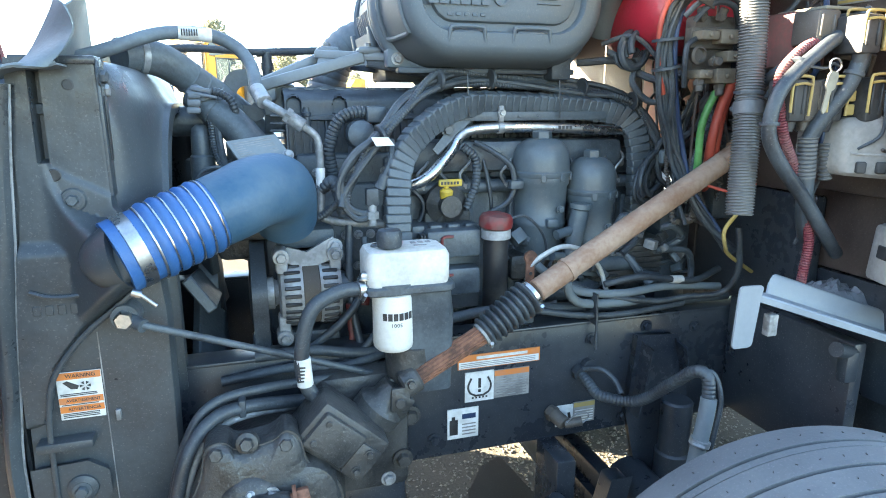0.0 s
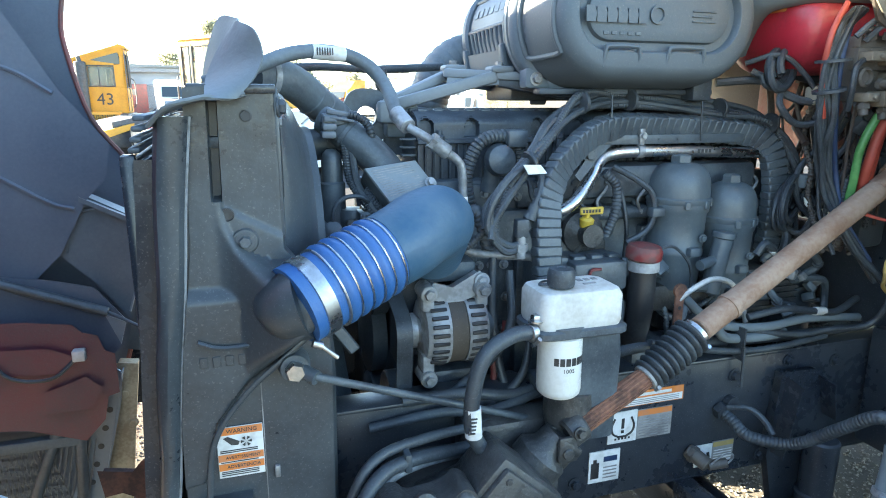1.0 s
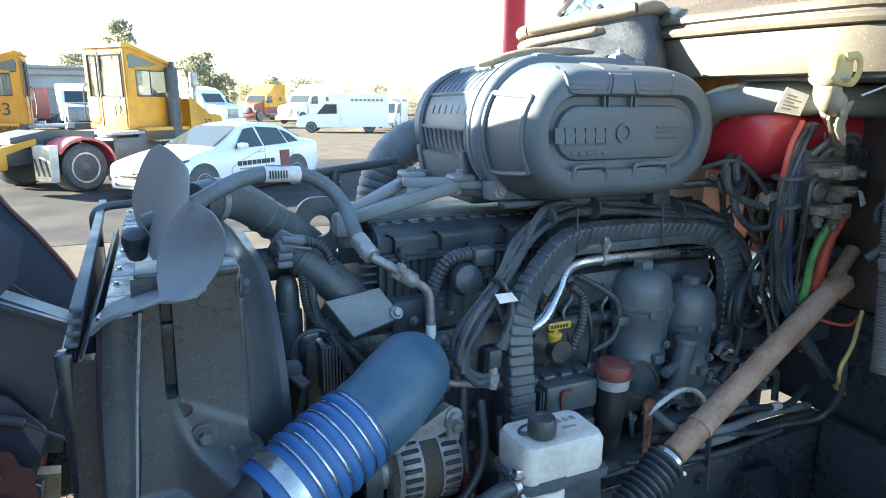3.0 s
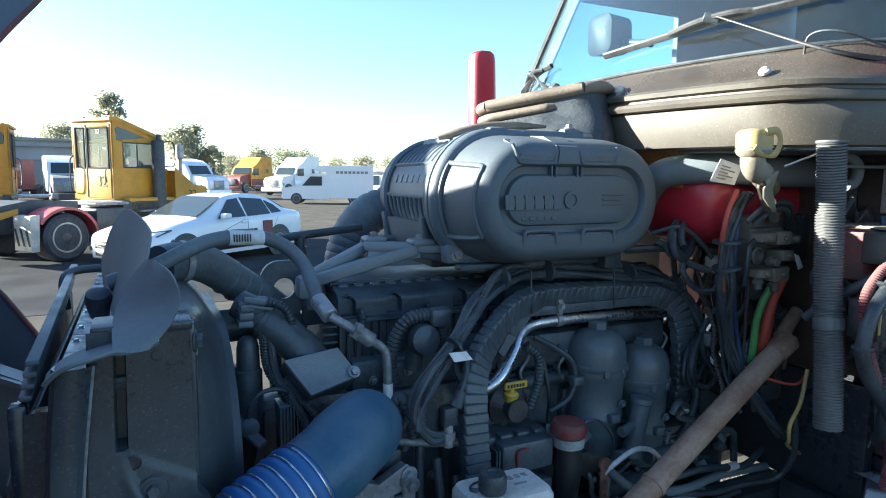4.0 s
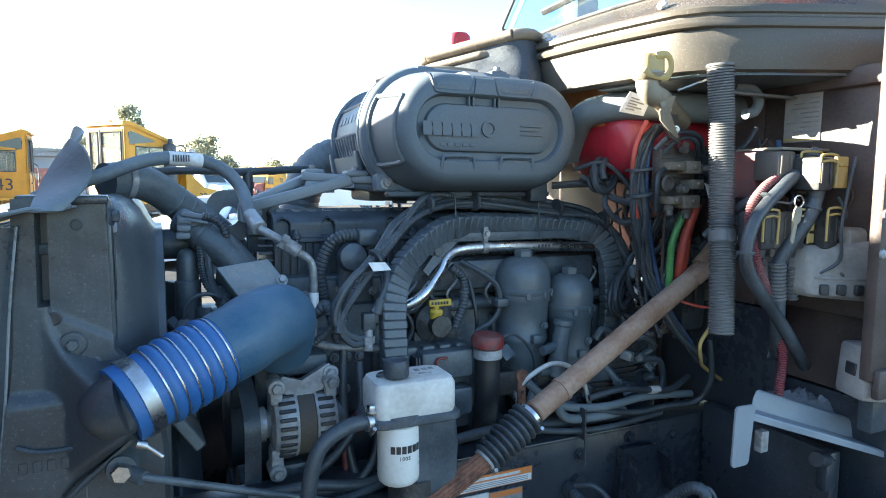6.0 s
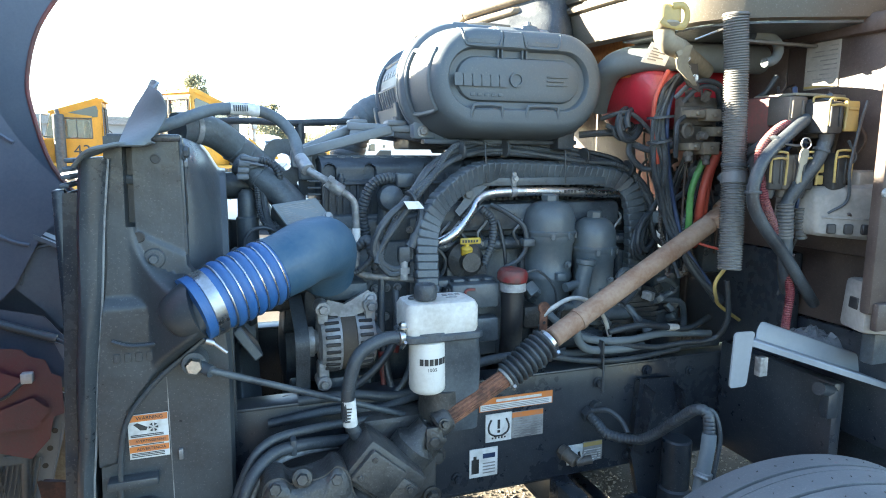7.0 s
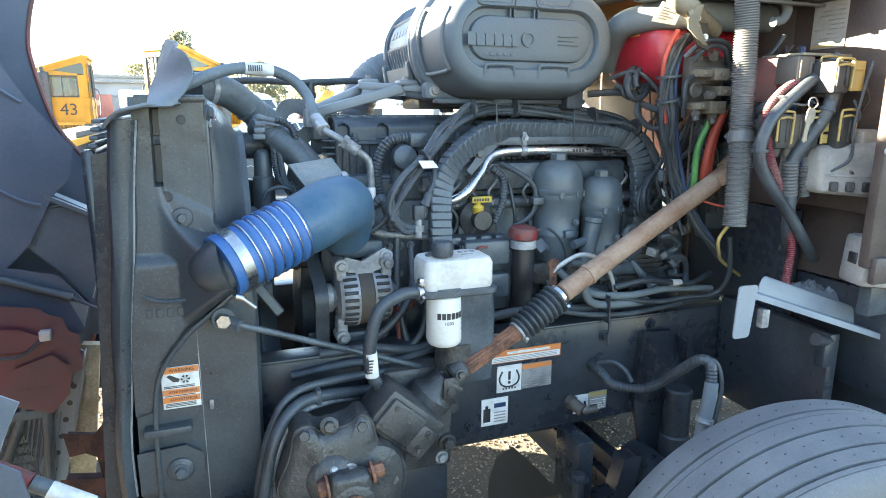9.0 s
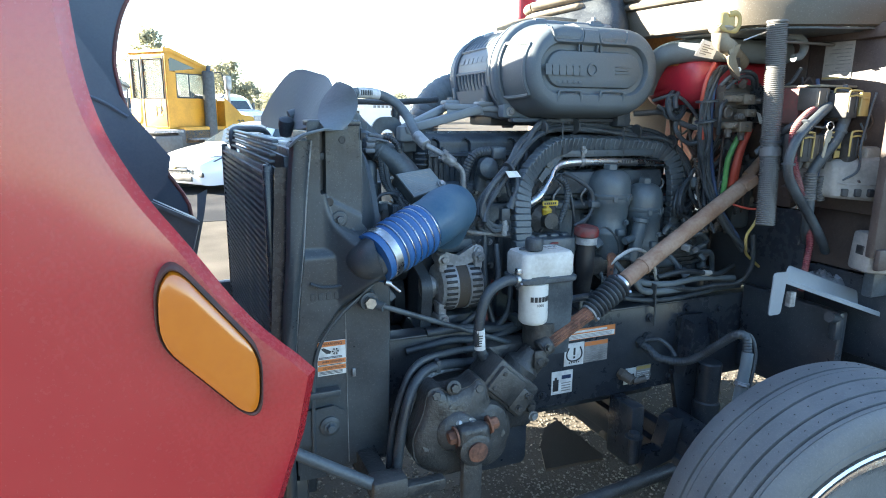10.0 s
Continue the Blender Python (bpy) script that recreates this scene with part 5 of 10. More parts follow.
# ---- alternator and belt drive ----
def alternator():
    a = thing("alternator", (0.10, 1.60, 1.05), "dusty cast aluminium alternator with cooling slots", "alternator")
    c = V((0.118, 1.60, 1.165))
    part("stator", lathe([(0.083, -0.012), (0.085, -0.01), (0.085, 0.028), (0.083, 0.03)], c, (1, 0, 0), 36), SPRINGM, a, "brown laminated stator")
    for x0, x1, rr in ((-0.070, -0.012, 0.6), (0.030, 0.088, 0.75)):
        pr = [(0.05, x0), (0.074, x0 + 0.004), (0.084, x0 + 0.022), (0.087, x1), (0.07, x1)] if x0 < 0 else [(0.07, x0), (0.087, x0), (0.084, x1 - 0.022), (0.072, x1 - 0.004), (0.04, x1)]
        part("end_housing", lathe(pr, c, (1, 0, 0), 36), ALU, a, "cast aluminium housing")
    # raised black blocks give the slots their shade by colour
    for xa, xb in ((-0.058, -0.018), (0.036, 0.074)):
        for i in range(26):
            ang = 2 * math.pi * i / 26
            b = box((xa, -0.0048, 0.0815), (xb, 0.0048, 0.0890), 0.002, 1)
            bmesh.ops.transform(b, matrix=Matrix.Translation(c) @ Matrix.Rotation(ang, 4, "X"), verts=b.verts)
            part("slot_shade", b, INK, a)
    for sx, sz, x in ((0.0, 1, -0.062), (0.0, -1, -0.062), (0.0, 1, 0.07)):
        z = c.z + sz * 0.105
        part("lug", merge(box((c.x + x - 0.014, 1.545, min(z, c.z + sz * 0.06)), (c.x + x + 0.016, 1.60, max(z, c.z + sz * 0.06) + 0.012), 0.008), rod((c.x + x, 1.535, z), (c.x + x, 1.60, z), 0.020, edge=0.003)), ALU, a)
        part("bolt", bolt((c.x + x, 1.537, z), (0, -1, 0), 0.013, 0.013), DULL, a)
    part("bracket", merge(prism([(0.055, 1.262), (0.075, 1.285), (0.12, 1.270), (0.185, 1.305), (0.205, 1.285), (0.19, 1.262), (0.12, 1.235)], "y", 1.56, 1.60, 0.005), bolt((0.19, 1.555, 1.288), (0, -1, 0), 0.013, 0.014)), ALU, a)
    part("pulley", lathe([(0.03, 0), (0.035, -0.01), (0.042, -0.012), (0.042, -0.045), (0.03, -0.047)], c + V((-0.07, 0, 0)), (1, 0, 0), 28), DULL, a)
    part("rear_cover", lathe([(0.045, 0), (0.04, 0.02), (0.02, 0.024)], c + V((0.088, 0, 0)), (1, 0, 0), 24), BLACK, a)
    part("support", box((0.06, 1.58, 1.00), (0.20, 1.76, 1.06), 0.012), IRON, a)
    part("support", box((0.05, 1.62, 1.27), (0.2, 1.76, 1.32), 0.01), IRON, a)


alternator()


def belt_drive():
    b = thing("belt_drive", (-0.02, 1.75, 0.9), "black ribbed drive belt round dark pulleys", "belt")
    pul = [(1.60, 1.165, 0.046), (1.655, 0.965, 0.075), (1.90, 0.82, 0.11), (1.88, 1.22, 0.10)]
    for y, z, r in pul[1:]:
        part("pulley", lathe([(r * 0.4, 0.0), (r * 0.95, 0.002), (r, 0.006), (r, 0.046), (r * 0.95, 0.05)], (0.025, y, z), (-1, 0, 0), 30), IRON, b)
        part("hub", lathe([(r * 0.35, 0), (r * 0.3, 0.012)], (-0.025, y, z), (-1, 0, 0), 18), DULL, b)
    outer = []
    for k in range(60):
        a = 2 * math.pi * k / 60
        d = (math.cos(a), math.sin(a))
        best = max(pul, key=lambda p: p[0] * d[0] + p[1] * d[1] + p[2])
        outer.append((best[0] + d[0] * best[2], best[1] + d[1] * best[2], d))
    rings = []
    for x0, g in ((0.02, 0.0), (0.02, 0.007), (-0.018, 0.007), (-0.018, 0.0)):
        rings.append([(x0, y + d[0] * g, z + d[1] * g) for y, z, d in outer])
    rings.append(rings[0])
    part("belt", loft(rings, cap=False), RUBBER, b)
    # made-up dark plate that hides the bright gap behind the belts
    part("gap_filler", box((0.02, 2.30, 0.55), (0.12, 2.34, 1.45), 0.01), DARKCOVER, b)
    part("water_pump", merge(box((0.02, 1.70, 1.0), (0.12, 1.95, 1.30), 0.03)), DARKCOVER, b)
    part("lower_pipe", rod((-0.06, 1.55, 1.005), (0.30, 1.60, 0.995), 0.03, seg=18, edge=0.003), IRON, b)


belt_drive()


# ---- oil and fuel filter housings ----
def filter_housing(x, y, top, r, label):
    f = thing("filter_housing", (x, y, top - 0.38), label, "filter", "upright filter housings")
    part("canister", lathe([(r * 0.80, -0.36), (r * 0.84, -0.35), (r * 0.88, -0.27), (r * 0.93, -0.262), (r * 0.93, -0.25), (r * 0.89, -0.245), (r * 0.93, -0.15), (r * 0.99, -0.142), (r * 1.0, -0.125), (r * 1.0, -0.112)], (x, y, top), (0, 0, 1), 36), FILTER, f)
    cap = part("cap", lathe([(r * 1.0, -0.122), (r * 1.04, -0.116), (r * 1.04, -0.108), (r * 0.99, -0.104), (r * 0.985, -0.075), (r * 0.95, -0.056), (r * 0.86, -0.038), (r * 0.70, -0.024), (r * 0.50, -0.016), (r * 0.30, -0.013)], (x, y, top), (0, 0, 1), 36), FILTER, f)
    for i in range(3):
        a = radians(250 + 40 * i)
        part("cap_tab", box((-0.008, -0.004, -0.016), (0.008, 0.004, 0.006), 0.002, 1, Matrix.Translation((x + r * 1.03 * math.cos(a), y + r * 1.03 * math.sin(a), top - 0.116)) @ pose(0, 0, 0, 0, 0, 340 + 40 * i)), FILTER, f)
    part("hex_nut", lathe([(r * 0.34, -0.018), (r * 0.34, 0.004), (r * 0.28, 0.008)], (x, y, top), (0, 0, 1), 6), FILTER, cap)
    part("lug", merge(box((x - r * 0.2, y - r * 1.12, top - 0.26), (x + r * 0.2, y - r * 0.85, top - 0.235), 0.005), bolt((x + r * 0.3, y - r * 1.0, top - 0.21), (0, -1, 0), 0.008, 0.008)), FILTER, f)
    return f


filter_housing(0.810, 1.672, 1.552, 0.083, "tall dark grey plastic oil filter housing")
filter_housing(0.962, 1.648, 1.496, 0.074, "shorter dark grey plastic fuel filter housing")


def filter_base():
    f = thing("valve_manifold", (0.88, 1.66, 1.12), "dark cast base under the filter housings with a valve", "bracket")
    part("base", merge(box((0.70, 1.62, 1.13), (1.08, 1.76, 1.21), 0.02), box((0.78, 1.68, 1.05), (1.0, 1.76, 1.15), 0.02)), GREASY, f)
    part("valve", merge(rod((0.865, 1.578, 1.19), (0.89, 1.572, 1.345), 0.026, seg=18, edge=0.004), lathe([(0.031, 0), (0.031, 0.014)], (0.889, 1.572, 1.345), (0.1, 0, 1), 18), rod((0.81, 1.56, 1.275), (0.875, 1.575, 1.285), 0.014), rod((0.80, 1.56, 1.215), (0.86, 1.58, 1.205), 0.012)), FILTER, f, "grey plastic valve with stubs")
    part("stub", rod((0.93, 1.58, 1.175), (1.09, 1.60, 1.165), 0.022, edge=0.003), BLACK, f)


filter_base()


def oil_filler():
    o = thing("oil_filler", (0.62, 1.54, 1.05), "black filler tube with a weathered red cap", "filler")
    part("tube", sweep([(0.62, 1.54, 1.29), (0.622, 1.545, 1.18), (0.64, 1.60, 1.06), (0.66, 1.70, 1.0)], 0.034, 18), INK, o)
    part("collar", lathe([(0.036, 0), (0.040, 0.002), (0.040, 0.026), (0.036, 0.028)], (0.62, 1.54, 1.283), (0, 0, 1), 24), ALU, o, "silver metal collar")
    part("cap", lathe([(0.040, 0), (0.045, 0.004), (0.046, 0.024), (0.040, 0.036), (0.02, 0.042)], (0.618, 1.54, 1.312), (0.05, -0.05, 1), 16), REDCAP, o, "faded red plastic cap")
    part("bracket", merge(box((0.690, 1.492, 1.06), (0.716, 1.50, 1.235), 0.004), lathe([(0.018, 0), (0.018, 0.009)], (0.703, 1.50, 1.235), (0, -1, 0), 16)), RUST2, o, "rusty punched strap")
    # strap is uncut; black discs show the shade of its holes
    for i in range(4):
        part("hole", lathe([(0.005, 0), (0.005, 0.001)], (0.703, 1.4915, 1.085 + 0.035 * i), (0, -1, 0), 10), INK, o)
    part("tether", sweep([(0.655, 1.535, 1.335), (0.70, 1.53, 1.34), (0.755, 1.535, 1.29), (0.775, 1.55, 1.22), (0.74, 1.56, 1.17)], 0.004, 6), RUBBER, o)
    part("foot", box((0.60, 1.53, 1.02), (0.74, 1.75, 1.07), 0.01), IRON, o)


oil_filler()


# ---- engine control unit and plugs ----
def control_unit():
    c = thing("engine_control_unit", (0.49, 1.63, 1.18), "dusty finned control unit with multi-pin plugs", "control unit")
    part("case", merge(box((0.37, 1.60, 1.07), (0.60, 1.74, 1.31), 0.012), *[box((0.40 + 0.05 * i, 1.588, 1.285), (0.435 + 0.05 * i, 1.62, 1.318), 0.005) for i in range(4)]), BLACK, c)
    for z in (1.13, 1.235):
        p = part("plug", merge(box((0.43, 1.545, z), (0.58, 1.60, z + 0.075), 0.008), *[box((0.415 + 0.008 * i, 1.55, z + 0.01), (0.419 + 0.008 * i, 1.60, z + 0.065)) for i in range(4)]), BLACK, c)
        part("red_latch", sweep([(0.475, 1.542, z + 0.005), (0.47, 1.540, z + 0.055), (0.50, 1.540, z + 0.06)], 0.004, 6, flat=1.0), REDCAP, p, "red locking tab")


control_unit()


# ---- wiring loom and pipes over the engine ----
def main_conduit():
    c = thing("wiring_conduit", (0.7, 1.68, 1.25), "flat segmented black plastic wiring conduit", "conduit", "engine wiring")
    pts = [(0.350, 1.530, 1.16), (0.352, 1.535, 1.259), (0.352, 1.55, 1.365), (0.366, 1.580, 1.477), (0.430, 1.620, 1.560), (0.562, 1.680, 1.628), (0.738, 1.705, 1.632), (0.983, 1.705, 1.618), (1.090, 1.69, 1.594), (1.128, 1.67, 1.514), (1.140, 1.67, 1.355), (1.14, 1.68, 1.27)]
    path, total = resample(spline(pts, 10), 0.022)
    for i, (a, b) in enumerate(zip(path, path[1:])):
        d = (b - a).normalized()
        side = V((0, 1, 0.35)).cross(d).normalized()
        nn = d.cross(side)
        m = Matrix((side.to_4d(), nn.to_4d(), d.to_4d(), (0, 0, 0, 1))).transposed()
        m[3][0] = m[3][1] = m[3][2] = 0
        m = Matrix.Translation(a.lerp(b, 0.5)) @ m
        k = i % 2
        part("segment", box((-0.034 + 0.002 * k, -0.019, -0.0125), (0.034 - 0.002 * k, 0.019, 0.0125), 0.004, 1, m), BLACK, c)
    for p, q in (((0.60, 1.70, 1.6), (0.60, 1.78, 1.5)), ((0.9, 1.72, 1.6), (0.9, 1.80, 1.5))):
        part("clip", rod(p, q, 0.012), BLACK, c)


main_conduit()


def loom():
    w = thing("wiring_loom", (0.6, 1.68, 1.3), "bundle of black taped and ribbed cables over the engine", "cables", "engine wiring")
    base = [(0.215, 1.56, 1.40), (0.235, 1.580, 1.443), (0.316, 1.595, 1.553), (0.395, 1.63, 1.632), (0.500, 1.68, 1.695), (0.648, 1.715, 1.702), (0.943, 1.715, 1.680), (1.085, 1.68, 1.650), (1.165, 1.66, 1.564), (1.205, 1.66, 1.438), (1.24, 1.68, 1.30)]
    rnd = random.Random(4)
    for k in range(5):
        off = [V((rnd.uniform(-0.012, 0.012), rnd.uniform(-0.012, 0.012), rnd.uniform(-0.014, 0.014))) for _ in base]
        pts = [V(p) + o + V((0, 0.006 * k, 0.006 * (k - 2))) for p, o in zip(base, off)]
        if k % 2:
            part("ribbed_sleeve", ribbed(pts, 0.0105, 0.008, 0.0016, 8), RUBBER, w)
        else:
            part("cable", sweep(pts, 0.0085, 8), RUBBER, w)
    for i, p in enumerate(((0.318, 1.597, 1.556), (0.50, 1.685, 1.695), (0.66, 1.715, 1.702), (0.95, 1.715, 1.68), (1.10, 1.68, 1.64))):
        part("tie", lathe([(0.027, 0), (0.029, 0.002), (0.029, 0.008), (0.027, 0.010)], p, (1, 0.2, 0.35 if i == 0 else 0), 14), RUBBER, w)
    loops = [
        [(0.31, 1.60, 1.55), (0.255, 1.575, 1.52), (0.215, 1.57, 1.46), (0.225, 1.565, 1.39), (0.265, 1.56, 1.365), (0.29, 1.556, 1.375)],
        [(0.33, 1.60, 1.57), (0.24, 1.57, 1.50), (0.205, 1.565, 1.42), (0.245, 1.56, 1.355), (0.29, 1.555, 1.36)],
        [(0.35, 1.60, 1.545), (0.345, 1.575, 1.505), (0.325, 1.565, 1.46), (0.300, 1.56, 1.43)],
        [(0.30, 1.60, 1.53), (0.25, 1.60, 1.45), (0.20, 1.61, 1.38), (0.15, 1.62, 1.345), (0.10, 1.64, 1.33)],
    ]
    for k, p in enumerate(loops):
        part("cable", ribbed(p, 0.010, 0.008, 0.0015, 8) if k == 3 else sweep(p, 0.009, 8), RUBBER, w)
    part("tag", slab([(0.291, 1.563, 1.556), (0.335, 1.563, 1.555), (0.350, 1.558, 1.535), (0.303, 1.558, 1.534)], 0.003), PAPER, w, "white paper cable tag")
    part("plug", merge(box((0.272, 1.545, 1.385), (0.305, 1.572, 1.43), 0.005), rod((0.31, 1.56, 1.425), (0.325, 1.565, 1.46), 0.014)), RUBBER, w)
    part("sensor", merge(rod((0.288, 1.556, 1.335), (0.288, 1.556, 1.39), 0.011), lathe([(0.0165, 0), (0.0165, 0.018)], (0.288, 1.556, 1.352), (0, 0, 1), 6)), ALU, w, "silver pressure sensor")
    # thick ribbed loops by the valve cover
    part("ribbed_sleeve", ribbed([(0.215, 1.72, 1.44), (0.205, 1.715, 1.52), (0.235, 1.71, 1.595), (0.29, 1.71, 1.615), (0.335, 1.715, 1.595), (0.35, 1.72, 1.55)], 0.017, 0.011, 0.0025, 10), RUBBER, w)
    part("ribbed_sleeve", ribbed([(0.565, 1.66, 1.52), (0.60, 1.655, 1.485), (0.60, 1.65, 1.42), (0.575, 1.65, 1.35)], 0.013, 0.010, 0.002, 10), RUBBER, w)
    part("ribbed_sleeve", ribbed([(0.17, 1.64, 1.42), (0.20, 1.63, 1.44), (0.215, 1.62, 1.40), (0.225, 1.61, 1.35)], 0.017, 0.012, 0.002, 10), RUBBER, w)
    part("bulb_cover", lathe([(0.018, 0), (0.035, 0.012), (0.042, 0.03), (0.036, 0.052), (0.015, 0.062)], (0.289, 1.735, 1.552), (0, -1, 0.1), 22), BLACK, w)
    part("bulb_neck", rod((0.285, 1.735, 1.54), (0.275, 1.74, 1.47), 0.022), BLACK, w)
    part("connector", box((0.305, 1.685, 1.585), (0.36, 1.73, 1.63), 0.008), BLACK, w)


loom()


def silver_pipe():
    s = thing("metal_pipe", (0.75, 1.68, 1.43), "bent bright steel coolant pipe with a clip", "pipe")
    part("pipe", sweep([(0.405, 1.640, 1.420), (0.440, 1.630, 1.434), (0.475, 1.632, 1.458), (0.530, 1.66, 1.508), (0.560, 1.68, 1.545), (0.60, 1.69, 1.563), (0.690, 1.69, 1.569), (0.865, 1.69, 1.566), (1.08, 1.69, 1.556)], 0.0155, 16), STEEL, s)
    part("clip", merge(lathe([(0.0165, -0.008), (0.0185, -0.008), (0.0185, 0.010), (0.0165, 0.010)], (0.685, 1.69, 1.569), (1, 0, 0), 18), box((0.677, 1.675, 1.585), (0.693, 1.70, 1.63), 0.004), bolt((0.685, 1.674, 1.61), (0, -1, 0), 0.008, 0.008)), DULL, s)
    part("stencil", merge(*[box((0.862 + 0.012 * i, 1.6735, 1.562), (0.870 + 0.012 * i, 1.6745, 1.572)) for i in range(4)]), INK, s)
    part("thin_pipe", sweep([(0.61, 1.69, 1.53), (0.66, 1.66, 1.50), (0.705, 1.645, 1.46), (0.712, 1.64, 1.40), (0.69, 1.64, 1.36), (0.64, 1.65, 1.33)], 0.008, 8), RUBBER, s)
    part("pipe_clip", box((0.695, 1.62, 1.40), (0.735, 1.65, 1.425), 0.005), BLACK, s)


silver_pipe()


def ac_line():
    a = thing("refrigerant_line", (0.1, 1.7, 1.3), "grey metal refrigerant line with rubber hose end", "pipe")
    part("hose", sweep([(-0.40, 1.74, 1.735), (-0.310, 1.75, 1.765), (-0.203, 1.80, 1.807), (-0.102, 1.83, 1.814), (-0.026, 1.83, 1.789), (0.018, 1.80, 1.738), (0.028, 1.72, 1.668)], 0.017, 12), HOSEGREY, a, "thick dusty rubber hose")
    lab = part("sleeve", rod((-0.155, 1.815, 1.8135), (-0.075, 1.831, 1.8095), 0.0182, seg=16), PAPER, a, "white barcode sleeve")
    part("barcode", merge(*[box((-0.145 + 0.006 * i, 1.7965, 1.805), (-0.142 + 0.006 * i, 1.7985, 1.822)) for i in range(7)]), INK, lab)
    part("crimp", rod((0.028, 1.725, 1.672), (0.045, 1.675, 1.640), 0.020, seg=18, edge=0.002), DULL, a)
    part("pipe", sweep([(0.045, 1.675, 1.640), (0.09, 1.652, 1.612), (0.127, 1.648, 1.585), (0.160, 1.65, 1.560), (0.171, 1.65, 1.530), (0.171, 1.64, 1.431), (0.167, 1.63, 1.362), (0.185, 1.625, 1.342), (0.24, 1.60, 1.336), (0.300, 1.58, 1.333), (0.336, 1.576, 1.325), (0.346, 1.572, 1.300), (0.346, 1.57, 1.18)], 0.0105, 12), DULL, a, "dull metal pipe")
    part("coupling", merge(rod((0.10, 1.650, 1.604), (0.135, 1.648, 1.580), 0.018, seg=16, edge=0.002), lathe([(0.021, 0), (0.021, 0.014)], (0.092, 1.652, 1.611), (0.75, -0.05, -0.5), 6)), DULL, a)
    part("sleeve", rod((0.1715, 1.643, 1.475), (0.1705, 1.639, 1.425), 0.012, seg=14), PAPER, a, "white sleeve label")
    part("second_hose", sweep([(-0.36, 1.85, 1.765), (-0.25, 1.90, 1.775), (-0.12, 1.95, 1.785), (0.02, 2.05, 1.785), (0.16, 2.12, 1.790)], 0.011, 10), RUBBER, a)
    part("tee", merge(rod((0.07, 2.08, 1.70), (0.07, 2.08, 1.79), 0.016, edge=0.003), rod((0.04, 2.07, 1.785), (0.27, 2.14, 1.80), 0.012), lathe([(0.02, 0), (0.02, 0.02)], (0.07, 2.08, 1.735), (0, 0, 1), 12), rod((0.07, 2.08, 1.65), (0.07, 2.08, 1.70), 0.012)), RUBBER, a)


ac_line()


def coolant_hoses():
    u = thing("upper_radiator_hose", (-0.17, 1.92, 1.62), "thick black ribbed upper radiator hose", "hose")
    part("rubber", sweep([(-0.30, 1.83, 1.755), (-0.25, 1.87, 1.758), (-0.196, 1.90, 1.742), (-0.127, 1.95, 1.690), (-0.051, 2.0, 1.630), (0.0, 2.03, 1.58), (0.04, 2.04, 1.52)], 0.045, 18), HOSEGREY, u)
    part("ridge", merge(*[lathe([(0.046, 0), (0.0475, 0.004), (0.046, 0.008)], (-0.15 + 0.028 * i, 1.935 + 0.018 * i, 1.707 - 0.023 * i), (0.66, 0.45, -0.55), 20) for i in range(4)]), HOSEGREY, u)
    part("clamp", band((-0.262, 1.862, 1.757), (-0.23, 1.88, 1.755), 0.047, 0.018), DULL, u)
    l = thing("charge_outlet_pipe", (-0.1, 1.92, 1.55), "short dusty black pipe stub between shroud and engine", "pipe")
    part("stub", rod((-0.20, 1.90, 1.588), (-0.05, 1.90, 1.588), 0.041, seg=20, edge=0.004), BLACK, l)
    part("flange", lathe([(0.045, 0), (0.045, 0.02)], (-0.12, 1.90, 1.588), (1, 0, 0), 20), BLACK, l)


coolant_hoses()


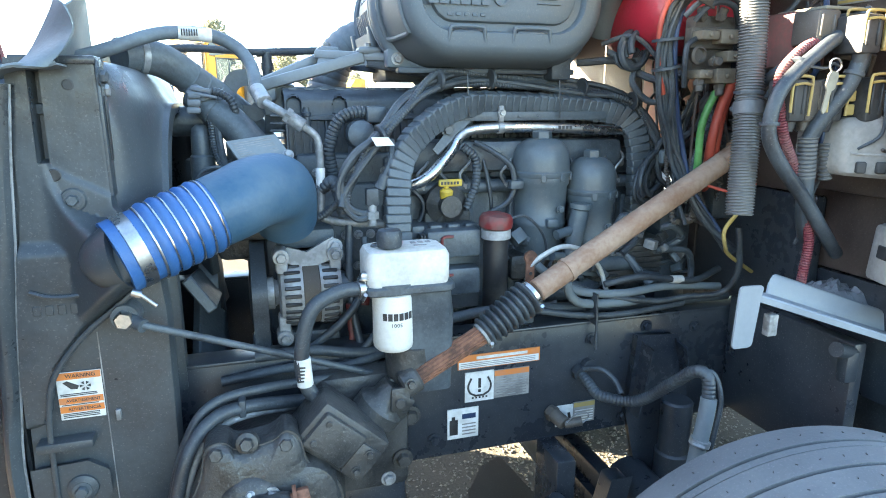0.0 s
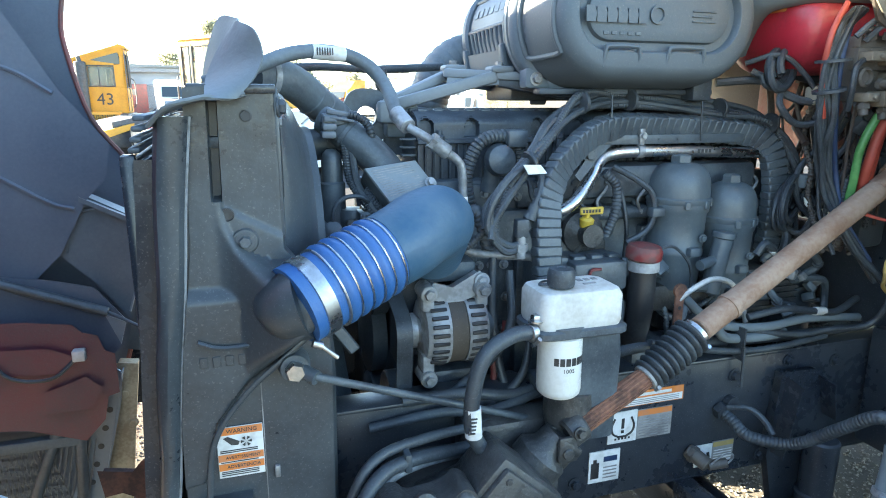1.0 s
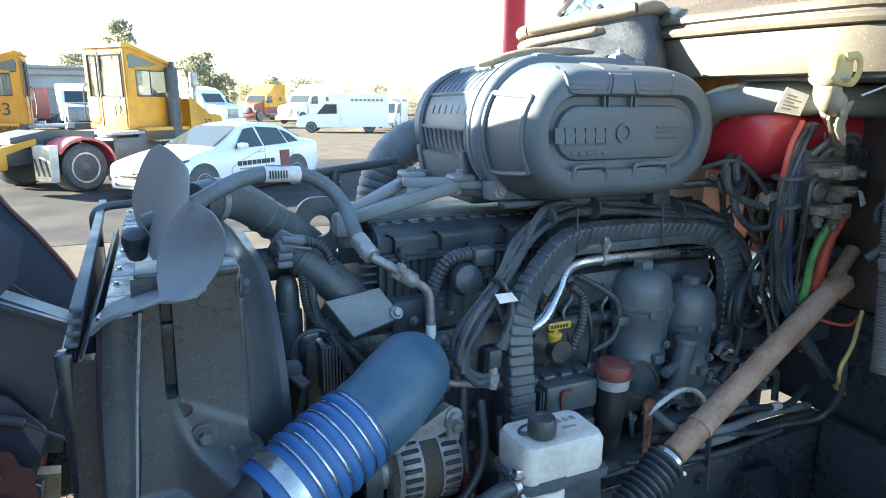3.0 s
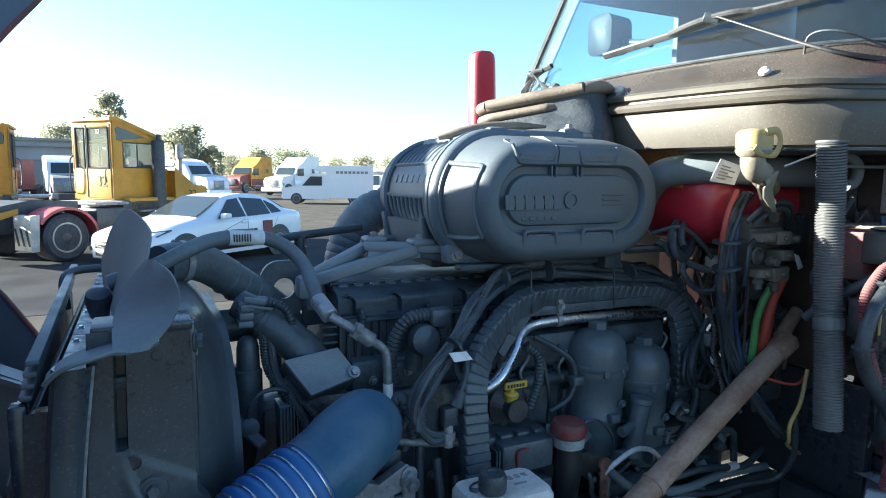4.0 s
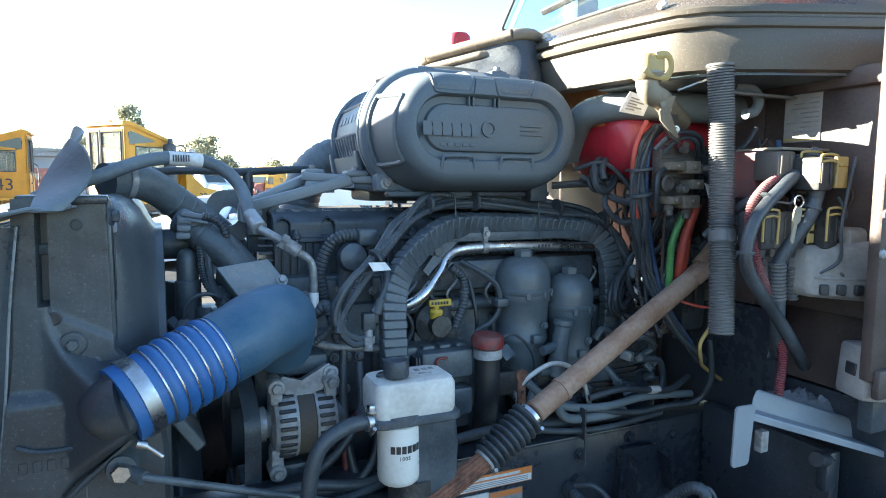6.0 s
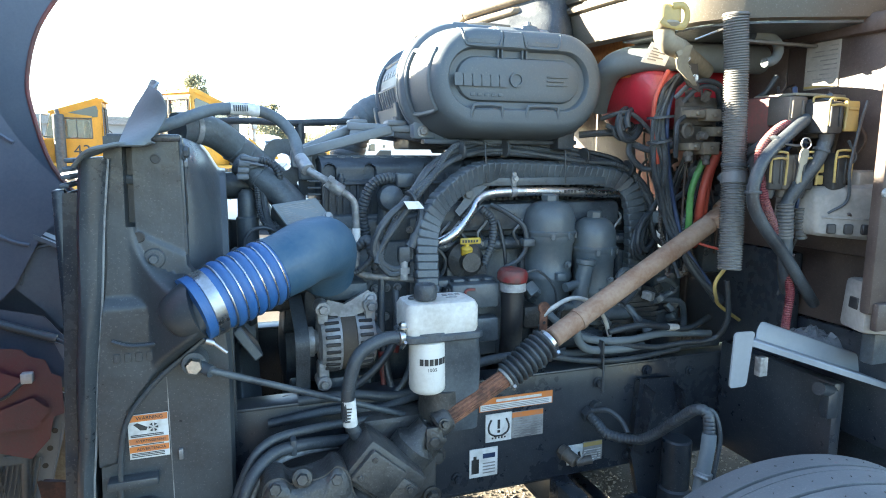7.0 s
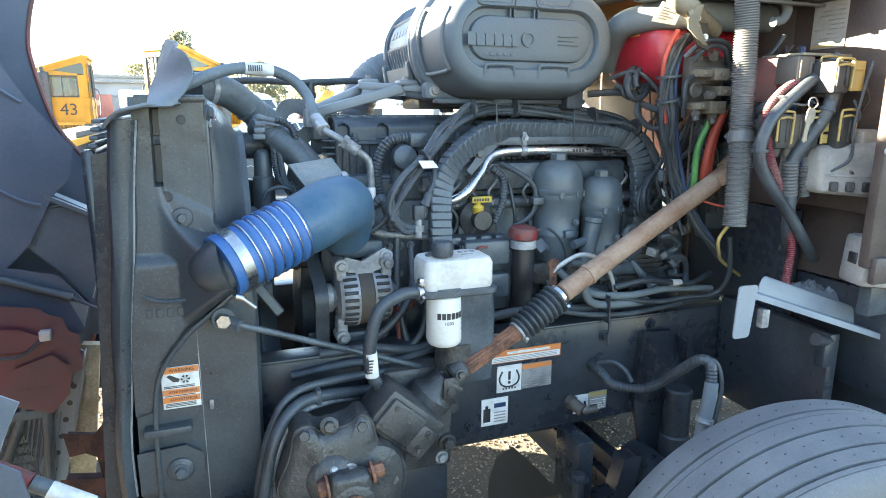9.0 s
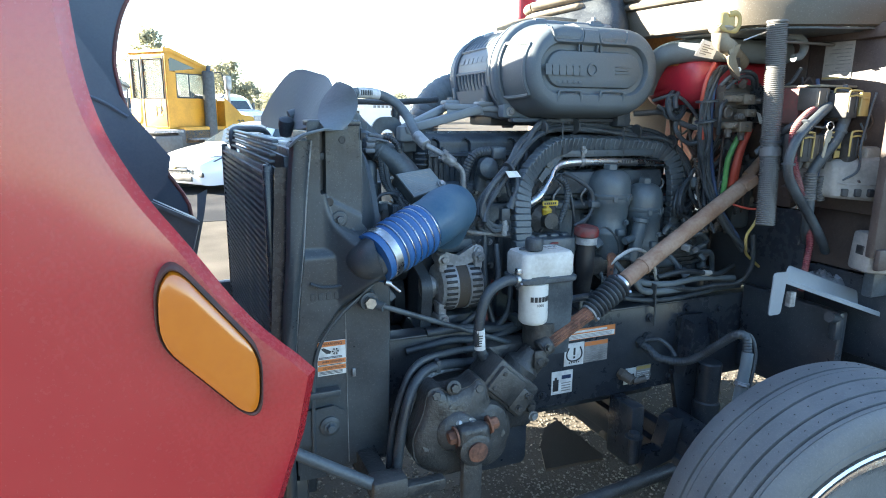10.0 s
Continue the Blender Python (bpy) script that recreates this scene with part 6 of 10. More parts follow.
def egr_unit():
    e = thing("intake_valve_unit", (0.02, 1.76, 1.3), "black intake valve unit with a printed metal plate", "valve")
    part("elbow", sweep([(-0.135, 1.83, 1.655), (-0.095, 1.803, 1.630), (-0.043, 1.78, 1.588), (-0.006, 1.762, 1.549), (0.024, 1.745, 1.508)], 0.04, 22, 8, lambda q, tt: 0.034 + 0.010 * min(1.0, 2 * q / tt)), BLACK, e)
    part("elbow_ring", lathe([(0.038, -0.006), (0.043, -0.004), (0.043, 0.006), (0.040, 0.008)], (-0.080, 1.796, 1.618), (0.75, -0.35, -0.6), 24), BLACK, e)
    part("flange", merge(lathe([(0.036, 0), (0.040, 0.003), (0.040, 0.012), (0.030, 0.014)], (-0.105, 1.80, 1.648), (-0.2, -0.2, 1), 22), box((-0.135, 1.775, 1.640), (-0.060, 1.83, 1.652), 0.004)), BLACK, e)
    part("plug_block", merge(*[box((-0.146 + 0.003 * i, 1.752, 1.612 + 0.019 * i), (-0.112 + 0.002 * i, 1.80, 1.628 + 0.019 * i), 0.004) for i in range(3)], box((-0.142, 1.762, 1.61), (-0.116, 1.79, 1.67), 0.003)), SLATE, e, "grey stacked plug")
    part("plug_bar", merge(bar((-0.132, 1.765, 1.676), (-0.066, 1.760, 1.664), 0.020, 0.012, 0.003), bar((-0.125, 1.757, 1.662), (-0.07, 1.754, 1.652), 0.012, 0.007, 0.002)), SLATE, e)
    part("plug_conduit", ribbed([(-0.082, 1.758, 1.668), (-0.060, 1.755, 1.662), (-0.040, 1.752, 1.648), (-0.028, 1.752, 1.622), (-0.026, 1.77, 1.59)], 0.011, 0.008, 0.0018, 10), RUBBER, e)
    part("canister", lathe([(0.032, -0.20), (0.032, -0.085), (0.027, -0.080), (0.026, -0.03), (0.022, -0.012), (0.012, -0.002), (0.004, 0.0)], (-0.120, 1.80, 1.584), (0, 0, 1), 24), BLACK, e, "black dome-topped canister")
    part("canister", lathe([(0.038, -0.10), (0.038, -0.01), (0.034, 0.0), (0.010, 0.003)], (-0.072, 1.785, 1.435), (0, 0, 1), 24), BLACK, e)
    fins = part("driver_box", box((-0.070, 1.70, 1.325), (-0.018, 1.76, 1.438), 0.004), BLACK, e, "black finned driver box")
    for i in range(7):
        part("fin", box((-0.069 + 0.0075 * i, 1.692, 1.33), (-0.0655 + 0.0075 * i, 1.701, 1.433)), BLACK, fins)
    a, b, c, d = V((-0.057, 1.70, 1.541)), V((0.067, 1.70, 1.558)), V((0.106, 1.66, 1.498)), V((-0.006, 1.66, 1.465))
    pl = part("data_plate", slab([a, b, c, d], -0.006, 0.001), CASTALU, e, "grey metal data plate with fine print")
    nrm = (b - a).cross(c - a).normalized()
    for i in range(12):
        u0, u1 = 0.10 + 0.068 * i, 0.122 + 0.068 * i
        p = [a.lerp(d, u0).lerp(b.lerp(c, u0), 0.08), a.lerp(d, u0).lerp(b.lerp(c, u0), 0.85 - 0.2 * (i % 3 == 2)), a.lerp(d, u1).lerp(b.lerp(c, u1), 0.85 - 0.2 * (i % 3 == 2)), a.lerp(d, u1).lerp(b.lerp(c, u1), 0.08)]
        part("print_line", slab([q - nrm * 0.0062 for q in p], -0.0012), GREYINK, pl)
    part("case", loft([[tuple(q + nrm * (0.003 if nrm.y > 0 else -0.003)) for q in (a, b, c, d)], [tuple(q + V((0.0, 0.09, -0.06))) for q in (a, b, c, d)]]), BLACK, e)
    part("screw", bolt(c + V((-0.012, -0.004, 0.012)), (0.1, -0.8, 0.5), 0.010, 0.010), DULL, e)
    part("body", merge(box((-0.06, 1.70, 1.28), (0.10, 1.80, 1.45), 0.02), box((-0.10, 1.74, 1.22), (0.06, 1.82, 1.42), 0.02)), GREASY, e)
    for k, p in enumerate(([(-0.098, 1.772, 1.62), (-0.091, 1.768, 1.586), (-0.084, 1.75, 1.512), (-0.055, 1.72, 1.462), (-0.028, 1.70, 1.422), (-0.01, 1.69, 1.37)], [(-0.076, 1.765, 1.58), (-0.066, 1.74, 1.50), (-0.040, 1.71, 1.455), (-0.012, 1.695, 1.40), (0.0, 1.68, 1.34)], [(-0.05, 1.73, 1.49), (-0.025, 1.705, 1.452), (0.0, 1.69, 1.42), (0.03, 1.68, 1.38)])):
        part("cable", sweep(p, 0.010, 8) if k == 1 else ribbed(p, 0.010, 0.007, 0.0018, 8), RUBBER, e)
    part("thin_cable", sweep([(-0.136, 1.70, 1.405), (-0.132, 1.70, 1.445), (-0.112, 1.70, 1.472), (-0.08, 1.70, 1.479), (-0.052, 1.705, 1.468), (-0.04, 1.72, 1.44)], 0.0055, 8), RUBBER, e)
    part("round_plug", lathe([(0.014, -0.01), (0.020, 0), (0.022, 0.010), (0.012, 0.014)], (-0.136, 1.70, 1.398), (0, -1, 0.3), 18), BLACK, e)


egr_unit()


def dipstick():
    d = thing("oil_dipstick", (0.515, 1.65, 1.30), "yellow dipstick handle with a printed tab", "dipstick")
    part("handle", merge(lathe([(0.010, 0), (0.017, 0.01), (0.019, 0.03), (0.012, 0.036)], (0.512, 1.647, 1.372), (0, -0.15, 1), 14), rod((0.512, 1.643, 1.40), (0.512, 1.641, 1.418), 0.007)), YELLOW, d)
    tab = part("tab", box((0.488, 1.634, 1.414), (0.556, 1.642, 1.434), 0.003, 1), YELLOW, d)
    part("print_bar", merge(*[box((0.494 + 0.009 * i, 1.6328, 1.420), (0.500 + 0.009 * i, 1.6345, 1.428)) for i in range(6)]), INK, tab)
    part("tube", sweep([(0.512, 1.648, 1.372), (0.508, 1.66, 1.33), (0.49, 1.69, 1.28), (0.48, 1.76, 1.22)], 0.010, 10), GREASY, d)


dipstick()


def engine_dressing():
    e = thing("engine_lines", (0.7, 1.74, 1.42), "thin steel injector lines with small clips and sensor leads", "pipes", "engine wiring")
    rnd = random.Random(57)
    for i in range(6):
        x = 0.46 + 0.125 * i
        part("injector_line", sweep([(x, 1.70, 1.405), (x - 0.02, 1.685, 1.44), (x + 0.015, 1.70, 1.475), (x + 0.02, 1.75, 1.50)], 0.0042, 7), DULL, e)
        part("line_nut", lathe([(0.009, 0), (0.009, 0.014)], (x, 1.70, 1.398), (0, -0.1, 1), 6), DULL, e)
    for i in range(11):
        part("head_bolt", bolt((0.17 + 0.095 * i, 1.744, 1.452 + 0.012 * (i % 2)), (0, -1, 0), 0.008, 0.012), DULL, e)
    for i in range(13):
        x, z = rnd.uniform(0.40, 1.08), rnd.uniform(1.18, 1.34)
        top = V((x + rnd.uniform(-0.05, 0.05), 1.715, 1.50))
        pts = [top, top + V((rnd.uniform(-0.02, 0.02), -0.02, -0.05)), V((x + rnd.uniform(-0.03, 0.03), 1.685, (1.45 + z) / 2)), V((x, 1.70, z))]
        part("sensor_lead", sweep(pts, rnd.choice((0.0045, 0.006, 0.007)), 7, 6), RUBBER, e)
        m = Matrix.Translation(pts[-1]) @ pose(0, 0, 0, rnd.uniform(-20, 20), rnd.uniform(-20, 20), 0)
        part("sensor_plug", box((-0.013, -0.012, -0.03), (0.013, 0.012, 0.006), 0.004, 2, m), rnd.choice((BLACK, BLACK, FILTER, DULL)), e)
    for i in range(9):
        x = 0.22 + 0.03 * (i % 3) + rnd.uniform(-0.01, 0.01)
        z = 1.10 + 0.09 * (i // 3)
        part("small_bolt", bolt((x + 0.03, 1.71, z), (0, -1, 0), 0.009, 0.011), DULL, e)
    part("conduit_rail", merge(box((0.57, 1.683, 1.588), (1.02, 1.692, 1.613), 0.002), *[bolt((x, 1.683, 1.600), (0, -1, 0), 0.004, 0.003, False) for x in (0.74, 0.80)]), BLACK, e, "flat black rail under the conduit")
    part("rail_arm", merge(slab([(0.57, 1.688, 1.613), (0.60, 1.688, 1.590), (0.49, 1.65, 1.50), (0.475, 1.65, 1.515)], 0.004), bolt((0.525, 1.668, 1.565), (0, -1, 0), 0.014, 0.010)), BLACK, e)
    for x, z0, z1 in ((0.862, 1.595, 1.70), (0.585, 1.60, 1.715)):
        part("cable_tie", bar((x, 1.667, z0), (x - 0.006, 1.668, z1), 0.005, 0.004, 0.001), RUBBER, e)


engine_dressing()


def low_clutter():
    w = thing("lower_harness", (0.8, 1.55, 1.1), "dusty hoses, plugs and clamps low beside the engine", "hoses")
    rnd = random.Random(71)
    for k in range(16):
        x = rnd.uniform(0.66, 1.25)
        pts = [(x, rnd.uniform(1.58, 1.66), rnd.uniform(1.16, 1.30))]
        for j in range(4):
            q = pts[-1]
            pts.append((min(1.32, q[0] + rnd.uniform(-0.05, 0.10)), min(1.68, max(1.54, q[1] + rnd.uniform(-0.03, 0.03))), max(1.06, q[2] + rnd.uniform(-0.08, 0.04))))
        r = rnd.choice((0.006, 0.008, 0.011))
        part("hose", ribbed(pts, r + 0.002, 0.010, 0.002, 8) if k % 4 == 0 else sweep(pts, r, 8, 5), rnd.choice((RUBBER, RUBBER, HOSEGREY, BLACK)), w)
        if k % 2:
            a, b = V(pts[2]), V(pts[3])
            part("clamp", lathe([(r + 0.003, 0), (r + 0.004, 0.002), (r + 0.004, 0.010), (r + 0.003, 0.012)], a, b - a, 12), rnd.choice((DULL, RUBBER)), w)
    for k in range(14):
        m = Matrix.Translation((rnd.uniform(0.70, 1.28), rnd.uniform(1.56, 1.66), rnd.uniform(1.07, 1.28))) @ pose(0, 0, 0, rnd.uniform(-40, 40), rnd.uniform(-40, 40), rnd.uniform(-40, 40))
        a, b, c = (rnd.uniform(0.008, 0.02) for _ in range(3))
        part("plug", box((-a, -b, -c), (a, b, c), 0.004, 2, m), rnd.choice((BLACK, FILTER, GREASY, DULL)), w)


low_clutter()


# ---- cab ----
def cowl_x(y):
    turn = max(0.0, 1.30 - y)
    turn = 9.0 * turn ** 2 if turn < 0.111 else 0.111 + 2.0 * (turn - 0.111)
    return 0.93 + 0.24 * ((y - 1.92) / 0.97) ** 2 + turn


def cab():
    c = thing("truck_cab", (2.0, 1.92, 0.9), "red truck cab with weathered cowl and raked windscreen", "truck cab")
    def strip(prof, lo=1.06, hi=2.91, n=30):
        rows = []
        for i in range(n + 1):
            y = lo + (hi - lo) * i / n
            rows.append([(cowl_x(y) + dx, y, z) for dx, z in prof])
        return sheet(rows, 0.006)
    face = [(0.05, 2.035), (0.012, 2.04), (0.006, 2.06), (0.0, 2.10), (0.0, 2.135), (0.005, 2.14)]
    part("cowl_fascia", strip(face, 1.06), COWL, c, "dull grey-brown plastic cowl fascia")
    part("cowl_moulding", strip([(0.004, 2.138), (-0.016, 2.142), (-0.020, 2.152), (-0.014, 2.162), (0.002, 2.166), (0.002, 2.172), (-0.010, 2.176), (-0.012, 2.188), (0.0, 2.196)], 1.06), COWL, c, "weathered rubber cowl moulding")
    part("cowl_top", strip([(0.0, 2.196), (0.03, 2.215), (0.07, 2.235), (0.11, 2.262), (0.15, 2.285)]), COWLTOP, c, "dusty brown-black cowl top")
    part("cowl_shelf", strip([(0.05, 2.034), (0.20, 2.03), (0.45, 2.03)], 1.06, 1.60, 12), BLACK, c)
    part("cowl_shelf", strip([(0.18, 2.10), (0.30, 2.06), (0.45, 2.03)], 1.602, 2.91, 16), BLACK, c)
    for y in (1.36, 1.78):
        part("cowl_cap", lathe([(0.014, 0), (0.014, 0.006), (0.008, 0.012)], (cowl_x(y) + 0.012, y, 2.212), (-0.7, -0.1, 0.8), 16), WHITE, c, "white round cap")
    # windscreen, pillars, roof
    def ws(y, v):
        k = 1 - 0.10 * v
        yy = 1.92 + (y - 1.92) * k
        return (cowl_x(yy) + 0.14 + 0.40 * v, yy, 2.285 + 0.88 * v)
    grid = [[ws(0.98 + 1.88 * i / 16, j / 6) for j in range(7)] for i in range(17)]
    w = part("windscreen", sheet(grid, 0.006), WINDOW, c, "raked tinted windscreen")
    w.visible_shadow = False
    part("windscreen_seal", sweep([ws(0.97 + 1.90 * i / 16, 0.0) for i in range(17)], 0.006, 8, 2), RUBBER, c)
    for y in (0.97, 2.87):
        part("pillar", sweep([ws(y, j / 6) for j in range(7)], 0.020, 8, 2), INK, c)
    part("pillar_trim", sheet([[tuple(V(ws(2.85 - 0.085 * i, j / 6)) + V((0.03 + 0.01 * i, 0, -0.01))) for j in range(7)] for i in range(3)], 0.01), AIRBOX, c, "pale grey inner pillar trim")
    part("roof", box((1.45, 1.0, 3.16), (3.2, 2.84, 3.24), 0.03), LINER, c)
    part("rear_wall", box((3.15, 1.0, 1.1), (3.2, 2.84, 3.2), 0.01), BLACK, c)
    part("floor_pan", box((1.50, 0.98, 1.20), (3.2, 2.86, 1.26), 0.01), BLACK, c)
    for y0, y1, z0, m in ((0.94, 0.98, 1.1, REDPAINT), (2.86, 2.90, 1.42, LINER)):
        part("door_panel", box((1.55, y0, z0), (3.2, y1, 2.25), 0.01), m, c)
        part("door_post", box((2.26, y0, 2.2), (3.2, y1, 3.2), 0.01), m, c)
        part("door_header", box((1.50, y0, 2.80), (2.27, y1, 3.18), 0.02), m, c)
    part("dashboard", box((1.42, 1.30, 2.0), (1.75, 2.82, 2.24), 0.04), BLACK, c)
    # firewall under the cowl
    for p, q, b in (((1.42, 1.36, 1.40), (1.46, 1.735, 2.05), 0.01), ((1.42, 1.735, 1.515), (1.46, 2.86, 2.05), 0.01), ((1.42, 1.735, 1.05), (1.46, 2.86, 1.32), 0.01), ):
        part("firewall_panel", box(p, q, b), GRIME, c, "grimy brown-red firewall panel")
    part("red_flange", prism([(0.89, 1.60), (0.88, 1.70), (0.92, 1.715), (1.02, 1.705), (1.06, 1.665), (1.20, 1.655), (1.20, 1.60)], "y", 1.95, 1.98, 0.008), DULLRED, c, "dull red pressed flange")
    part("lower_firewall", box((1.424, 1.28, 1.05), (1.464, 1.735, 1.398), 0.01), RAIL, c, "black lower firewall panel")
    part("firewall_bulge", box((1.36, 1.62, 1.50), (1.4195, 2.02, 2.03), 0.025), DULLCAB, c, "dusty red pressed firewall bulge")
    part("lit_panel", box((1.06, 1.63, 1.93), (1.075, 2.15, 2.085), 0.006), LITORANGE, c, "orange panel under the cowl, sunlight put into its colour")
    part("cowl_end", box((1.52, 0.985, 2.0), (1.56, 1.14, 2.30), 0.01), GRIME, c, "grimy dark cowl end panel")
    # black colour carries the shade under the tray
    part("lower_bulkhead", box((1.47, 0.94, 0.90), (1.51, 1.36, 1.20), 0.008), RAIL, c, "lower bulkhead, the shade under the tray put in as black")
    part("bulkhead", merge(box((1.47, 0.94, 1.204), (1.51, 1.36, 2.06), 0.01), box((1.40, 0.96, 2.0), (1.5, 1.4, 2.05), 0.01)), GRIME, c, "grimy dark bulkhead panel")
    part("heater_bulge", loft([[(x, 1.70 + p, 1.89 + q) for p, q in rrect(0.175 - g, 0.12 - g, 0.11 - g, 8)] for x, g in ((1.060, 0.095), (1.065, 0.07), (1.078, 0.04), (1.10, 0.014), (1.14, 0.0), (1.42, 0.0))]), CABRED, c, "glossy red rounded housing")
    # step, tanks and guards added, mostly unseen, to shade the ground
    part("shade_step", box((1.30, 2.50, 0.14), (1.74, 2.92, 0.95), 0.03), RAIL, c)
    for y0, y1 in ((0.95, 1.35), (2.5, 2.9)):
        part("shade_tank", rod((1.75, (y0 + y1) / 2, 0.72), (3.1, (y0 + y1) / 2, 0.72), 0.31, seg=28, edge=0.03), DULL, c)
        part("shade_guard", box((1.58, y0, 0.25), (1.61, y1 + 0.1, 1.1), 0.004), RUBBER, c)
    # two made-up walls that keep the sun off the firewall
    part("sun_block_brace", box((0.98, 2.26, 1.52), (1.02, 2.62, 2.03), 0.008), GRIME, c)
    part("sun_block_side", box((1.02, 2.62, 1.82), (1.42, 2.66, 2.03), 0.01), GRIME, c)
    # wipers
    def on_glass(y, v, lift):
        q = V(ws(y, v))
        return q + V((-0.9, 0.0, 0.42)) * lift
    for base, joint, tip, tail in (((1.20, -0.075), (1.58, 0.105), (1.34, 0.125), (2.02, 0.075)), ((2.30, -0.02), (2.62, 0.10), (2.45, 0.12), (2.86, 0.06))):
        arm = part("wiper_arm", sweep([on_glass(*base, 0.03), on_glass(base[0] + 0.09, base[1] + 0.03, 0.045), on_glass(*joint, 0.05)], 0.008, 8, 6, lambda q, tt: 0.010 - 0.0065 * min(1.0, 1.6 * q / tt), flat=0.7), INK, c, "thin worn black wiper arm")
        part("wiper_pivot", lathe([(0.022, 0), (0.024, 0.03), (0.014, 0.04)], on_glass(*base, 0.0), (-0.6, 0, 0.8), 16), BLACK, arm)
        part("wiper_blade", sweep([on_glass(*tip, 0.02), on_glass(*joint, 0.026), on_glass(*tail, 0.02)], 0.007, 8, 8, flat=1.7), INK, arm, "black wiper blade")
        part("wiper_bridge", sweep([on_glass(joint[0] - 0.10, joint[1] + 0.010, 0.026), on_glass(joint[0] - 0.04, joint[1] + 0.004, 0.044), on_glass(joint[0] + 0.05, joint[1] - 0.002, 0.044), on_glass(joint[0] + 0.16, joint[1] - 0.008, 0.026)], 0.009, 8), INK, arm)
        part("wiper_joint", rod(on_glass(*joint, 0.03), on_glass(joint[0] + 0.03, joint[1], 0.056), 0.013, seg=12, edge=0.002), BLACK, arm)
    part("washer_hose", sweep([(cowl_x(1.2) + 0.09, 1.2, 2.26), (cowl_x(1.24) + 0.06, 1.26, 2.30), (cowl_x(1.3) + 0.09, 1.32, 2.30), (cowl_x(1.3) + 0.1, 1.34, 2.25)], 0.003, 6), RUBBER, c)
    # far mirror and red fairing
    m = part("door_mirror", loft([[(x, 3.18 + p, 2.74 + q) for p, q in rrect(0.10 - g, 0.11 - g, 0.06, 5)] for x, g in ((1.98, 0.03), (2.0, 0.0), (2.15, 0.01), (2.19, 0.05))]), INK, c)
    part("mirror_arm", rod((2.1, 2.88, 2.65), (2.1, 3.12, 2.70), 0.02), BLACK, m)
    f = part("side_fairing", loft([[(1.615 + p - 0.02 * (z - 2.7), 3.82 + q, z) for p, q in rrect(w, 0.06, 0.04, 5)] for z, w in ((2.08, 0.086), (2.3, 0.084), (2.66, 0.078), (2.70, 0.070), (2.716, 0.05))]), CABRED, c, "upright red painted fairing")
    part("fairing_arm", rod((1.62, 2.89, 2.06), (1.615, 3.80, 2.10), 0.014, seg=10), BLACK, f)
    return c


cab()


# ---- things on the firewall ----
def washer_filler():
    w = thing("washer_filler", (0.95, 1.32, 1.95), "dusty filler neck with a yellow strap cap on its bracket", "filler")
    part("cap", loft([[(0.934 + p - 0.04 * (z - 2.03), 1.30 + q, z) for p, q in rrect(a, a * 0.9, b, 5)] for z, a, b in ((2.020, 0.034, 0.024), (2.022, 0.037, 0.024), (2.052, 0.036, 0.022), (2.060, 0.032, 0.020), (2.063, 0.026, 0.018))]), GOLD, w, "yellow plastic cap")
    part("cap_recess", lathe([(0.020, 0.0), (0.018, 0.002), (0.006, 0.002)], (0.932, 1.30, 2.0625), (0, 0, 1), 16), TAN, w)
    part("strap", sweep([(0.930, 1.268, 2.056), (0.958, 1.266, 2.060), (0.975, 1.268, 2.050), (0.980, 1.270, 2.030), (0.972, 1.272, 2.012), (0.955, 1.270, 2.008), (0.915, 1.268, 2.012), (0.900, 1.272, 2.022)], 0.009, 8, flat=0.35, up=(0, 1, 0)), GOLD, w, "pale yellow strap loop")
    part("neck", merge(lathe([(0.036, 0.0), (0.040, -0.006), (0.036, -0.014), (0.029, -0.020)], (0.934, 1.30, 2.022), (0, 0, 1), 20), sweep([(0.934, 1.300, 2.010), (0.936, 1.302, 1.990), (0.950, 1.306, 1.974), (0.980, 1.318, 1.968), (1.03, 1.35, 1.966), (1.10, 1.40, 1.955), (1.22, 1.47, 1.93)], 0.027, 16)), TAN, w)
    part("bracket", merge(slab([(1.006, 1.300, 1.968), (1.034, 1.306, 1.972), (1.028, 1.316, 1.930), (0.978, 1.300, 1.930)], 0.004), slab([(0.978, 1.300, 1.930), (1.028, 1.316, 1.930), (1.094, 1.350, 1.872), (1.080, 1.350, 1.872), (0.990, 1.308, 1.908)], 0.004), slab([(0.962, 1.292, 1.962), (0.975, 1.292, 1.975), (0.995, 1.296, 1.945), (0.978, 1.294, 1.938)], 0.008)), TAN, w, "bent tan metal bracket")
    part("support", slab([(1.045, 1.362, 1.985), (1.115, 1.385, 1.965), (1.145, 1.395, 1.86), (1.085, 1.375, 1.875), (1.035, 1.358, 1.930)], 0.006), DUSTBROWN, w, "dark grimy support plate")
    for p in ((1.055, 1.352, 1.945), (1.058, 1.352, 1.918), (1.10, 1.368, 1.895)):
        part("bolt", bolt(p, (-0.2, -1, 0), 0.007, 0.008), STEEL, w)
    for q in w.children:
        q.matrix_basis = Matrix.Translation((-0.008, 0, 0.007)) @ q.matrix_basis
    part("stay", rod((1.013, 1.285, 1.989), (1.10, 1.255, 2.024), 0.0028, seg=8), STEEL, w)


washer_filler()


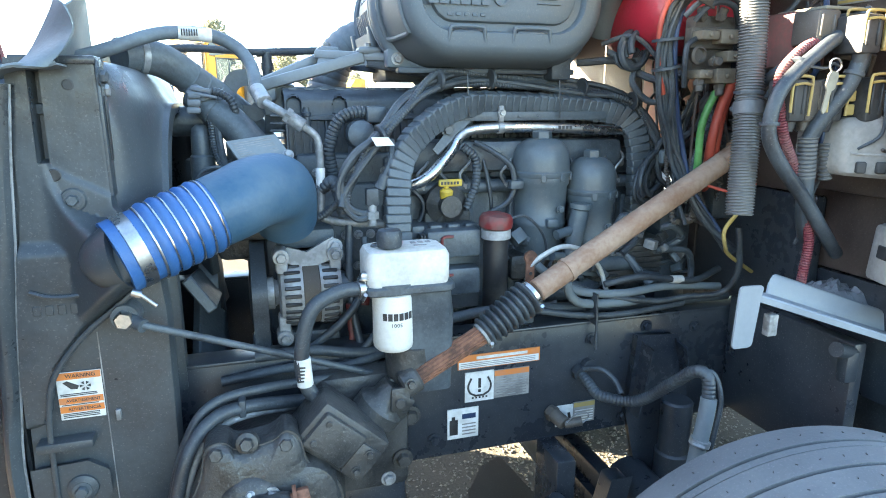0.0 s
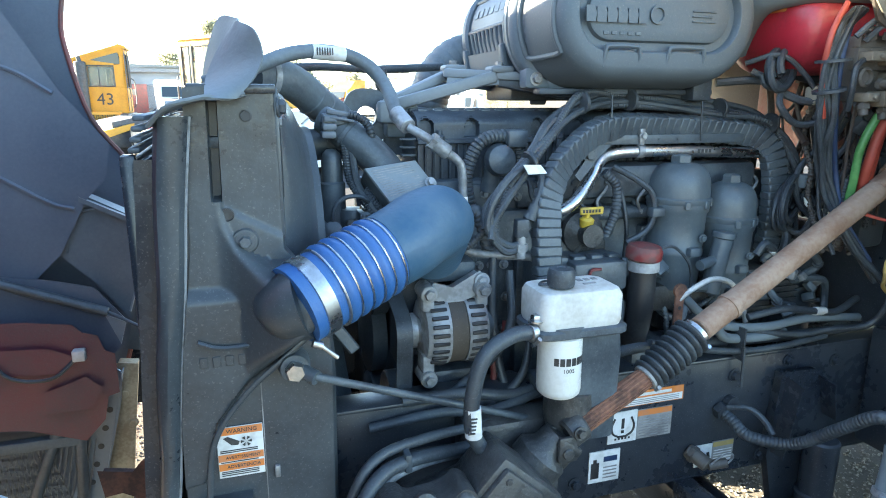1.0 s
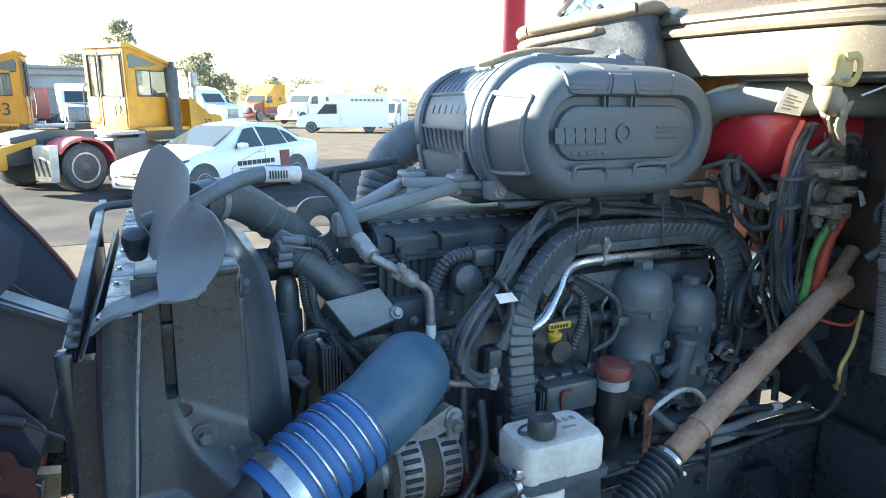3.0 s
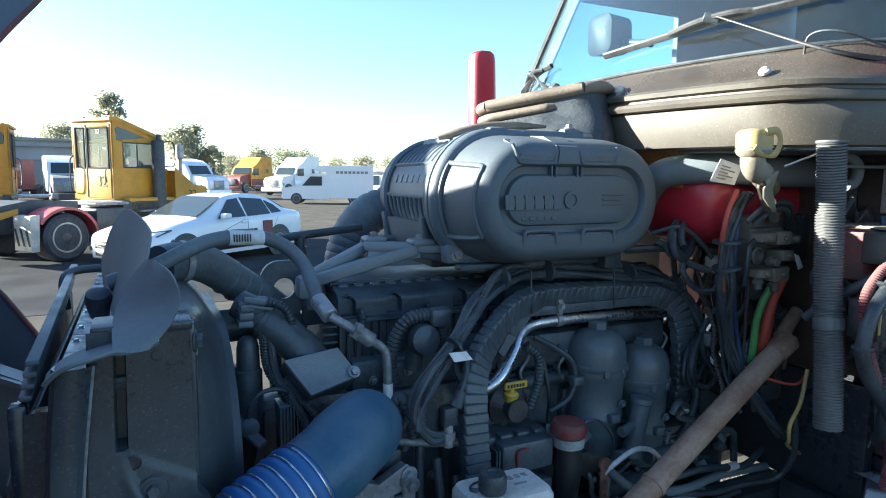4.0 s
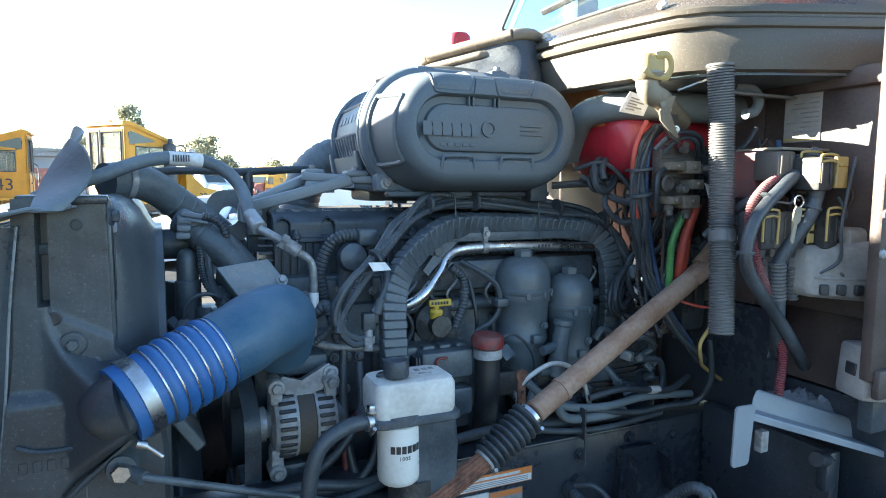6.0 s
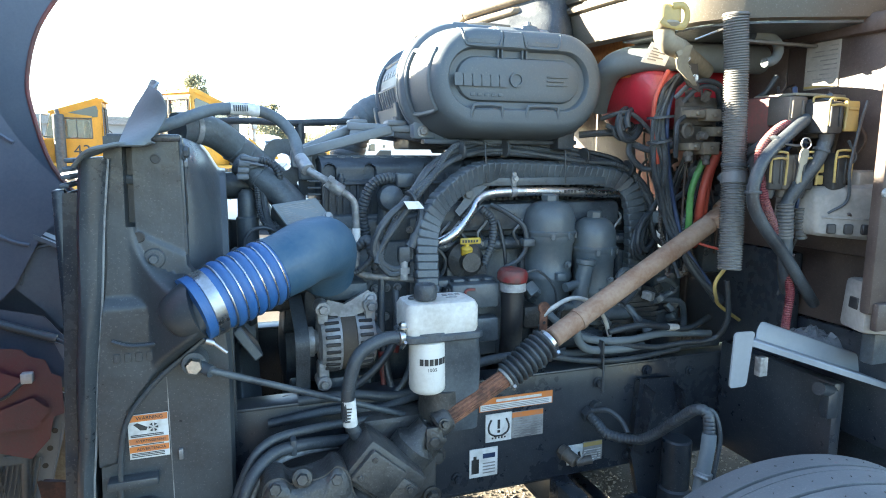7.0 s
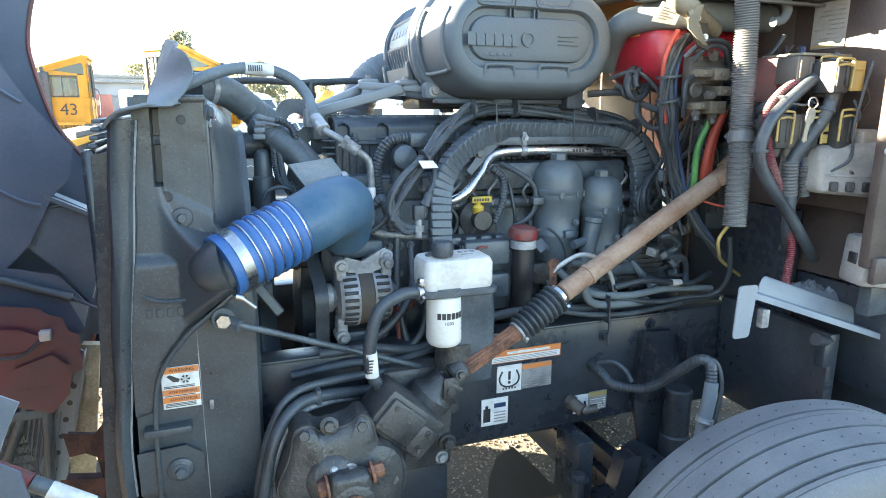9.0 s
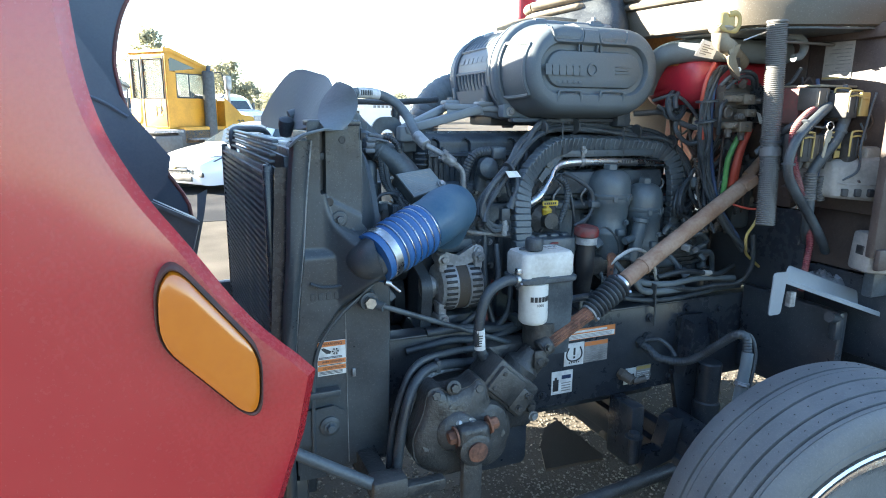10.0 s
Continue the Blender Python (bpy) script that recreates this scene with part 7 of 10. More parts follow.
def grey_elbow():
    g = thing("heater_hose", (1.2, 1.6, 1.98), "dusty grey bent heater hose with a paper tag", "hose")
    part("hose", sweep([(1.06, 1.80, 1.85), (1.035, 1.74, 1.925), (1.035, 1.68, 1.970), (1.075, 1.60, 1.985), (1.14, 1.525, 1.985), (1.28, 1.48, 1.98), (1.48, 1.46, 1.98)], 0.043, 20), DUSTY, g)
    t = part("tag", slab([(1.012, 1.462, 2.010), (1.076, 1.450, 1.992), (1.050, 1.448, 1.943), (0.976, 1.462, 1.953)], 0.0015), PAPER, g, "white paper tag")
    for k in range(5):
        f = 0.12 + 0.16 * k
        p0, p1 = V((0.984 + 0.03 * f, 1.4588, 1.958 + 0.048 * f)), V((1.045 + 0.022 * f, 1.4475, 1.948 + 0.042 * f))
        part("print_bar", bar(p0.lerp(p1, 0.12), p0.lerp(p1, 0.55 + 0.3 * (k % 2)), 0.002, 0.003, 0.0), GREYINK, t)
    part("second_pipe", sweep([(1.10, 1.80, 1.84), (1.14, 1.70, 1.80), (1.20, 1.66, 1.77), (1.43, 1.66, 1.77)], 0.02, 12), RUBBER, g)


grey_elbow()


def ribbed_riser():
    r = thing("ribbed_hose", (1.1, 1.21, 1.38), "grey ribbed plastic hose hanging open at its foot", "hose")
    part("hose", ribbed([(1.088, 1.226, 2.044), (1.104, 1.228, 1.90), (1.110, 1.222, 1.72), (1.098, 1.200, 1.56), (1.080, 1.176, 1.385)], 0.0315, 0.0066, 0.0036, 22), CONV, r, "light grey ribbed plastic hose")
    part("cuff", rod((1.106, 1.212, 1.640), (1.103, 1.207, 1.612), 0.0335, seg=22), CONV, r)
    part("top_clip", merge(lathe([(0.033, 0), (0.034, 0.003), (0.033, 0.006)], (1.088, 1.226, 2.042), (0, 0, 1), 20), box((1.15, 1.26, 1.988), (1.42, 1.28, 1.996), 0.003)), CONV, r)
    part("tie", lathe([(0.034, 0), (0.034, 0.006)], (1.108, 1.216, 1.66), (0, 0, 1), 20), RUBBER, r)


ribbed_riser()


def air_valve():
    v = thing("air_valve_block", (1.17, 1.43, 1.70), "dusty brake air valve block with fittings", "valve")
    part("block", merge(box((1.13, 1.455, 1.70), (1.26, 1.50, 1.86), 0.010), box((1.11, 1.44, 1.775), (1.24, 1.47, 1.83), 0.006)), DUSTBROWN, v)
    part("mount", box((1.15, 1.49, 1.72), (1.44, 1.52, 1.86), 0.01), SHROUD, v)
    for x0, x1, z0, z1 in ((1.114, 1.170, 1.795, 1.818), (1.175, 1.230, 1.786, 1.822), (1.172, 1.232, 1.688, 1.726), (1.120, 1.160, 1.70, 1.722), (1.20, 1.245, 1.742, 1.77)):
        part("fitting", merge(box((x0, 1.405, z0), (x1, 1.46, z1), 0.004), lathe([(0.006, 0), (0.006, 0.006), (0.003, 0.008)], ((x0 + x1) / 2, 1.405, (z0 + z1) / 2), (0, -1, 0), 12)), TANDUST, v, "dusty tan fitting")
    part("port", lathe([(0.022, 0.0), (0.024, 0.012), (0.018, 0.016), (0.016, 0.006), (0.004, 0.006)], (1.130, 1.44, 1.758), (0, -1, 0), 20), DUSTBROWN, v)
    for p, d in (((1.135, 1.43, 1.70), (0, -0.2, -1)), ((1.20, 1.43, 1.69), (0, -0.2, -1)), ((1.14, 1.44, 1.845), (-0.6, -0.4, 1)), ((1.19, 1.44, 1.845), (0.2, -0.4, 1)), ((1.235, 1.425, 1.80), (0.5, -1, 0)), ((1.17, 1.43, 1.742), (0, -1, 0))):
        part("fitting", merge(rod(p, V(p) + V(d).normalized() * 0.034, 0.011, seg=12, edge=0.002), lathe([(0.015, 0.006), (0.015, 0.018)], p, d, 6)), DUSTBROWN, v)
    for pts in ([(1.10, 1.42, 1.84), (1.12, 1.40, 1.872), (1.16, 1.40, 1.885), (1.21, 1.41, 1.875), (1.25, 1.44, 1.84)], [(1.07, 1.42, 1.85), (1.10, 1.40, 1.885), (1.15, 1.395, 1.90), (1.22, 1.41, 1.89), (1.28, 1.45, 1.85)], [(1.12, 1.43, 1.80), (1.085, 1.42, 1.78), (1.082, 1.42, 1.73), (1.10, 1.44, 1.68)]):
        part("air_hose", sweep(pts, 0.0075, 8), RUBBER, v)
    part("tag", slab([(1.245, 1.405, 1.76), (1.262, 1.405, 1.755), (1.285, 1.405, 1.722), (1.266, 1.405, 1.716)], 0.002), PAPER, v, "small paper tag")


air_valve()


def air_lines():
    a = thing("air_lines", (1.2, 1.45, 1.25), "coloured nylon air lines bundled down the firewall", "air lines")
    lines = [
        ("green_line", GREEN, 0.0105, [(1.222, 1.42, 1.715), (1.200, 1.44, 1.66), (1.180, 1.455, 1.58), (1.190, 1.47, 1.48), (1.23, 1.52, 1.40), (1.32, 1.62, 1.36)]),
        ("red_line", REDLINE, 0.0135, [(1.245, 1.43, 1.70), (1.230, 1.45, 1.62), (1.222, 1.46, 1.54), (1.240, 1.49, 1.45), (1.30, 1.56, 1.38), (1.38, 1.64, 1.34)]),
        ("red_line", REDLINE, 0.0115, [(1.26, 1.44, 1.70), (1.250, 1.46, 1.62), (1.246, 1.47, 1.53), (1.27, 1.50, 1.44), (1.33, 1.57, 1.37), (1.40, 1.64, 1.33)]),
        ("red_line", REDLINE, 0.007, [(1.065, 1.45, 1.93), (1.035, 1.448, 1.88), (1.018, 1.445, 1.83), (1.03, 1.46, 1.76), (1.06, 1.47, 1.66)]),
        ("blue_line", BLUELINE, 0.007, [(1.10, 1.46, 1.90), (1.07, 1.45, 1.80), (1.10, 1.47, 1.66), (1.15, 1.49, 1.52), (1.19, 1.48, 1.40), (1.27, 1.45, 1.28)]),
        ("yellow_line", GOLD, 0.0055, [(1.30, 1.38, 1.44), (1.25, 1.36, 1.36), (1.20, 1.35, 1.31), (1.215, 1.36, 1.26), (1.27, 1.40, 1.22), (1.40, 1.45, 1.15)]),
        ("orange_line", REDLINE, 0.0042, [(1.33, 1.40, 1.42), (1.27, 1.39, 1.40), (1.20, 1.42, 1.415), (1.16, 1.47, 1.44)]),
    ]
    for n, m, r, p in lines:
        part(n, sweep(p, r, 10), m, a)
    rnd = random.Random(11)
    for k in range(8):
        o = V((rnd.uniform(-0.02, 0.02), rnd.uniform(-0.015, 0.015), 0))
        p = [V(q) + o + V((0.012 * rnd.uniform(-1, 1), 0.01 * rnd.uniform(-1, 1), 0)) for q in ((1.12, 1.46, 1.92), (1.07, 1.45, 1.87), (1.045, 1.455, 1.78), (1.07, 1.47, 1.66), (1.12, 1.50, 1.55), (1.16, 1.50, 1.45), (1.22, 1.47, 1.33), (1.32, 1.45, 1.22))]
        part("black_line", sweep(p, rnd.choice((0.006, 0.007, 0.009)), 8), RUBBER, a)
    part("tie", lathe([(0.038, 0), (0.038, 0.007)], (1.055, 1.46, 1.73), (0.2, 0, -1), 14), RUBBER, a)
    part("tie", lathe([(0.04, 0), (0.04, 0.007)], (1.05, 1.455, 1.80), (0.1, 0, -1), 14), RUBBER, a)


air_lines()


def coil(center, r, n, axis, label):
    c = thing("cable_coil", center, label, "cables", "coiled cables")
    x, y, z = basis(axis)
    rnd = random.Random(int(center[0] * 1000))
    for k in range(n):
        rr = r * rnd.uniform(0.75, 1.1)
        off = V((rnd.uniform(-0.012, 0.012), rnd.uniform(-0.015, 0.015), rnd.uniform(-0.015, 0.015)))
        a0 = rnd.uniform(0, 6)
        pts = [V(center) + off + (x * math.cos(a0 + t) * rr + y * math.sin(a0 + t) * rr * 0.7) + z * 0.004 * t for t in [i * 5.2 / 9 for i in range(10)]]
        part("cable", sweep(pts, rnd.choice((0.006, 0.008, 0.010)), 8, 5), RUBBER, c)
    return c


coil((1.065, 1.64, 1.79), 0.055, 6, (0.3, -1, 0.2), "coil of black cables beside the air cleaner")
coil((1.16, 1.64, 1.42), 0.075, 5, (0.4, -1, 0.0), "tangle of black cables behind the steering shaft")


def cross_cables():
    w = thing("firewall_cables", (1.15, 1.6, 1.6), "loose black cables between engine and firewall", "cables")
    rnd = random.Random(21)
    sets = [
        [(0.985, 1.67, 1.80), (1.05, 1.62, 1.82), (1.10, 1.58, 1.77), (1.13, 1.55, 1.70), (1.09, 1.52, 1.66), (1.06, 1.48, 1.68)],
        [(1.0, 1.66, 1.78), (1.06, 1.62, 1.74), (1.05, 1.60, 1.69), (1.10, 1.58, 1.64), (1.16, 1.53, 1.66)],
        [(0.93, 1.71, 1.75), (1.04, 1.66, 1.755), (1.08, 1.62, 1.72), (1.12, 1.57, 1.70), (1.15, 1.50, 1.72)],
        [(1.16, 1.66, 1.56), (1.20, 1.63, 1.47), (1.23, 1.60, 1.40), (1.30, 1.60, 1.33)],
        [(1.12, 1.67, 1.38), (1.16, 1.63, 1.32), (1.10, 1.60, 1.24), (1.04, 1.58, 1.20)],
        [(1.14, 1.66, 1.36), (1.20, 1.62, 1.33), (1.22, 1.58, 1.42), (1.26, 1.55, 1.52)],
        [(1.25, 1.60, 1.62), (1.21, 1.62, 1.56), (1.17, 1.63, 1.50), (1.18, 1.62, 1.42), (1.24, 1.60, 1.36)],
    ]
    for p in sets:
        part("cable", sweep(p, rnd.choice((0.007, 0.009, 0.011)), 8), RUBBER, w)
    part("connector", box((1.115, 1.55, 1.69), (1.16, 1.59, 1.74), 0.008), TAN, w)
    part("connector", box((1.17, 1.60, 1.46), (1.21, 1.64, 1.50), 0.008), DUSTY, w)
    part("strap", slab([(1.16, 1.585, 1.44), (1.20, 1.58, 1.40), (1.205, 1.58, 1.385), (1.165, 1.585, 1.42)], 0.003), PAPER, w, "pale strap")
    part("anchor", box((1.28, 1.50, 1.30), (1.38, 1.59, 1.56), 0.02), SHROUD, w)


cross_cables()


def wall_clutter():
    w = thing("firewall_harness", (1.3, 1.5, 1.6), "dense grimy tangle of wires, hoses and plugs on the firewall", "wiring")
    rnd = random.Random(314)
    tone = (RUBBER, RUBBER, RUBBER, BLACK, BLACK, GRIME, GRIME, DUSTBROWN)
    for k in range(34):
        x0, y0, z0 = rnd.uniform(1.22, 1.36), rnd.uniform(1.50, 1.78), rnd.uniform(1.45, 1.95)
        pts = [V((x0, y0, z0))]
        d = V((rnd.uniform(-0.3, 0.3), rnd.uniform(-0.6, 0.6), rnd.uniform(-1, -0.2))).normalized()
        for _ in range(rnd.randint(4, 7)):
            d = (d + V((rnd.uniform(-0.3, 0.3), rnd.uniform(-0.6, 0.6), rnd.uniform(-0.8, 0.3)))).normalized()
            q = pts[-1] + d * rnd.uniform(0.05, 0.11)
            pts.append(V((min(1.39, max(1.18, q.x)), min(1.82, max(1.49, q.y)), max(1.30, q.z))))
        r = rnd.choice((0.004, 0.005, 0.006, 0.008, 0.010))
        part("ribbed_sleeve" if k % 5 == 0 else "wire", ribbed(pts, r + 0.003, 0.009, 0.002, 8) if k % 5 == 0 else sweep(pts, r, 7, 5), rnd.choice(tone), w)
    for k in range(26):
        p = V((rnd.uniform(1.24, 1.40), rnd.uniform(1.50, 1.80), rnd.uniform(1.30, 1.96)))
        a, b, c = rnd.uniform(0.010, 0.022), rnd.uniform(0.010, 0.022), rnd.uniform(0.012, 0.032)
        m = Matrix.Translation(p) @ pose(0, 0, 0, rnd.uniform(-40, 40), rnd.uniform(-40, 40), rnd.uniform(-40, 40))
        plug = part("plug", box((-a, -b, -c), (a, b, c), 0.004, 2, m), rnd.choice((BLACK, BLACK, GRIME, DUSTBROWN, GRIME)), w)
        part("plug_neck", rod(m @ V((0, 0, c)), m @ V((0, 0, c + 0.025)), min(a, b) * 0.7, seg=10), RUBBER, plug)


wall_clutter()


def side_clutter():
    w = thing("cab_harness", (1.38, 1.1, 1.4), "bundled cab wires and plugs beside the door jamb", "wiring")
    rnd = random.Random(99)
    for k in range(22):
        x0, y0 = rnd.uniform(1.28, 1.40), rnd.uniform(1.05, 1.34)
        pts = [(x0, y0, rnd.uniform(1.62, 1.92))]
        for j in range(5):
            q = pts[-1]
            pts.append((min(1.41, max(1.26, q[0] + rnd.uniform(-0.035, 0.035))), min(1.36, max(1.05, q[1] + rnd.uniform(-0.05, 0.05))), max(1.50 + 0.01 * j, q[2] - rnd.uniform(0.03, 0.08))))
        part("wire", sweep(pts, rnd.choice((0.004, 0.005, 0.007)), 7, 5), rnd.choice((RUBBER, RUBBER, BLACK, GRIME, GRIME, DUSTBROWN, BLUELINE)), w)
    for k in range(12):
        m = Matrix.Translation((rnd.uniform(1.30, 1.40), rnd.uniform(1.16, 1.36), rnd.uniform(1.45, 1.92))) @ pose(0, 0, 0, rnd.uniform(-30, 30), rnd.uniform(-30, 30), rnd.uniform(-30, 30))
        part("plug", box((-0.016, -0.018, -0.022), (0.016, 0.018, 0.022), 0.004, 2, m), rnd.choice((BLACK, DUSTBROWN, GRIME, GRIME, BLACK)), w)


side_clutter()


# ---- electrical side of the firewall ----
def power_cables():
    p = thing("power_cables", (1.25, 1.12, 1.2), "thick black and red ribbed power cables with ties", "cables")
    part("red_conduit", ribbed([(1.27, 1.16, 1.79), (1.215, 1.145, 1.775), (1.163, 1.14, 1.752), (1.122, 1.14, 1.712), (1.112, 1.138, 1.67), (1.126, 1.134, 1.61), (1.142, 1.132, 1.56), (1.180, 1.132, 1.495), (1.222, 1.13, 1.40), (1.248, 1.13, 1.324), (1.243, 1.13, 1.243), (1.25, 1.14, 1.15)], 0.0115, 0.0062, 0.0026, 12), CONDRED, p, "red ribbed conduit")
    part("black_cable", sweep([(1.30, 1.14, 1.80), (1.235, 1.122, 1.775), (1.180, 1.115, 1.742), (1.130, 1.112, 1.705), (1.092, 1.11, 1.665), (1.074, 1.11, 1.61), (1.080, 1.11, 1.56), (1.125, 1.11, 1.499), (1.20, 1.11, 1.423), (1.268, 1.11, 1.344), (1.36, 1.15, 1.28)], 0.0155, 14), RUBBER, p)
    part("black_cable", sweep([(1.13, 1.285, 1.62), (1.145, 1.235, 1.675), (1.165, 1.17, 1.725), (1.21, 1.138, 1.765), (1.27, 1.13, 1.79)], 0.012, 10), RUBBER, p)
    part("black_cable", sweep([(1.272, 1.082, 1.80), (1.270, 1.082, 1.74), (1.250, 1.09, 1.67), (1.212, 1.11, 1.60), (1.196, 1.12, 1.56)], 0.017, 12), RUBBER, p)
    for q, r in (([(1.194, 1.12, 1.566), (1.197, 1.12, 1.52), (1.202, 1.12, 1.474)], 0.021), ([(1.262, 1.135, 1.55), (1.268, 1.135, 1.51), (1.276, 1.135, 1.466)], 0.015)):
        part("ribbed_sleeve", ribbed(q, r, 0.009, 0.003, 14), CONV, p)
    part("black_cable", sweep([(1.203, 1.12, 1.478), (1.212, 1.125, 1.43), (1.235, 1.14, 1.37), (1.28, 1.17, 1.32)], 0.018, 12), BLACK, p)
    for q, ax in (((1.262, 1.128, 1.787), (-0.75, -0.1, -0.4)), ((1.150, 1.122, 1.722), (-0.7, 0, -0.6)), ((1.262, 1.086, 1.705), (-0.3, 0.1, -1)), ((1.075, 1.112, 1.60), (0, 0, -1))):
        part("tie", lathe([(0.021, 0), (0.0215, 0.004), (0.021, 0.008)], q, ax, 14), RUBBER, p)
    part("tie_tail", sweep([(1.15, 1.10, 1.716), (1.185, 1.09, 1.712), (1.205, 1.092, 1.722), (1.225, 1.096, 1.718)], 0.003, 6), RUBBER, p)
    t = part("key", merge(prism([(1.226, 1.706), (1.231, 1.716), (1.249, 1.716), (1.253, 1.706), (1.252, 1.684), (1.244, 1.676), (1.243, 1.634), (1.238, 1.628), (1.232, 1.634), (1.232, 1.676), (1.226, 1.684)], "y", 1.060, 1.0635)), TAN, p, "pale metal key")
    t.matrix_basis = Matrix.Translation((-0.062, 0, -0.012)) @ Matrix.Translation((1.24, 0, 1.71)) @ pose(0, 0, 0, 0, 10, 0) @ Matrix.Translation((-1.24, 0, -1.71))
    part("key_ring", sweep([(1.240, 1.062, 1.712), (1.225, 1.062, 1.722), (1.226, 1.062, 1.738), (1.244, 1.063, 1.742), (1.256, 1.063, 1.728), (1.240, 1.062, 1.712)], 0.0018, 6), STEEL, t)
    for a, b in ((0.0, 0.01), (0.03, -0.02), (0.06, 0.0)):
        part("thin_wire", sweep([(1.30 + a, 1.20, 1.58), (1.27 + a + b, 1.19, 1.48), (1.29 + b, 1.18, 1.40), (1.27 + a, 1.19, 1.30)], 0.004, 6), RUBBER, p)


power_cables()


def connector_panel():
    c = thing("connector_panel", (1.45, 1.12, 1.6), "grimy bulkhead connectors with yellow locks and paper labels", "connectors")
    part("panel", box((1.42, 0.99, 1.42), (1.475, 1.36, 2.03), 0.006), GRIME, c)
    part("shelf", box((1.24, 1.16, 1.842), (1.42, 1.30, 1.850), 0.003), TAN, c, "dusty thin shelf")
    part("red_box", box((1.20, 1.20, 1.72), (1.30, 1.30, 1.842), 0.008), DULLRED, c)
    n = part("notice", box((1.4165, 1.188, 1.872), (1.4195, 1.296, 2.014), 0.0008, 1), COVER, c, "grimy paper notice with fine print")
    for i in range(9):
        part("print_line", box((1.4158, 1.196, 1.885 + 0.0125 * i), (1.4168, 1.288 - 0.02 * (i % 3), 1.8885 + 0.0125 * i)), GREYINK, n)
    part("notice_band", box((1.4156, 1.190, 1.876), (1.4167, 1.294, 1.882)), GOLD, n)
    part("vent_hose", sweep([(1.245, 1.32, 2.02), (1.285, 1.31, 2.018), (1.315, 1.305, 2.0), (1.318, 1.302, 1.975), (1.300, 1.30, 1.952), (1.268, 1.30, 1.945)], 0.014, 12), DUSTY, c, "short grey bent hose")
    # plugs: body, collar, cable boot, lock frame
    for x, y, z0, z1, w, lock in ((1.225, 1.155, 1.765, 1.838, 0.030, False), (1.300, 1.150, 1.755, 1.832, 0.034, True), (1.268, 1.082, 1.742, 1.822, 0.026, True), (1.150, 1.135, 1.600, 1.690, 0.022, True), (1.200, 1.140, 1.600, 1.688, 0.024, False), (1.235, 1.120, 1.600, 1.690, 0.024, True), (1.315, 1.090, 1.600, 1.695, 0.024, True)):
        k = part("connector", merge(box((x - w, y - 0.022, z0), (x + w, y + 0.05, z1), 0.006), box((x - w * 0.8, y - 0.026, z0 + 0.016), (x - w * 0.5, y - 0.02, z1 - 0.010), 0.002, 1), box((x + w * 0.3, y - 0.026, z0 + 0.016), (x + w * 0.6, y - 0.02, z1 - 0.010), 0.002, 1), rod((x, y, z0 + 0.004), (x - 0.004, y, z0 - 0.022), w * 0.7, w * 0.55, seg=14)), INK if lock else DUSTBROWN, c, "black ribbed plug")
        if lock:
            part("lock", merge(sweep([(x - w - 0.003, y - 0.025, z0 + 0.020), (x - w - 0.004, y - 0.026, z1 - 0.006), (x - w + 0.006, y - 0.027, z1 + 0.005), (x + w - 0.006, y - 0.027, z1 + 0.005), (x + w + 0.004, y - 0.026, z1 - 0.006), (x + w + 0.003, y - 0.025, z0 + 0.012)], 0.0032, 8, 4), sweep([(x - w, y - 0.027, z1 - 0.012), (x, y - 0.029, z1 - 0.009), (x + w, y - 0.027, z1 - 0.012)], 0.003, 6, 4)), GOLD, k, "yellow locking frame")
    part("lock_plate", merge(box((1.300, 1.060, 1.748), (1.346, 1.068, 1.824), 0.003), box((1.306, 1.056, 1.80), (1.340, 1.062, 1.808), 0.002, 1)), GOLD, c, "pale yellow lock plate")
    for z in (1.625, 1.655):
        part("lock_plate", box((1.265, 1.095, z - 0.012), (1.288, 1.10, z + 0.012), 0.003, 1), GOLD, c)


connector_panel()


def door_edge():
    d = thing("door_jamb", (1.3, 0.93, 1.2), "dull red door jamb with stuck paper notices", "door jamb")
    part("jamb", merge(box((1.30, 0.945, 1.30), (1.60, 0.975, 2.14), 0.008), box((1.50, 0.94, 0.95), (1.60, 0.98, 1.35), 0.008)), GRIME, d)
    part("lower_hinge", box((1.31, 0.93, 1.26), (1.56, 0.95, 1.33), 0.006), GRIME, d)
    for z0, z1, dark in ((1.84, 1.97, True), (1.70, 1.80, False)):
        l = part("notice", box((1.315, 0.9425, z0), (1.42, 0.9445, z1)), GREYINK if dark else PAPER, d, "stuck paper notice with fine print")
        for i in range(6):
            part("print_line", box((1.322, 0.9415, z0 + 0.008 + (z1 - z0 - 0.02) * i / 6), (1.412, 0.9428, z0 + 0.012 + (z1 - z0 - 0.02) * i / 6)), PAPER if dark else INK, l)
    for z in (1.60, 1.69, 1.83, 1.99, 2.06):
        part("rivet", lathe([(0.012, 0), (0.010, 0.004), (0.004, 0.006)], (1.308, 0.945, z), (0, -1, 0), 12), DULL, d)


door_edge()


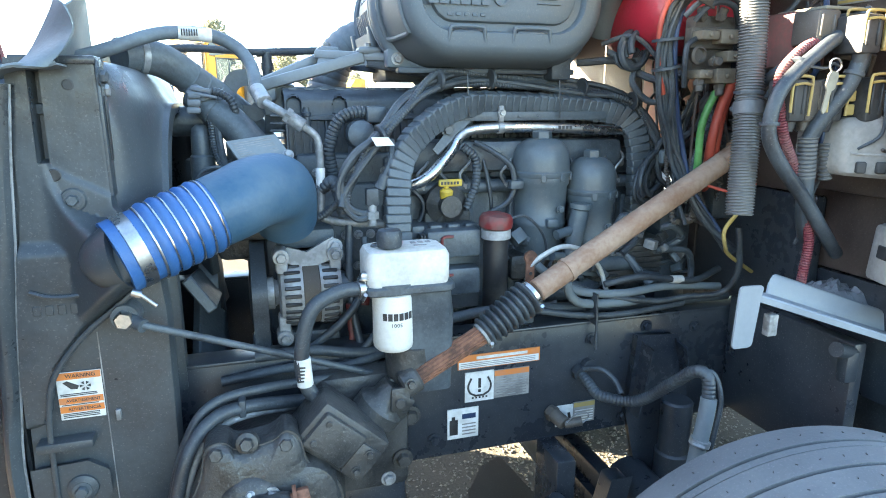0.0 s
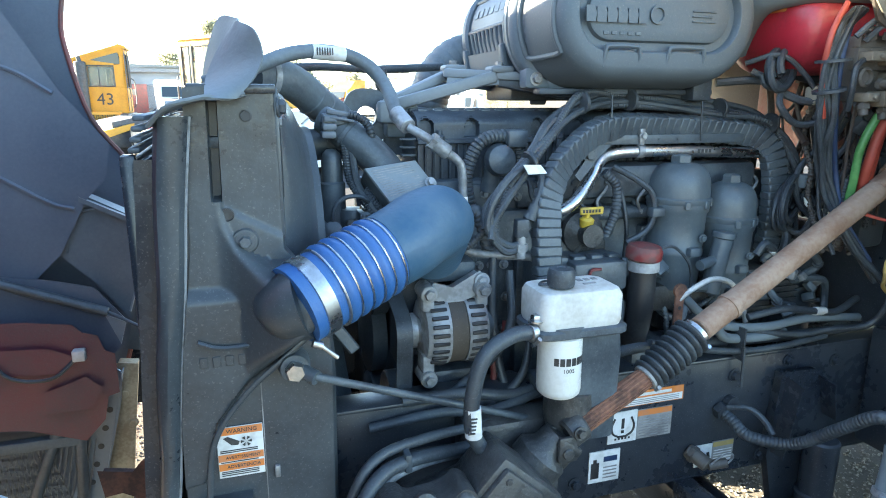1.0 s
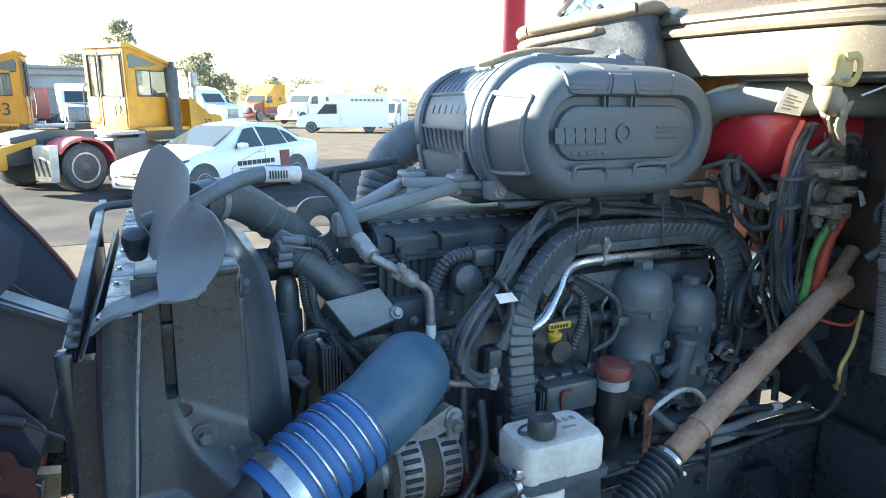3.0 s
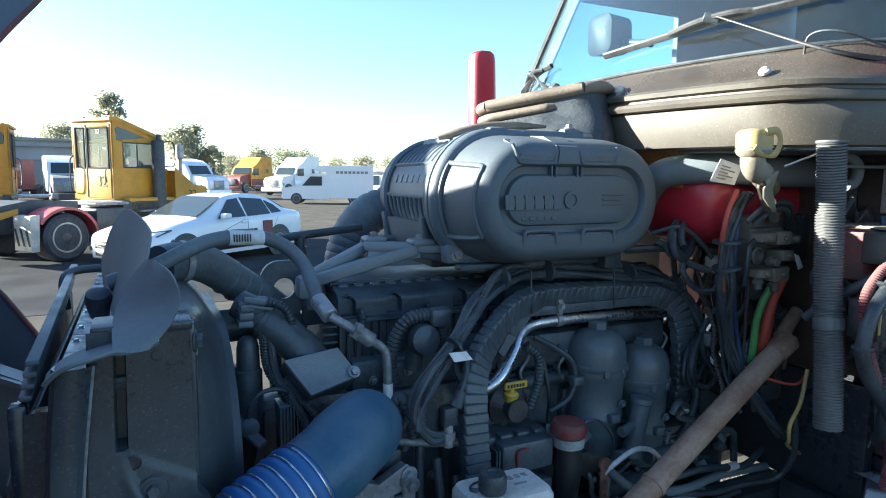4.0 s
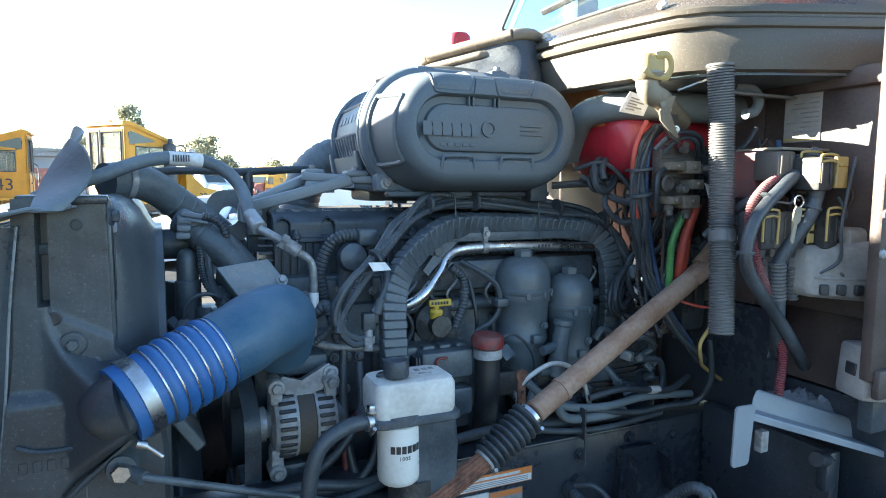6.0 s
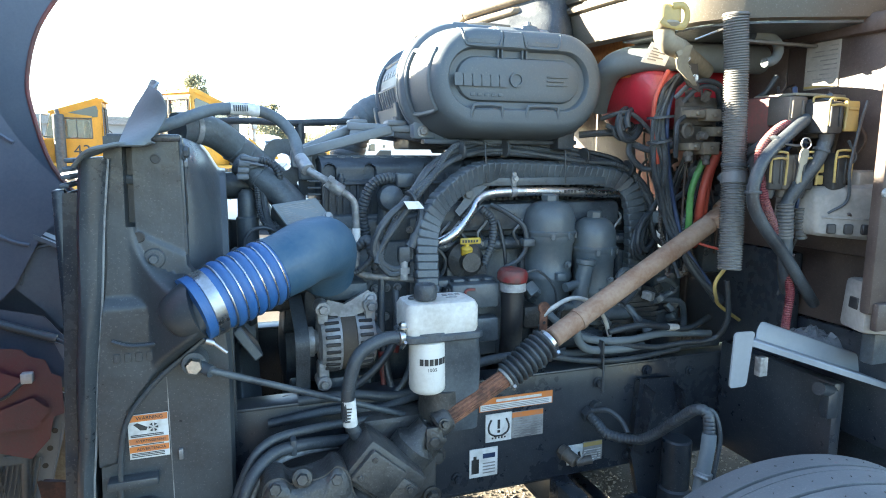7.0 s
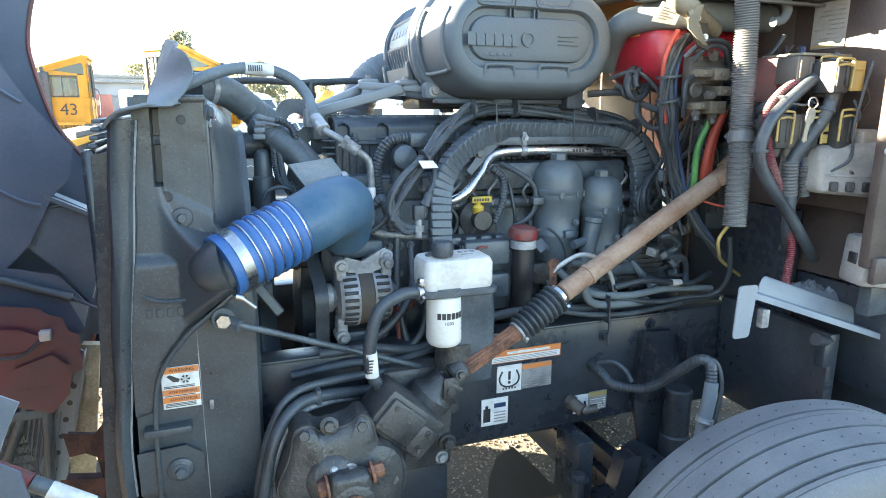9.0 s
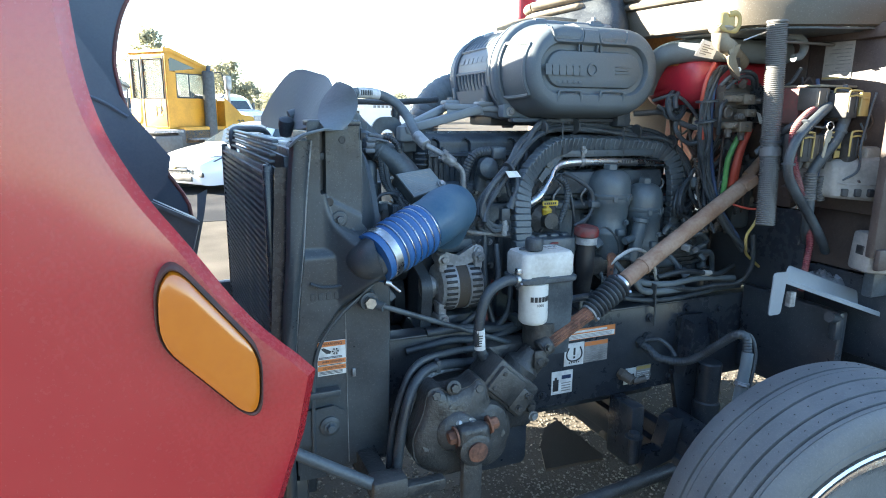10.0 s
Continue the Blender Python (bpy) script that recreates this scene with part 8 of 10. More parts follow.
def fuse_cover():
    f = thing("terminal_cover", (1.38, 1.05, 1.47), "dusty grey plastic terminal cover with notches", "cover")
    part("cover", merge(loft([[tuple(V((x, y0, z0)) + V((0, (y1 - y0) * u, (z1 - z0) * v))) for u, v in ((0.06, 0), (0.94, 0), (1, 0.06), (1, 0.90), (0.92, 1), (0.12, 1), (0.03, 0.93), (0, 0.80), (0, 0.06))] for x, y0, y1, z0, z1 in ((1.262, 1.098, 1.215, 1.500, 1.590), (1.268, 1.090, 1.22, 1.486, 1.602), (1.280, 1.082, 1.22, 1.480, 1.608), (1.40, 1.015, 1.20, 1.470, 1.616), (1.56, 0.99, 1.19, 1.470, 1.626))]), box((1.36, 1.05, 1.595), (1.50, 1.16, 1.65), 0.015)), COVER, f, "dirty hazy plastic")
    part("seam", bar((1.278, 1.0815, 1.530), (1.40, 1.0135, 1.524), 0.003, 0.005, 0.001), GREYINK, f)
    part("rib", bar((1.40, 1.016, 1.475), (1.401, 1.016, 1.612), 0.008, 0.008, 0.002), COVER, f)
    # the shade in the three notches is drawn with black blocks
    for i in range(3):
        part("notch_shade", box((-0.010, -0.012, -0.013), (0.010, 0.010, 0.013), 0.003, 1, Matrix.Translation((1.300 + 0.035 * i, 1.072 - 0.020 * i, 1.500)) @ pose(0, 0, 0, 0, 0, -30)), INK, f)


fuse_cover()


def junction_block():
    j = thing("junction_block", (1.34, 0.98, 1.24), "grey moulded block above the tray", "block")
    part("block", box((-0.06, -0.05, -0.066), (0.10, 0.05, 0.066), 0.014, 2, Matrix.Translation((1.385, 0.99, 1.307)) @ pose(0, 0, 0, 0, 4, -20)), COVER, j)
    # black block set in for the shade of an open slot
    part("slot_shade", box((-0.063, -0.02, -0.01), (-0.05, 0.015, 0.02), 0.002, 1, Matrix.Translation((1.385, 0.99, 1.307)) @ pose(0, 0, 0, 0, 4, -20)), INK, j)
    part("stalk", box((1.38, 0.98, 1.15), (1.50, 1.02, 1.26), 0.008), BLACK, j)


junction_block()


def side_tray():
    t = thing("fender_tray", (1.2, 1.0, 1.1), "grey painted sheet steel tray with a folded lip", "tray")
    a, b = V((0.965, 1.028, 1.262)), V((1.70, 0.985, 1.005))
    d = (b - a)
    bn = V((0.06, 0.998, 0.0))
    top = [(0.078, -0.006), (0.082, 0.012), (0.088, 0.044), (0.094, 0.052), (0.108, 0.054), (0.118, 0.046), (0.34, 0.040), (0.34, 0.026), (0.118, 0.022)]
    edge = [(0.0, -0.016), (0.0, -0.003), (0.003, 0.001), (0.088, 0.004), (0.088, -0.004), (0.006, -0.008), (0.006, -0.016)]
    def rail_rings(prof, us):
        return [[tuple(a.lerp(b, u + (1 - u) * 2.2 * p) + bn * p + V((0, 0, q - drop))) for p, q in prof] for u, drop in us]
    part("shelf", loft(rail_rings(top, ((0.012, 0.018), (0.022, 0.004), (0.032, 0.0), (0.5, 0.0), (1.0, 0.0)))), TRAYM, t)
    part("front_flange", loft(rail_rings(edge, ((0.0, 0.004), (0.02, 0.0), (0.5, 0.0), (1.0, 0.0)))), TRAYM, t)
    def rest(x, y):
        u = ((x - a.x) * d.x + (y - a.y) * d.y) / (d.x * d.x + d.y * d.y)
        return a.z + d.z * u + 0.044
    lip = part("end_lip", prism(rounded([(0.0, 0.004), (-0.006, -0.136), (0.046, -0.136), (0.056, -0.03), (0.062, 0.002)], 0.012, 4), "y", 0, 0.005), TRAYM, t)
    lip.matrix_basis = Matrix.Translation(a + V((0, -0.006, 0)))
    bag = []
    for i in range(26):
        row = []
        for j in range(15):
            x, y = 1.36 + 0.012 * i + 0.004 * j, 1.135 + 0.012 * j - 0.0012 * i
            hump = (math.sin(math.pi * i / 25) * math.sin(math.pi * j / 14)) ** 0.6
            crumple = abs(noise.noise((i * 0.42, j * 0.42, 3.0))) + 0.5 * abs(noise.noise((i * 0.9, j * 0.9, 7.0)))
            row.append((x, y, rest(x, y) + 0.002 + hump * (0.022 + 0.075 * crumple)))
        bag.append(row)
    part("plastic_bag", sheet(bag, 0.001), BAG, t, "crumpled clear plastic sheet")
    part("hinge", merge(rod((1.30, 1.06, 1.07), (1.36, 1.07, 1.05), 0.018), box((1.33, 1.05, 0.98), (1.37, 1.08, 1.06), 0.006)), RAIL, t)
    part("apron", box((1.36, 1.06, 0.72), (1.40, 1.48, 1.075), 0.008), RAIL, t)
    part("clip", box((1.06, 1.03, 1.14), (1.085, 1.05, 1.19), 0.003), DULL, t)


side_tray()


# ---- wheel ----
def wheel():
    w = thing("truck_wheel", (0.977, 0.722, 0.0), "worn ribbed steer tyre on a polished rim", "wheel")
    ax = V((-math.sin(radians(10)), -math.cos(radians(10)), 0))
    c = V((0.977, 0.722, 0.522))
    crown = lambda v: 0.5225 - 0.010 * (v / 0.128) ** 2
    prof = [(0.29, -0.115), (0.34, -0.138), (0.42, -0.146), (0.475, -0.140), (0.508, -0.132), (crown(-0.122), -0.122)]
    for g0, g1, deep in ((-0.062, -0.053, 0.014), (-0.037, -0.034, 0.004), (0.017, 0.026, 0.014), (0.081, 0.090, 0.014), (0.126, 0.135, 0.012), (0.145, 0.148, 0.004)):
        prof += [(crown(g0), g0), (crown(g0) - deep, g0 + 0.001), (crown(g1) - deep, g1 - 0.001), (crown(g1), g1)]
    prof += [(0.503, 0.158), (0.488, 0.170), (0.462, 0.175), (0.443, 0.174), (0.441, 0.171), (0.438, 0.174), (0.418, 0.172), (0.408, 0.165), (0.36, 0.12)]
    part("tyre", lathe(prof, c, ax, 96), TYRE, w)
    part("rim", lathe([(0.27, -0.12), (0.38, 0.10), (0.404, 0.160), (0.405, 0.172), (0.398, 0.176), (0.388, 0.174), (0.378, 0.162), (0.368, 0.164), (0.360, 0.152), (0.348, 0.154), (0.338, 0.138), (0.30, 0.12), (0.285, 0.05), (0.19, 0.03), (0.15, 0.05), (0.12, 0.05)], c, ax, 64), CHROME, w, "polished metal rim")
    part("hub", lathe([(0.12, 0.0), (0.12, 0.07), (0.09, 0.09), (0.085, 0.15), (0.06, 0.16)], c, ax, 32), CHROME, w)
    x, y, z = basis(ax)
    for i in range(10):
        a = 2 * math.pi * i / 10
        part("lug_nut", lathe([(0.017, 0.03), (0.017, 0.065), (0.010, 0.075)], c + (x * math.cos(a) + y * math.sin(a)) * 0.155, ax, 6), CHROME, w)
    m = finish(box((-0.0022, -0.0008, -0.001), (0.0022, 0.0008, 0.0006)))
    m.materials.append(INK)
    rnd = random.Random(3)
    for i in range(150):
        a = 2 * math.pi * i / 150
        for s in (-1, 1):
            o = new("sipe", m)
            o.parent = w
            o.matrix_parent_inverse = Matrix.Translation(-w.location)
            rad = x * math.cos(a) + y * math.sin(a)
            hh = (0.108 if s > 0 else -0.008) if i % 2 else (0.052 if s > 0 else -0.090)
            p = c + ax * hh + rad * (crown(hh) + 0.0002)
            o.matrix_basis = Matrix.Translation(p) @ rad.to_track_quat("Z", "Y").to_matrix().to_4x4() @ pose(0, 0, 0, 0, 0, rnd.uniform(0, 180))
    part("axle_stub", rod(c + V((0.02, 0.1, 0)), c + V((0.06, 0.75, 0.0)), 0.07), RAIL, w)


wheel()


# ---- on and under the rail ----
def rail_labels():
    y = 1.4895
    def lab(name, x0, x1, z0, z1, mtl, label):
        return part(name, box((x0, y - 0.0006, z0), (x1, y + 0.003, z1)), mtl, rail, label)
    a = lab("warning_label", 0.497, 0.738, 0.936, 0.976, ORANGE, "long orange and white warning label")
    part("white_field", box((0.500, y - 0.001, 0.938), (0.735, y, 0.957)), PAPER, a)
    for i in range(3):
        part("print_line", box((0.505, y - 0.0014, 0.941 + 0.005 * i), (0.725, y - 0.0008, 0.943 + 0.005 * i)), GREYINK, a)
    part("print_line", box((0.55, y - 0.0014, 0.962), (0.70, y - 0.0008, 0.970)), PAPER, a)
    b = lab("tyre_label", 0.518, 0.602, 0.838, 0.925, PAPER, "white tyre pressure symbol label")
    part("symbol", merge(*[sweep([(0.560 + s * 0.012, y - 0.001, 0.856), (0.560 + s * 0.028, y - 0.001, 0.866), (0.560 + s * 0.033, y - 0.001, 0.885), (0.560 + s * 0.024, y - 0.001, 0.908)], 0.003, 6) for s in (-1, 1)], box((0.545, y - 0.002, 0.853), (0.575, y, 0.858)), box((0.556, y - 0.002, 0.878), (0.564, y, 0.906)), box((0.556, y - 0.002, 0.865), (0.564, y, 0.873)), *[box((0.538 + 0.010 * i, y - 0.002, 0.847), (0.543 + 0.010 * i, y, 0.852)) for i in range(5)]), INK, b)
    c = lab("text_label", 0.603, 0.708, 0.840, 0.922, GREYINK, "faded grey instruction label")
    part("orange_strip", box((0.604, y - 0.001, 0.905), (0.707, y, 0.921)), ORANGE, c)
    for i in range(7):
        part("print_line", box((0.610, y - 0.001, 0.846 + 0.008 * i), (0.70, y - 0.0004, 0.8485 + 0.008 * i)), DULL, c)
    d = lab("oil_label", 0.468, 0.558, 0.733, 0.822, PAPER, "white and blue oil service label")
    part("bottle_mark", merge(box((0.474, y - 0.001, 0.745), (0.498, y, 0.79)), box((0.48, y - 0.001, 0.79), (0.49, y, 0.80))), INK, d)
    part("print_line", box((0.51, y - 0.001, 0.79), (0.55, y - 0.0004, 0.805)), BLUELINE, d)
    for i in range(4):
        part("print_line", box((0.51, y - 0.001, 0.742 + 0.010 * i), (0.55, y - 0.0004, 0.746 + 0.010 * i)), GREYINK, d)
    e = lab("hook_label", 0.797, 0.852, 0.719, 0.784, PAPER, "white tow hook symbol label")
    part("symbol", sweep([(0.812, y - 0.001, 0.757), (0.815, y - 0.001, 0.738), (0.828, y - 0.001, 0.732), (0.840, y - 0.001, 0.742), (0.838, y - 0.001, 0.760)], 0.0045, 6), INK, e)
    f = lab("caution_label", 0.853, 0.923, 0.722, 0.788, GREYINK, "small black and yellow caution label")
    part("yellow_strip", box((0.854, y - 0.001, 0.772), (0.922, y, 0.786)), GOLD, f)
    for i in range(5):
        part("print_line", box((0.858, y - 0.001, 0.727 + 0.008 * i), (0.918, y - 0.0004, 0.73 + 0.008 * i)), PAPER, f)
    for x, z in ((0.43, 0.99), (0.43, 0.74), (1.08, 1.0), (1.02, 0.72), (1.25, 0.98), (0.90, 0.98)):
        part("rail_bolt", bolt((x, 1.49, z), (0, -1, 0), 0.013, 0.012), RAIL, rail)


rail_labels()


def rail_fittings():
    h = thing("air_chuck", (0.80, 1.47, 0.74), "dirty quick-connect air fitting on the rail", "fitting")
    part("body", merge(rod((0.775, 1.495, 0.775), (0.80, 1.44, 0.755), 0.020, edge=0.003), rod((0.80, 1.44, 0.755), (0.845, 1.425, 0.765), 0.013), lathe([(0.024, 0), (0.024, 0.012)], (0.78, 1.485, 0.77), (0.3, -0.9, -0.2), 6)), DUSTBROWN, h)
    part("ring", sweep([(0.80, 1.43, 0.765), (0.825, 1.42, 0.792), (0.86, 1.425, 0.788), (0.868, 1.43, 0.770), (0.85, 1.43, 0.755)], 0.0025, 6), DULL, h)
    c = thing("rail_bracket", (1.12, 1.45, 0.5), "black pressed steel bracket bolted to the rail", "bracket")
    part("plate", prism([(1.035, 0.98), (1.16, 0.975), (1.20, 0.86), (1.22, 0.70), (1.20, 0.46), (1.08, 0.44), (1.05, 0.60), (1.015, 0.74), (1.025, 0.86)], "y", 1.455, 1.49, 0.006), RAIL, c)
    part("rib", merge(slab([(1.045, 1.40, 0.96), (1.02, 1.41, 0.75), (1.02, 1.46, 0.75), (1.045, 1.46, 0.97)], 0.005), slab([(1.155, 1.40, 0.955), (1.19, 1.41, 0.84), (1.19, 1.46, 0.84), (1.155, 1.46, 0.965)], 0.005)), RAIL, c)
    part("shock", rod((1.14, 1.40, 0.62), (1.14, 1.40, 0.80), 0.045, seg=20, edge=0.006), RAIL, c)
    part("shock_tube", rod((1.14, 1.40, 0.28), (1.14, 1.40, 0.64), 0.052, seg=20, edge=0.006), RAIL, c)
    b = thing("brake_hose", (0.95, 1.2, 0.7), "armoured brake hose looping from the rail", "hose")
    part("armour", ribbed([(0.862, 1.485, 0.885), (0.868, 1.44, 0.872), (0.882, 1.395, 0.852), (0.945, 1.32, 0.862), (0.972, 1.22, 0.955), (0.981, 1.155, 1.015), (0.995, 1.125, 1.012), (0.992, 1.11, 0.96)], 0.0155, 0.010, 0.0012, 12), RUBBER, b)
    part("hose", sweep([(0.992, 1.11, 0.965), (0.984, 1.105, 0.92), (0.968, 1.10, 0.85), (0.955, 1.10, 0.76), (0.95, 1.12, 0.62)], 0.019, 14), DUSTY, b)
    part("thin_line", sweep([(0.975, 1.15, 1.02), (1.008, 1.12, 1.02), (1.018, 1.10, 0.96), (1.0, 1.09, 0.88), (0.985, 1.09, 0.80), (0.97, 1.10, 0.66)], 0.006, 8), RUBBER, b)
    part("clamp", band((0.972, 1.10, 0.868), (0.965, 1.10, 0.84), 0.022, 0.016), DULL, b)
    part("thin_line", sweep([(0.868, 1.47, 0.90), (0.90, 1.43, 0.912), (0.925, 1.40, 0.89), (0.93, 1.37, 0.862)], 0.008, 8), RUBBER, b)
    part("fitting", merge(lathe([(0.024, 0), (0.024, 0.022)], (0.862, 1.49, 0.888), (0, -1, -0.2), 6), lathe([(0.02, 0), (0.02, 0.02)], (0.89, 1.49, 0.905), (0, -1, 0), 12)), RAIL, b)
    s = thing("leaf_spring", (0.8, 1.7, 0.28), "dusty brown spring plate with bar and hanger under the rail", "leaf spring")
    part("spring_plate", slab([(0.83, 1.98, 0.325), (0.905, 1.71, 0.265), (0.60, 1.70, 0.285), (0.66, 1.84, 0.30), (0.745, 1.95, 0.315)], 0.022, 0.004), SPRINGM, s, "flat brown spring plate")
    part("stay_bar", rod((1.14, 2.24, 0.172), (0.940, 1.73, 0.345), 0.022, seg=16, edge=0.004), SPRINGM, s, "round brown stay bar")
    part("hanger", merge(box((0.74, 1.36, 0.45), (0.80, 1.50, 0.69), 0.01), prism([(0.78, 0.44), (0.92, 0.47), (0.95, 0.62), (0.90, 0.62), (0.87, 0.51), (0.80, 0.50)], "y", 1.33, 1.40, 0.008)), RAIL, s)
    part("bolt", merge(rod((0.72, 1.32, 0.50), (0.72, 1.32, 0.60), 0.018), bolt((0.72, 1.32, 0.60), (0, 0, 1), 0.022, 0.02)), RAIL, s)
    part("tie_rod", rod((0.22, 1.05, 0.60), (0.75, 1.15, 0.56), 0.022), GREASY, s)
    x = thing("axle_beam", (0.98, 1.92, 0.3), "dark forged front axle beam", "axle")
    part("beam", merge(box((0.92, 1.05, 0.36), (1.04, 2.8, 0.48), 0.02), box((0.95, 1.0, 0.30), (1.01, 2.85, 0.54), 0.02)), RAIL, x)
    part("far_tyre", lathe([(0.29, -0.115), (0.42, -0.146), (0.508, -0.128), (0.52, 0.0), (0.508, 0.128), (0.42, 0.146), (0.29, 0.115)], (0.977, 3.12, 0.522), (0, 1, 0), 48), TYRE, x)
    part("cross_member", box((0.0, 1.52, 0.70), (0.14, 2.32, 0.86), 0.02), RAIL, x)


rail_fittings()


# ---- small lines along the rail ----
def low_lines():
    w = thing("chassis_lines", (0.95, 1.5, 1.05), "black and grey hoses lying along the rail top", "hoses")
    rows = [
        (0.013, DUSTY, [(0.800, 1.47, 1.165), (0.825, 1.48, 1.115), (0.879, 1.49, 1.088), (1.010, 1.50, 1.078), (1.08, 1.52, 1.075)]),
        (0.012, DUSTY, [(0.72, 1.50, 1.215), (0.79, 1.50, 1.155), (0.87, 1.50, 1.12), (1.0, 1.50, 1.105), (1.15, 1.51, 1.11), (1.35, 1.52, 1.09)]),
        (0.009, RUBBER, [(0.84, 1.52, 1.14), (0.95, 1.50, 1.10), (1.10, 1.49, 1.075), (1.192, 1.48, 1.082), (1.30, 1.45, 1.095), (1.322, 1.42, 1.16), (1.30, 1.40, 1.24), (1.29, 1.40, 1.30)]),
        (0.009, RUBBER, [(0.60, 1.46, 1.12), (0.72, 1.47, 1.09), (0.85, 1.48, 1.06), (1.0, 1.48, 1.05), (1.2, 1.49, 1.06)]),
        (0.014, RUBBER, [(0.44, 1.47, 1.09), (0.56, 1.48, 1.10), (0.70, 1.50, 1.09), (0.85, 1.53, 1.065), (1.1, 1.54, 1.05), (1.4, 1.54, 1.05)]),
        (0.010, RUBBER, [(0.95, 1.52, 1.13), (1.05, 1.50, 1.15), (1.15, 1.50, 1.135), (1.25, 1.51, 1.12), (1.36, 1.54, 1.14)]),
        (0.007, WHITE, [(0.700, 1.50, 1.205), (0.732, 1.49, 1.235), (0.79, 1.49, 1.258), (0.85, 1.50, 1.246), (0.905, 1.52, 1.21), (0.95, 1.545, 1.165), (0.985, 1.56, 1.09)]),
        (0.011, RUBBER, [(0.10, 1.53, 1.02), (0.20, 1.52, 1.10), (0.26, 1.54, 1.18), (0.27, 1.58, 1.30)]),
        (0.010, RUBBER, [(0.16, 1.50, 0.98), (0.26, 1.50, 1.04), (0.30, 1.52, 1.12), (0.31, 1.56, 1.26)]),
        (0.011, RUBBER, [(0.235, 1.60, 1.33), (0.228, 1.58, 1.20), (0.235, 1.55, 1.08), (0.25, 1.52, 1.0)]),
        (0.014, RUBBER, [(-0.02, 1.50, 1.035), (0.12, 1.49, 1.04), (0.26, 1.49, 1.02), (0.45, 1.52, 1.045)]),
        (0.012, RUBBER, [(-0.10, 1.48, 0.99), (0.06, 1.47, 1.01), (0.2, 1.47, 1.0), (0.42, 1.50, 1.04)]),
    ]
    for r, m, p in rows:
        part("line", sweep(p, r, 10), m, w)
    part("red_terminal", merge(rod((0.225, 1.555, 1.06), (0.222, 1.56, 1.13), 0.010), rod((0.225, 1.552, 1.0), (0.225, 1.555, 1.06), 0.008)), REDCAP, w, "red battery cable boot")
    part("red_terminal", rod((0.262, 1.57, 1.12), (0.27, 1.58, 1.17), 0.014), REDCAP, w, "red battery cable boot")
    part("tie", merge(box((0.895, 1.465, 1.03), (0.90, 1.53, 1.12)), rod((0.897, 1.46, 0.96), (0.898, 1.465, 1.07), 0.004)), RUBBER, w)
    part("white_joint", rod((1.16, 1.50, 1.133), (1.20, 1.505, 1.128), 0.012), WHITE, w)
    part("clip", box((0.30, 1.46, 1.03), (0.33, 1.53, 1.06), 0.005), BLACK, w)


low_lines()


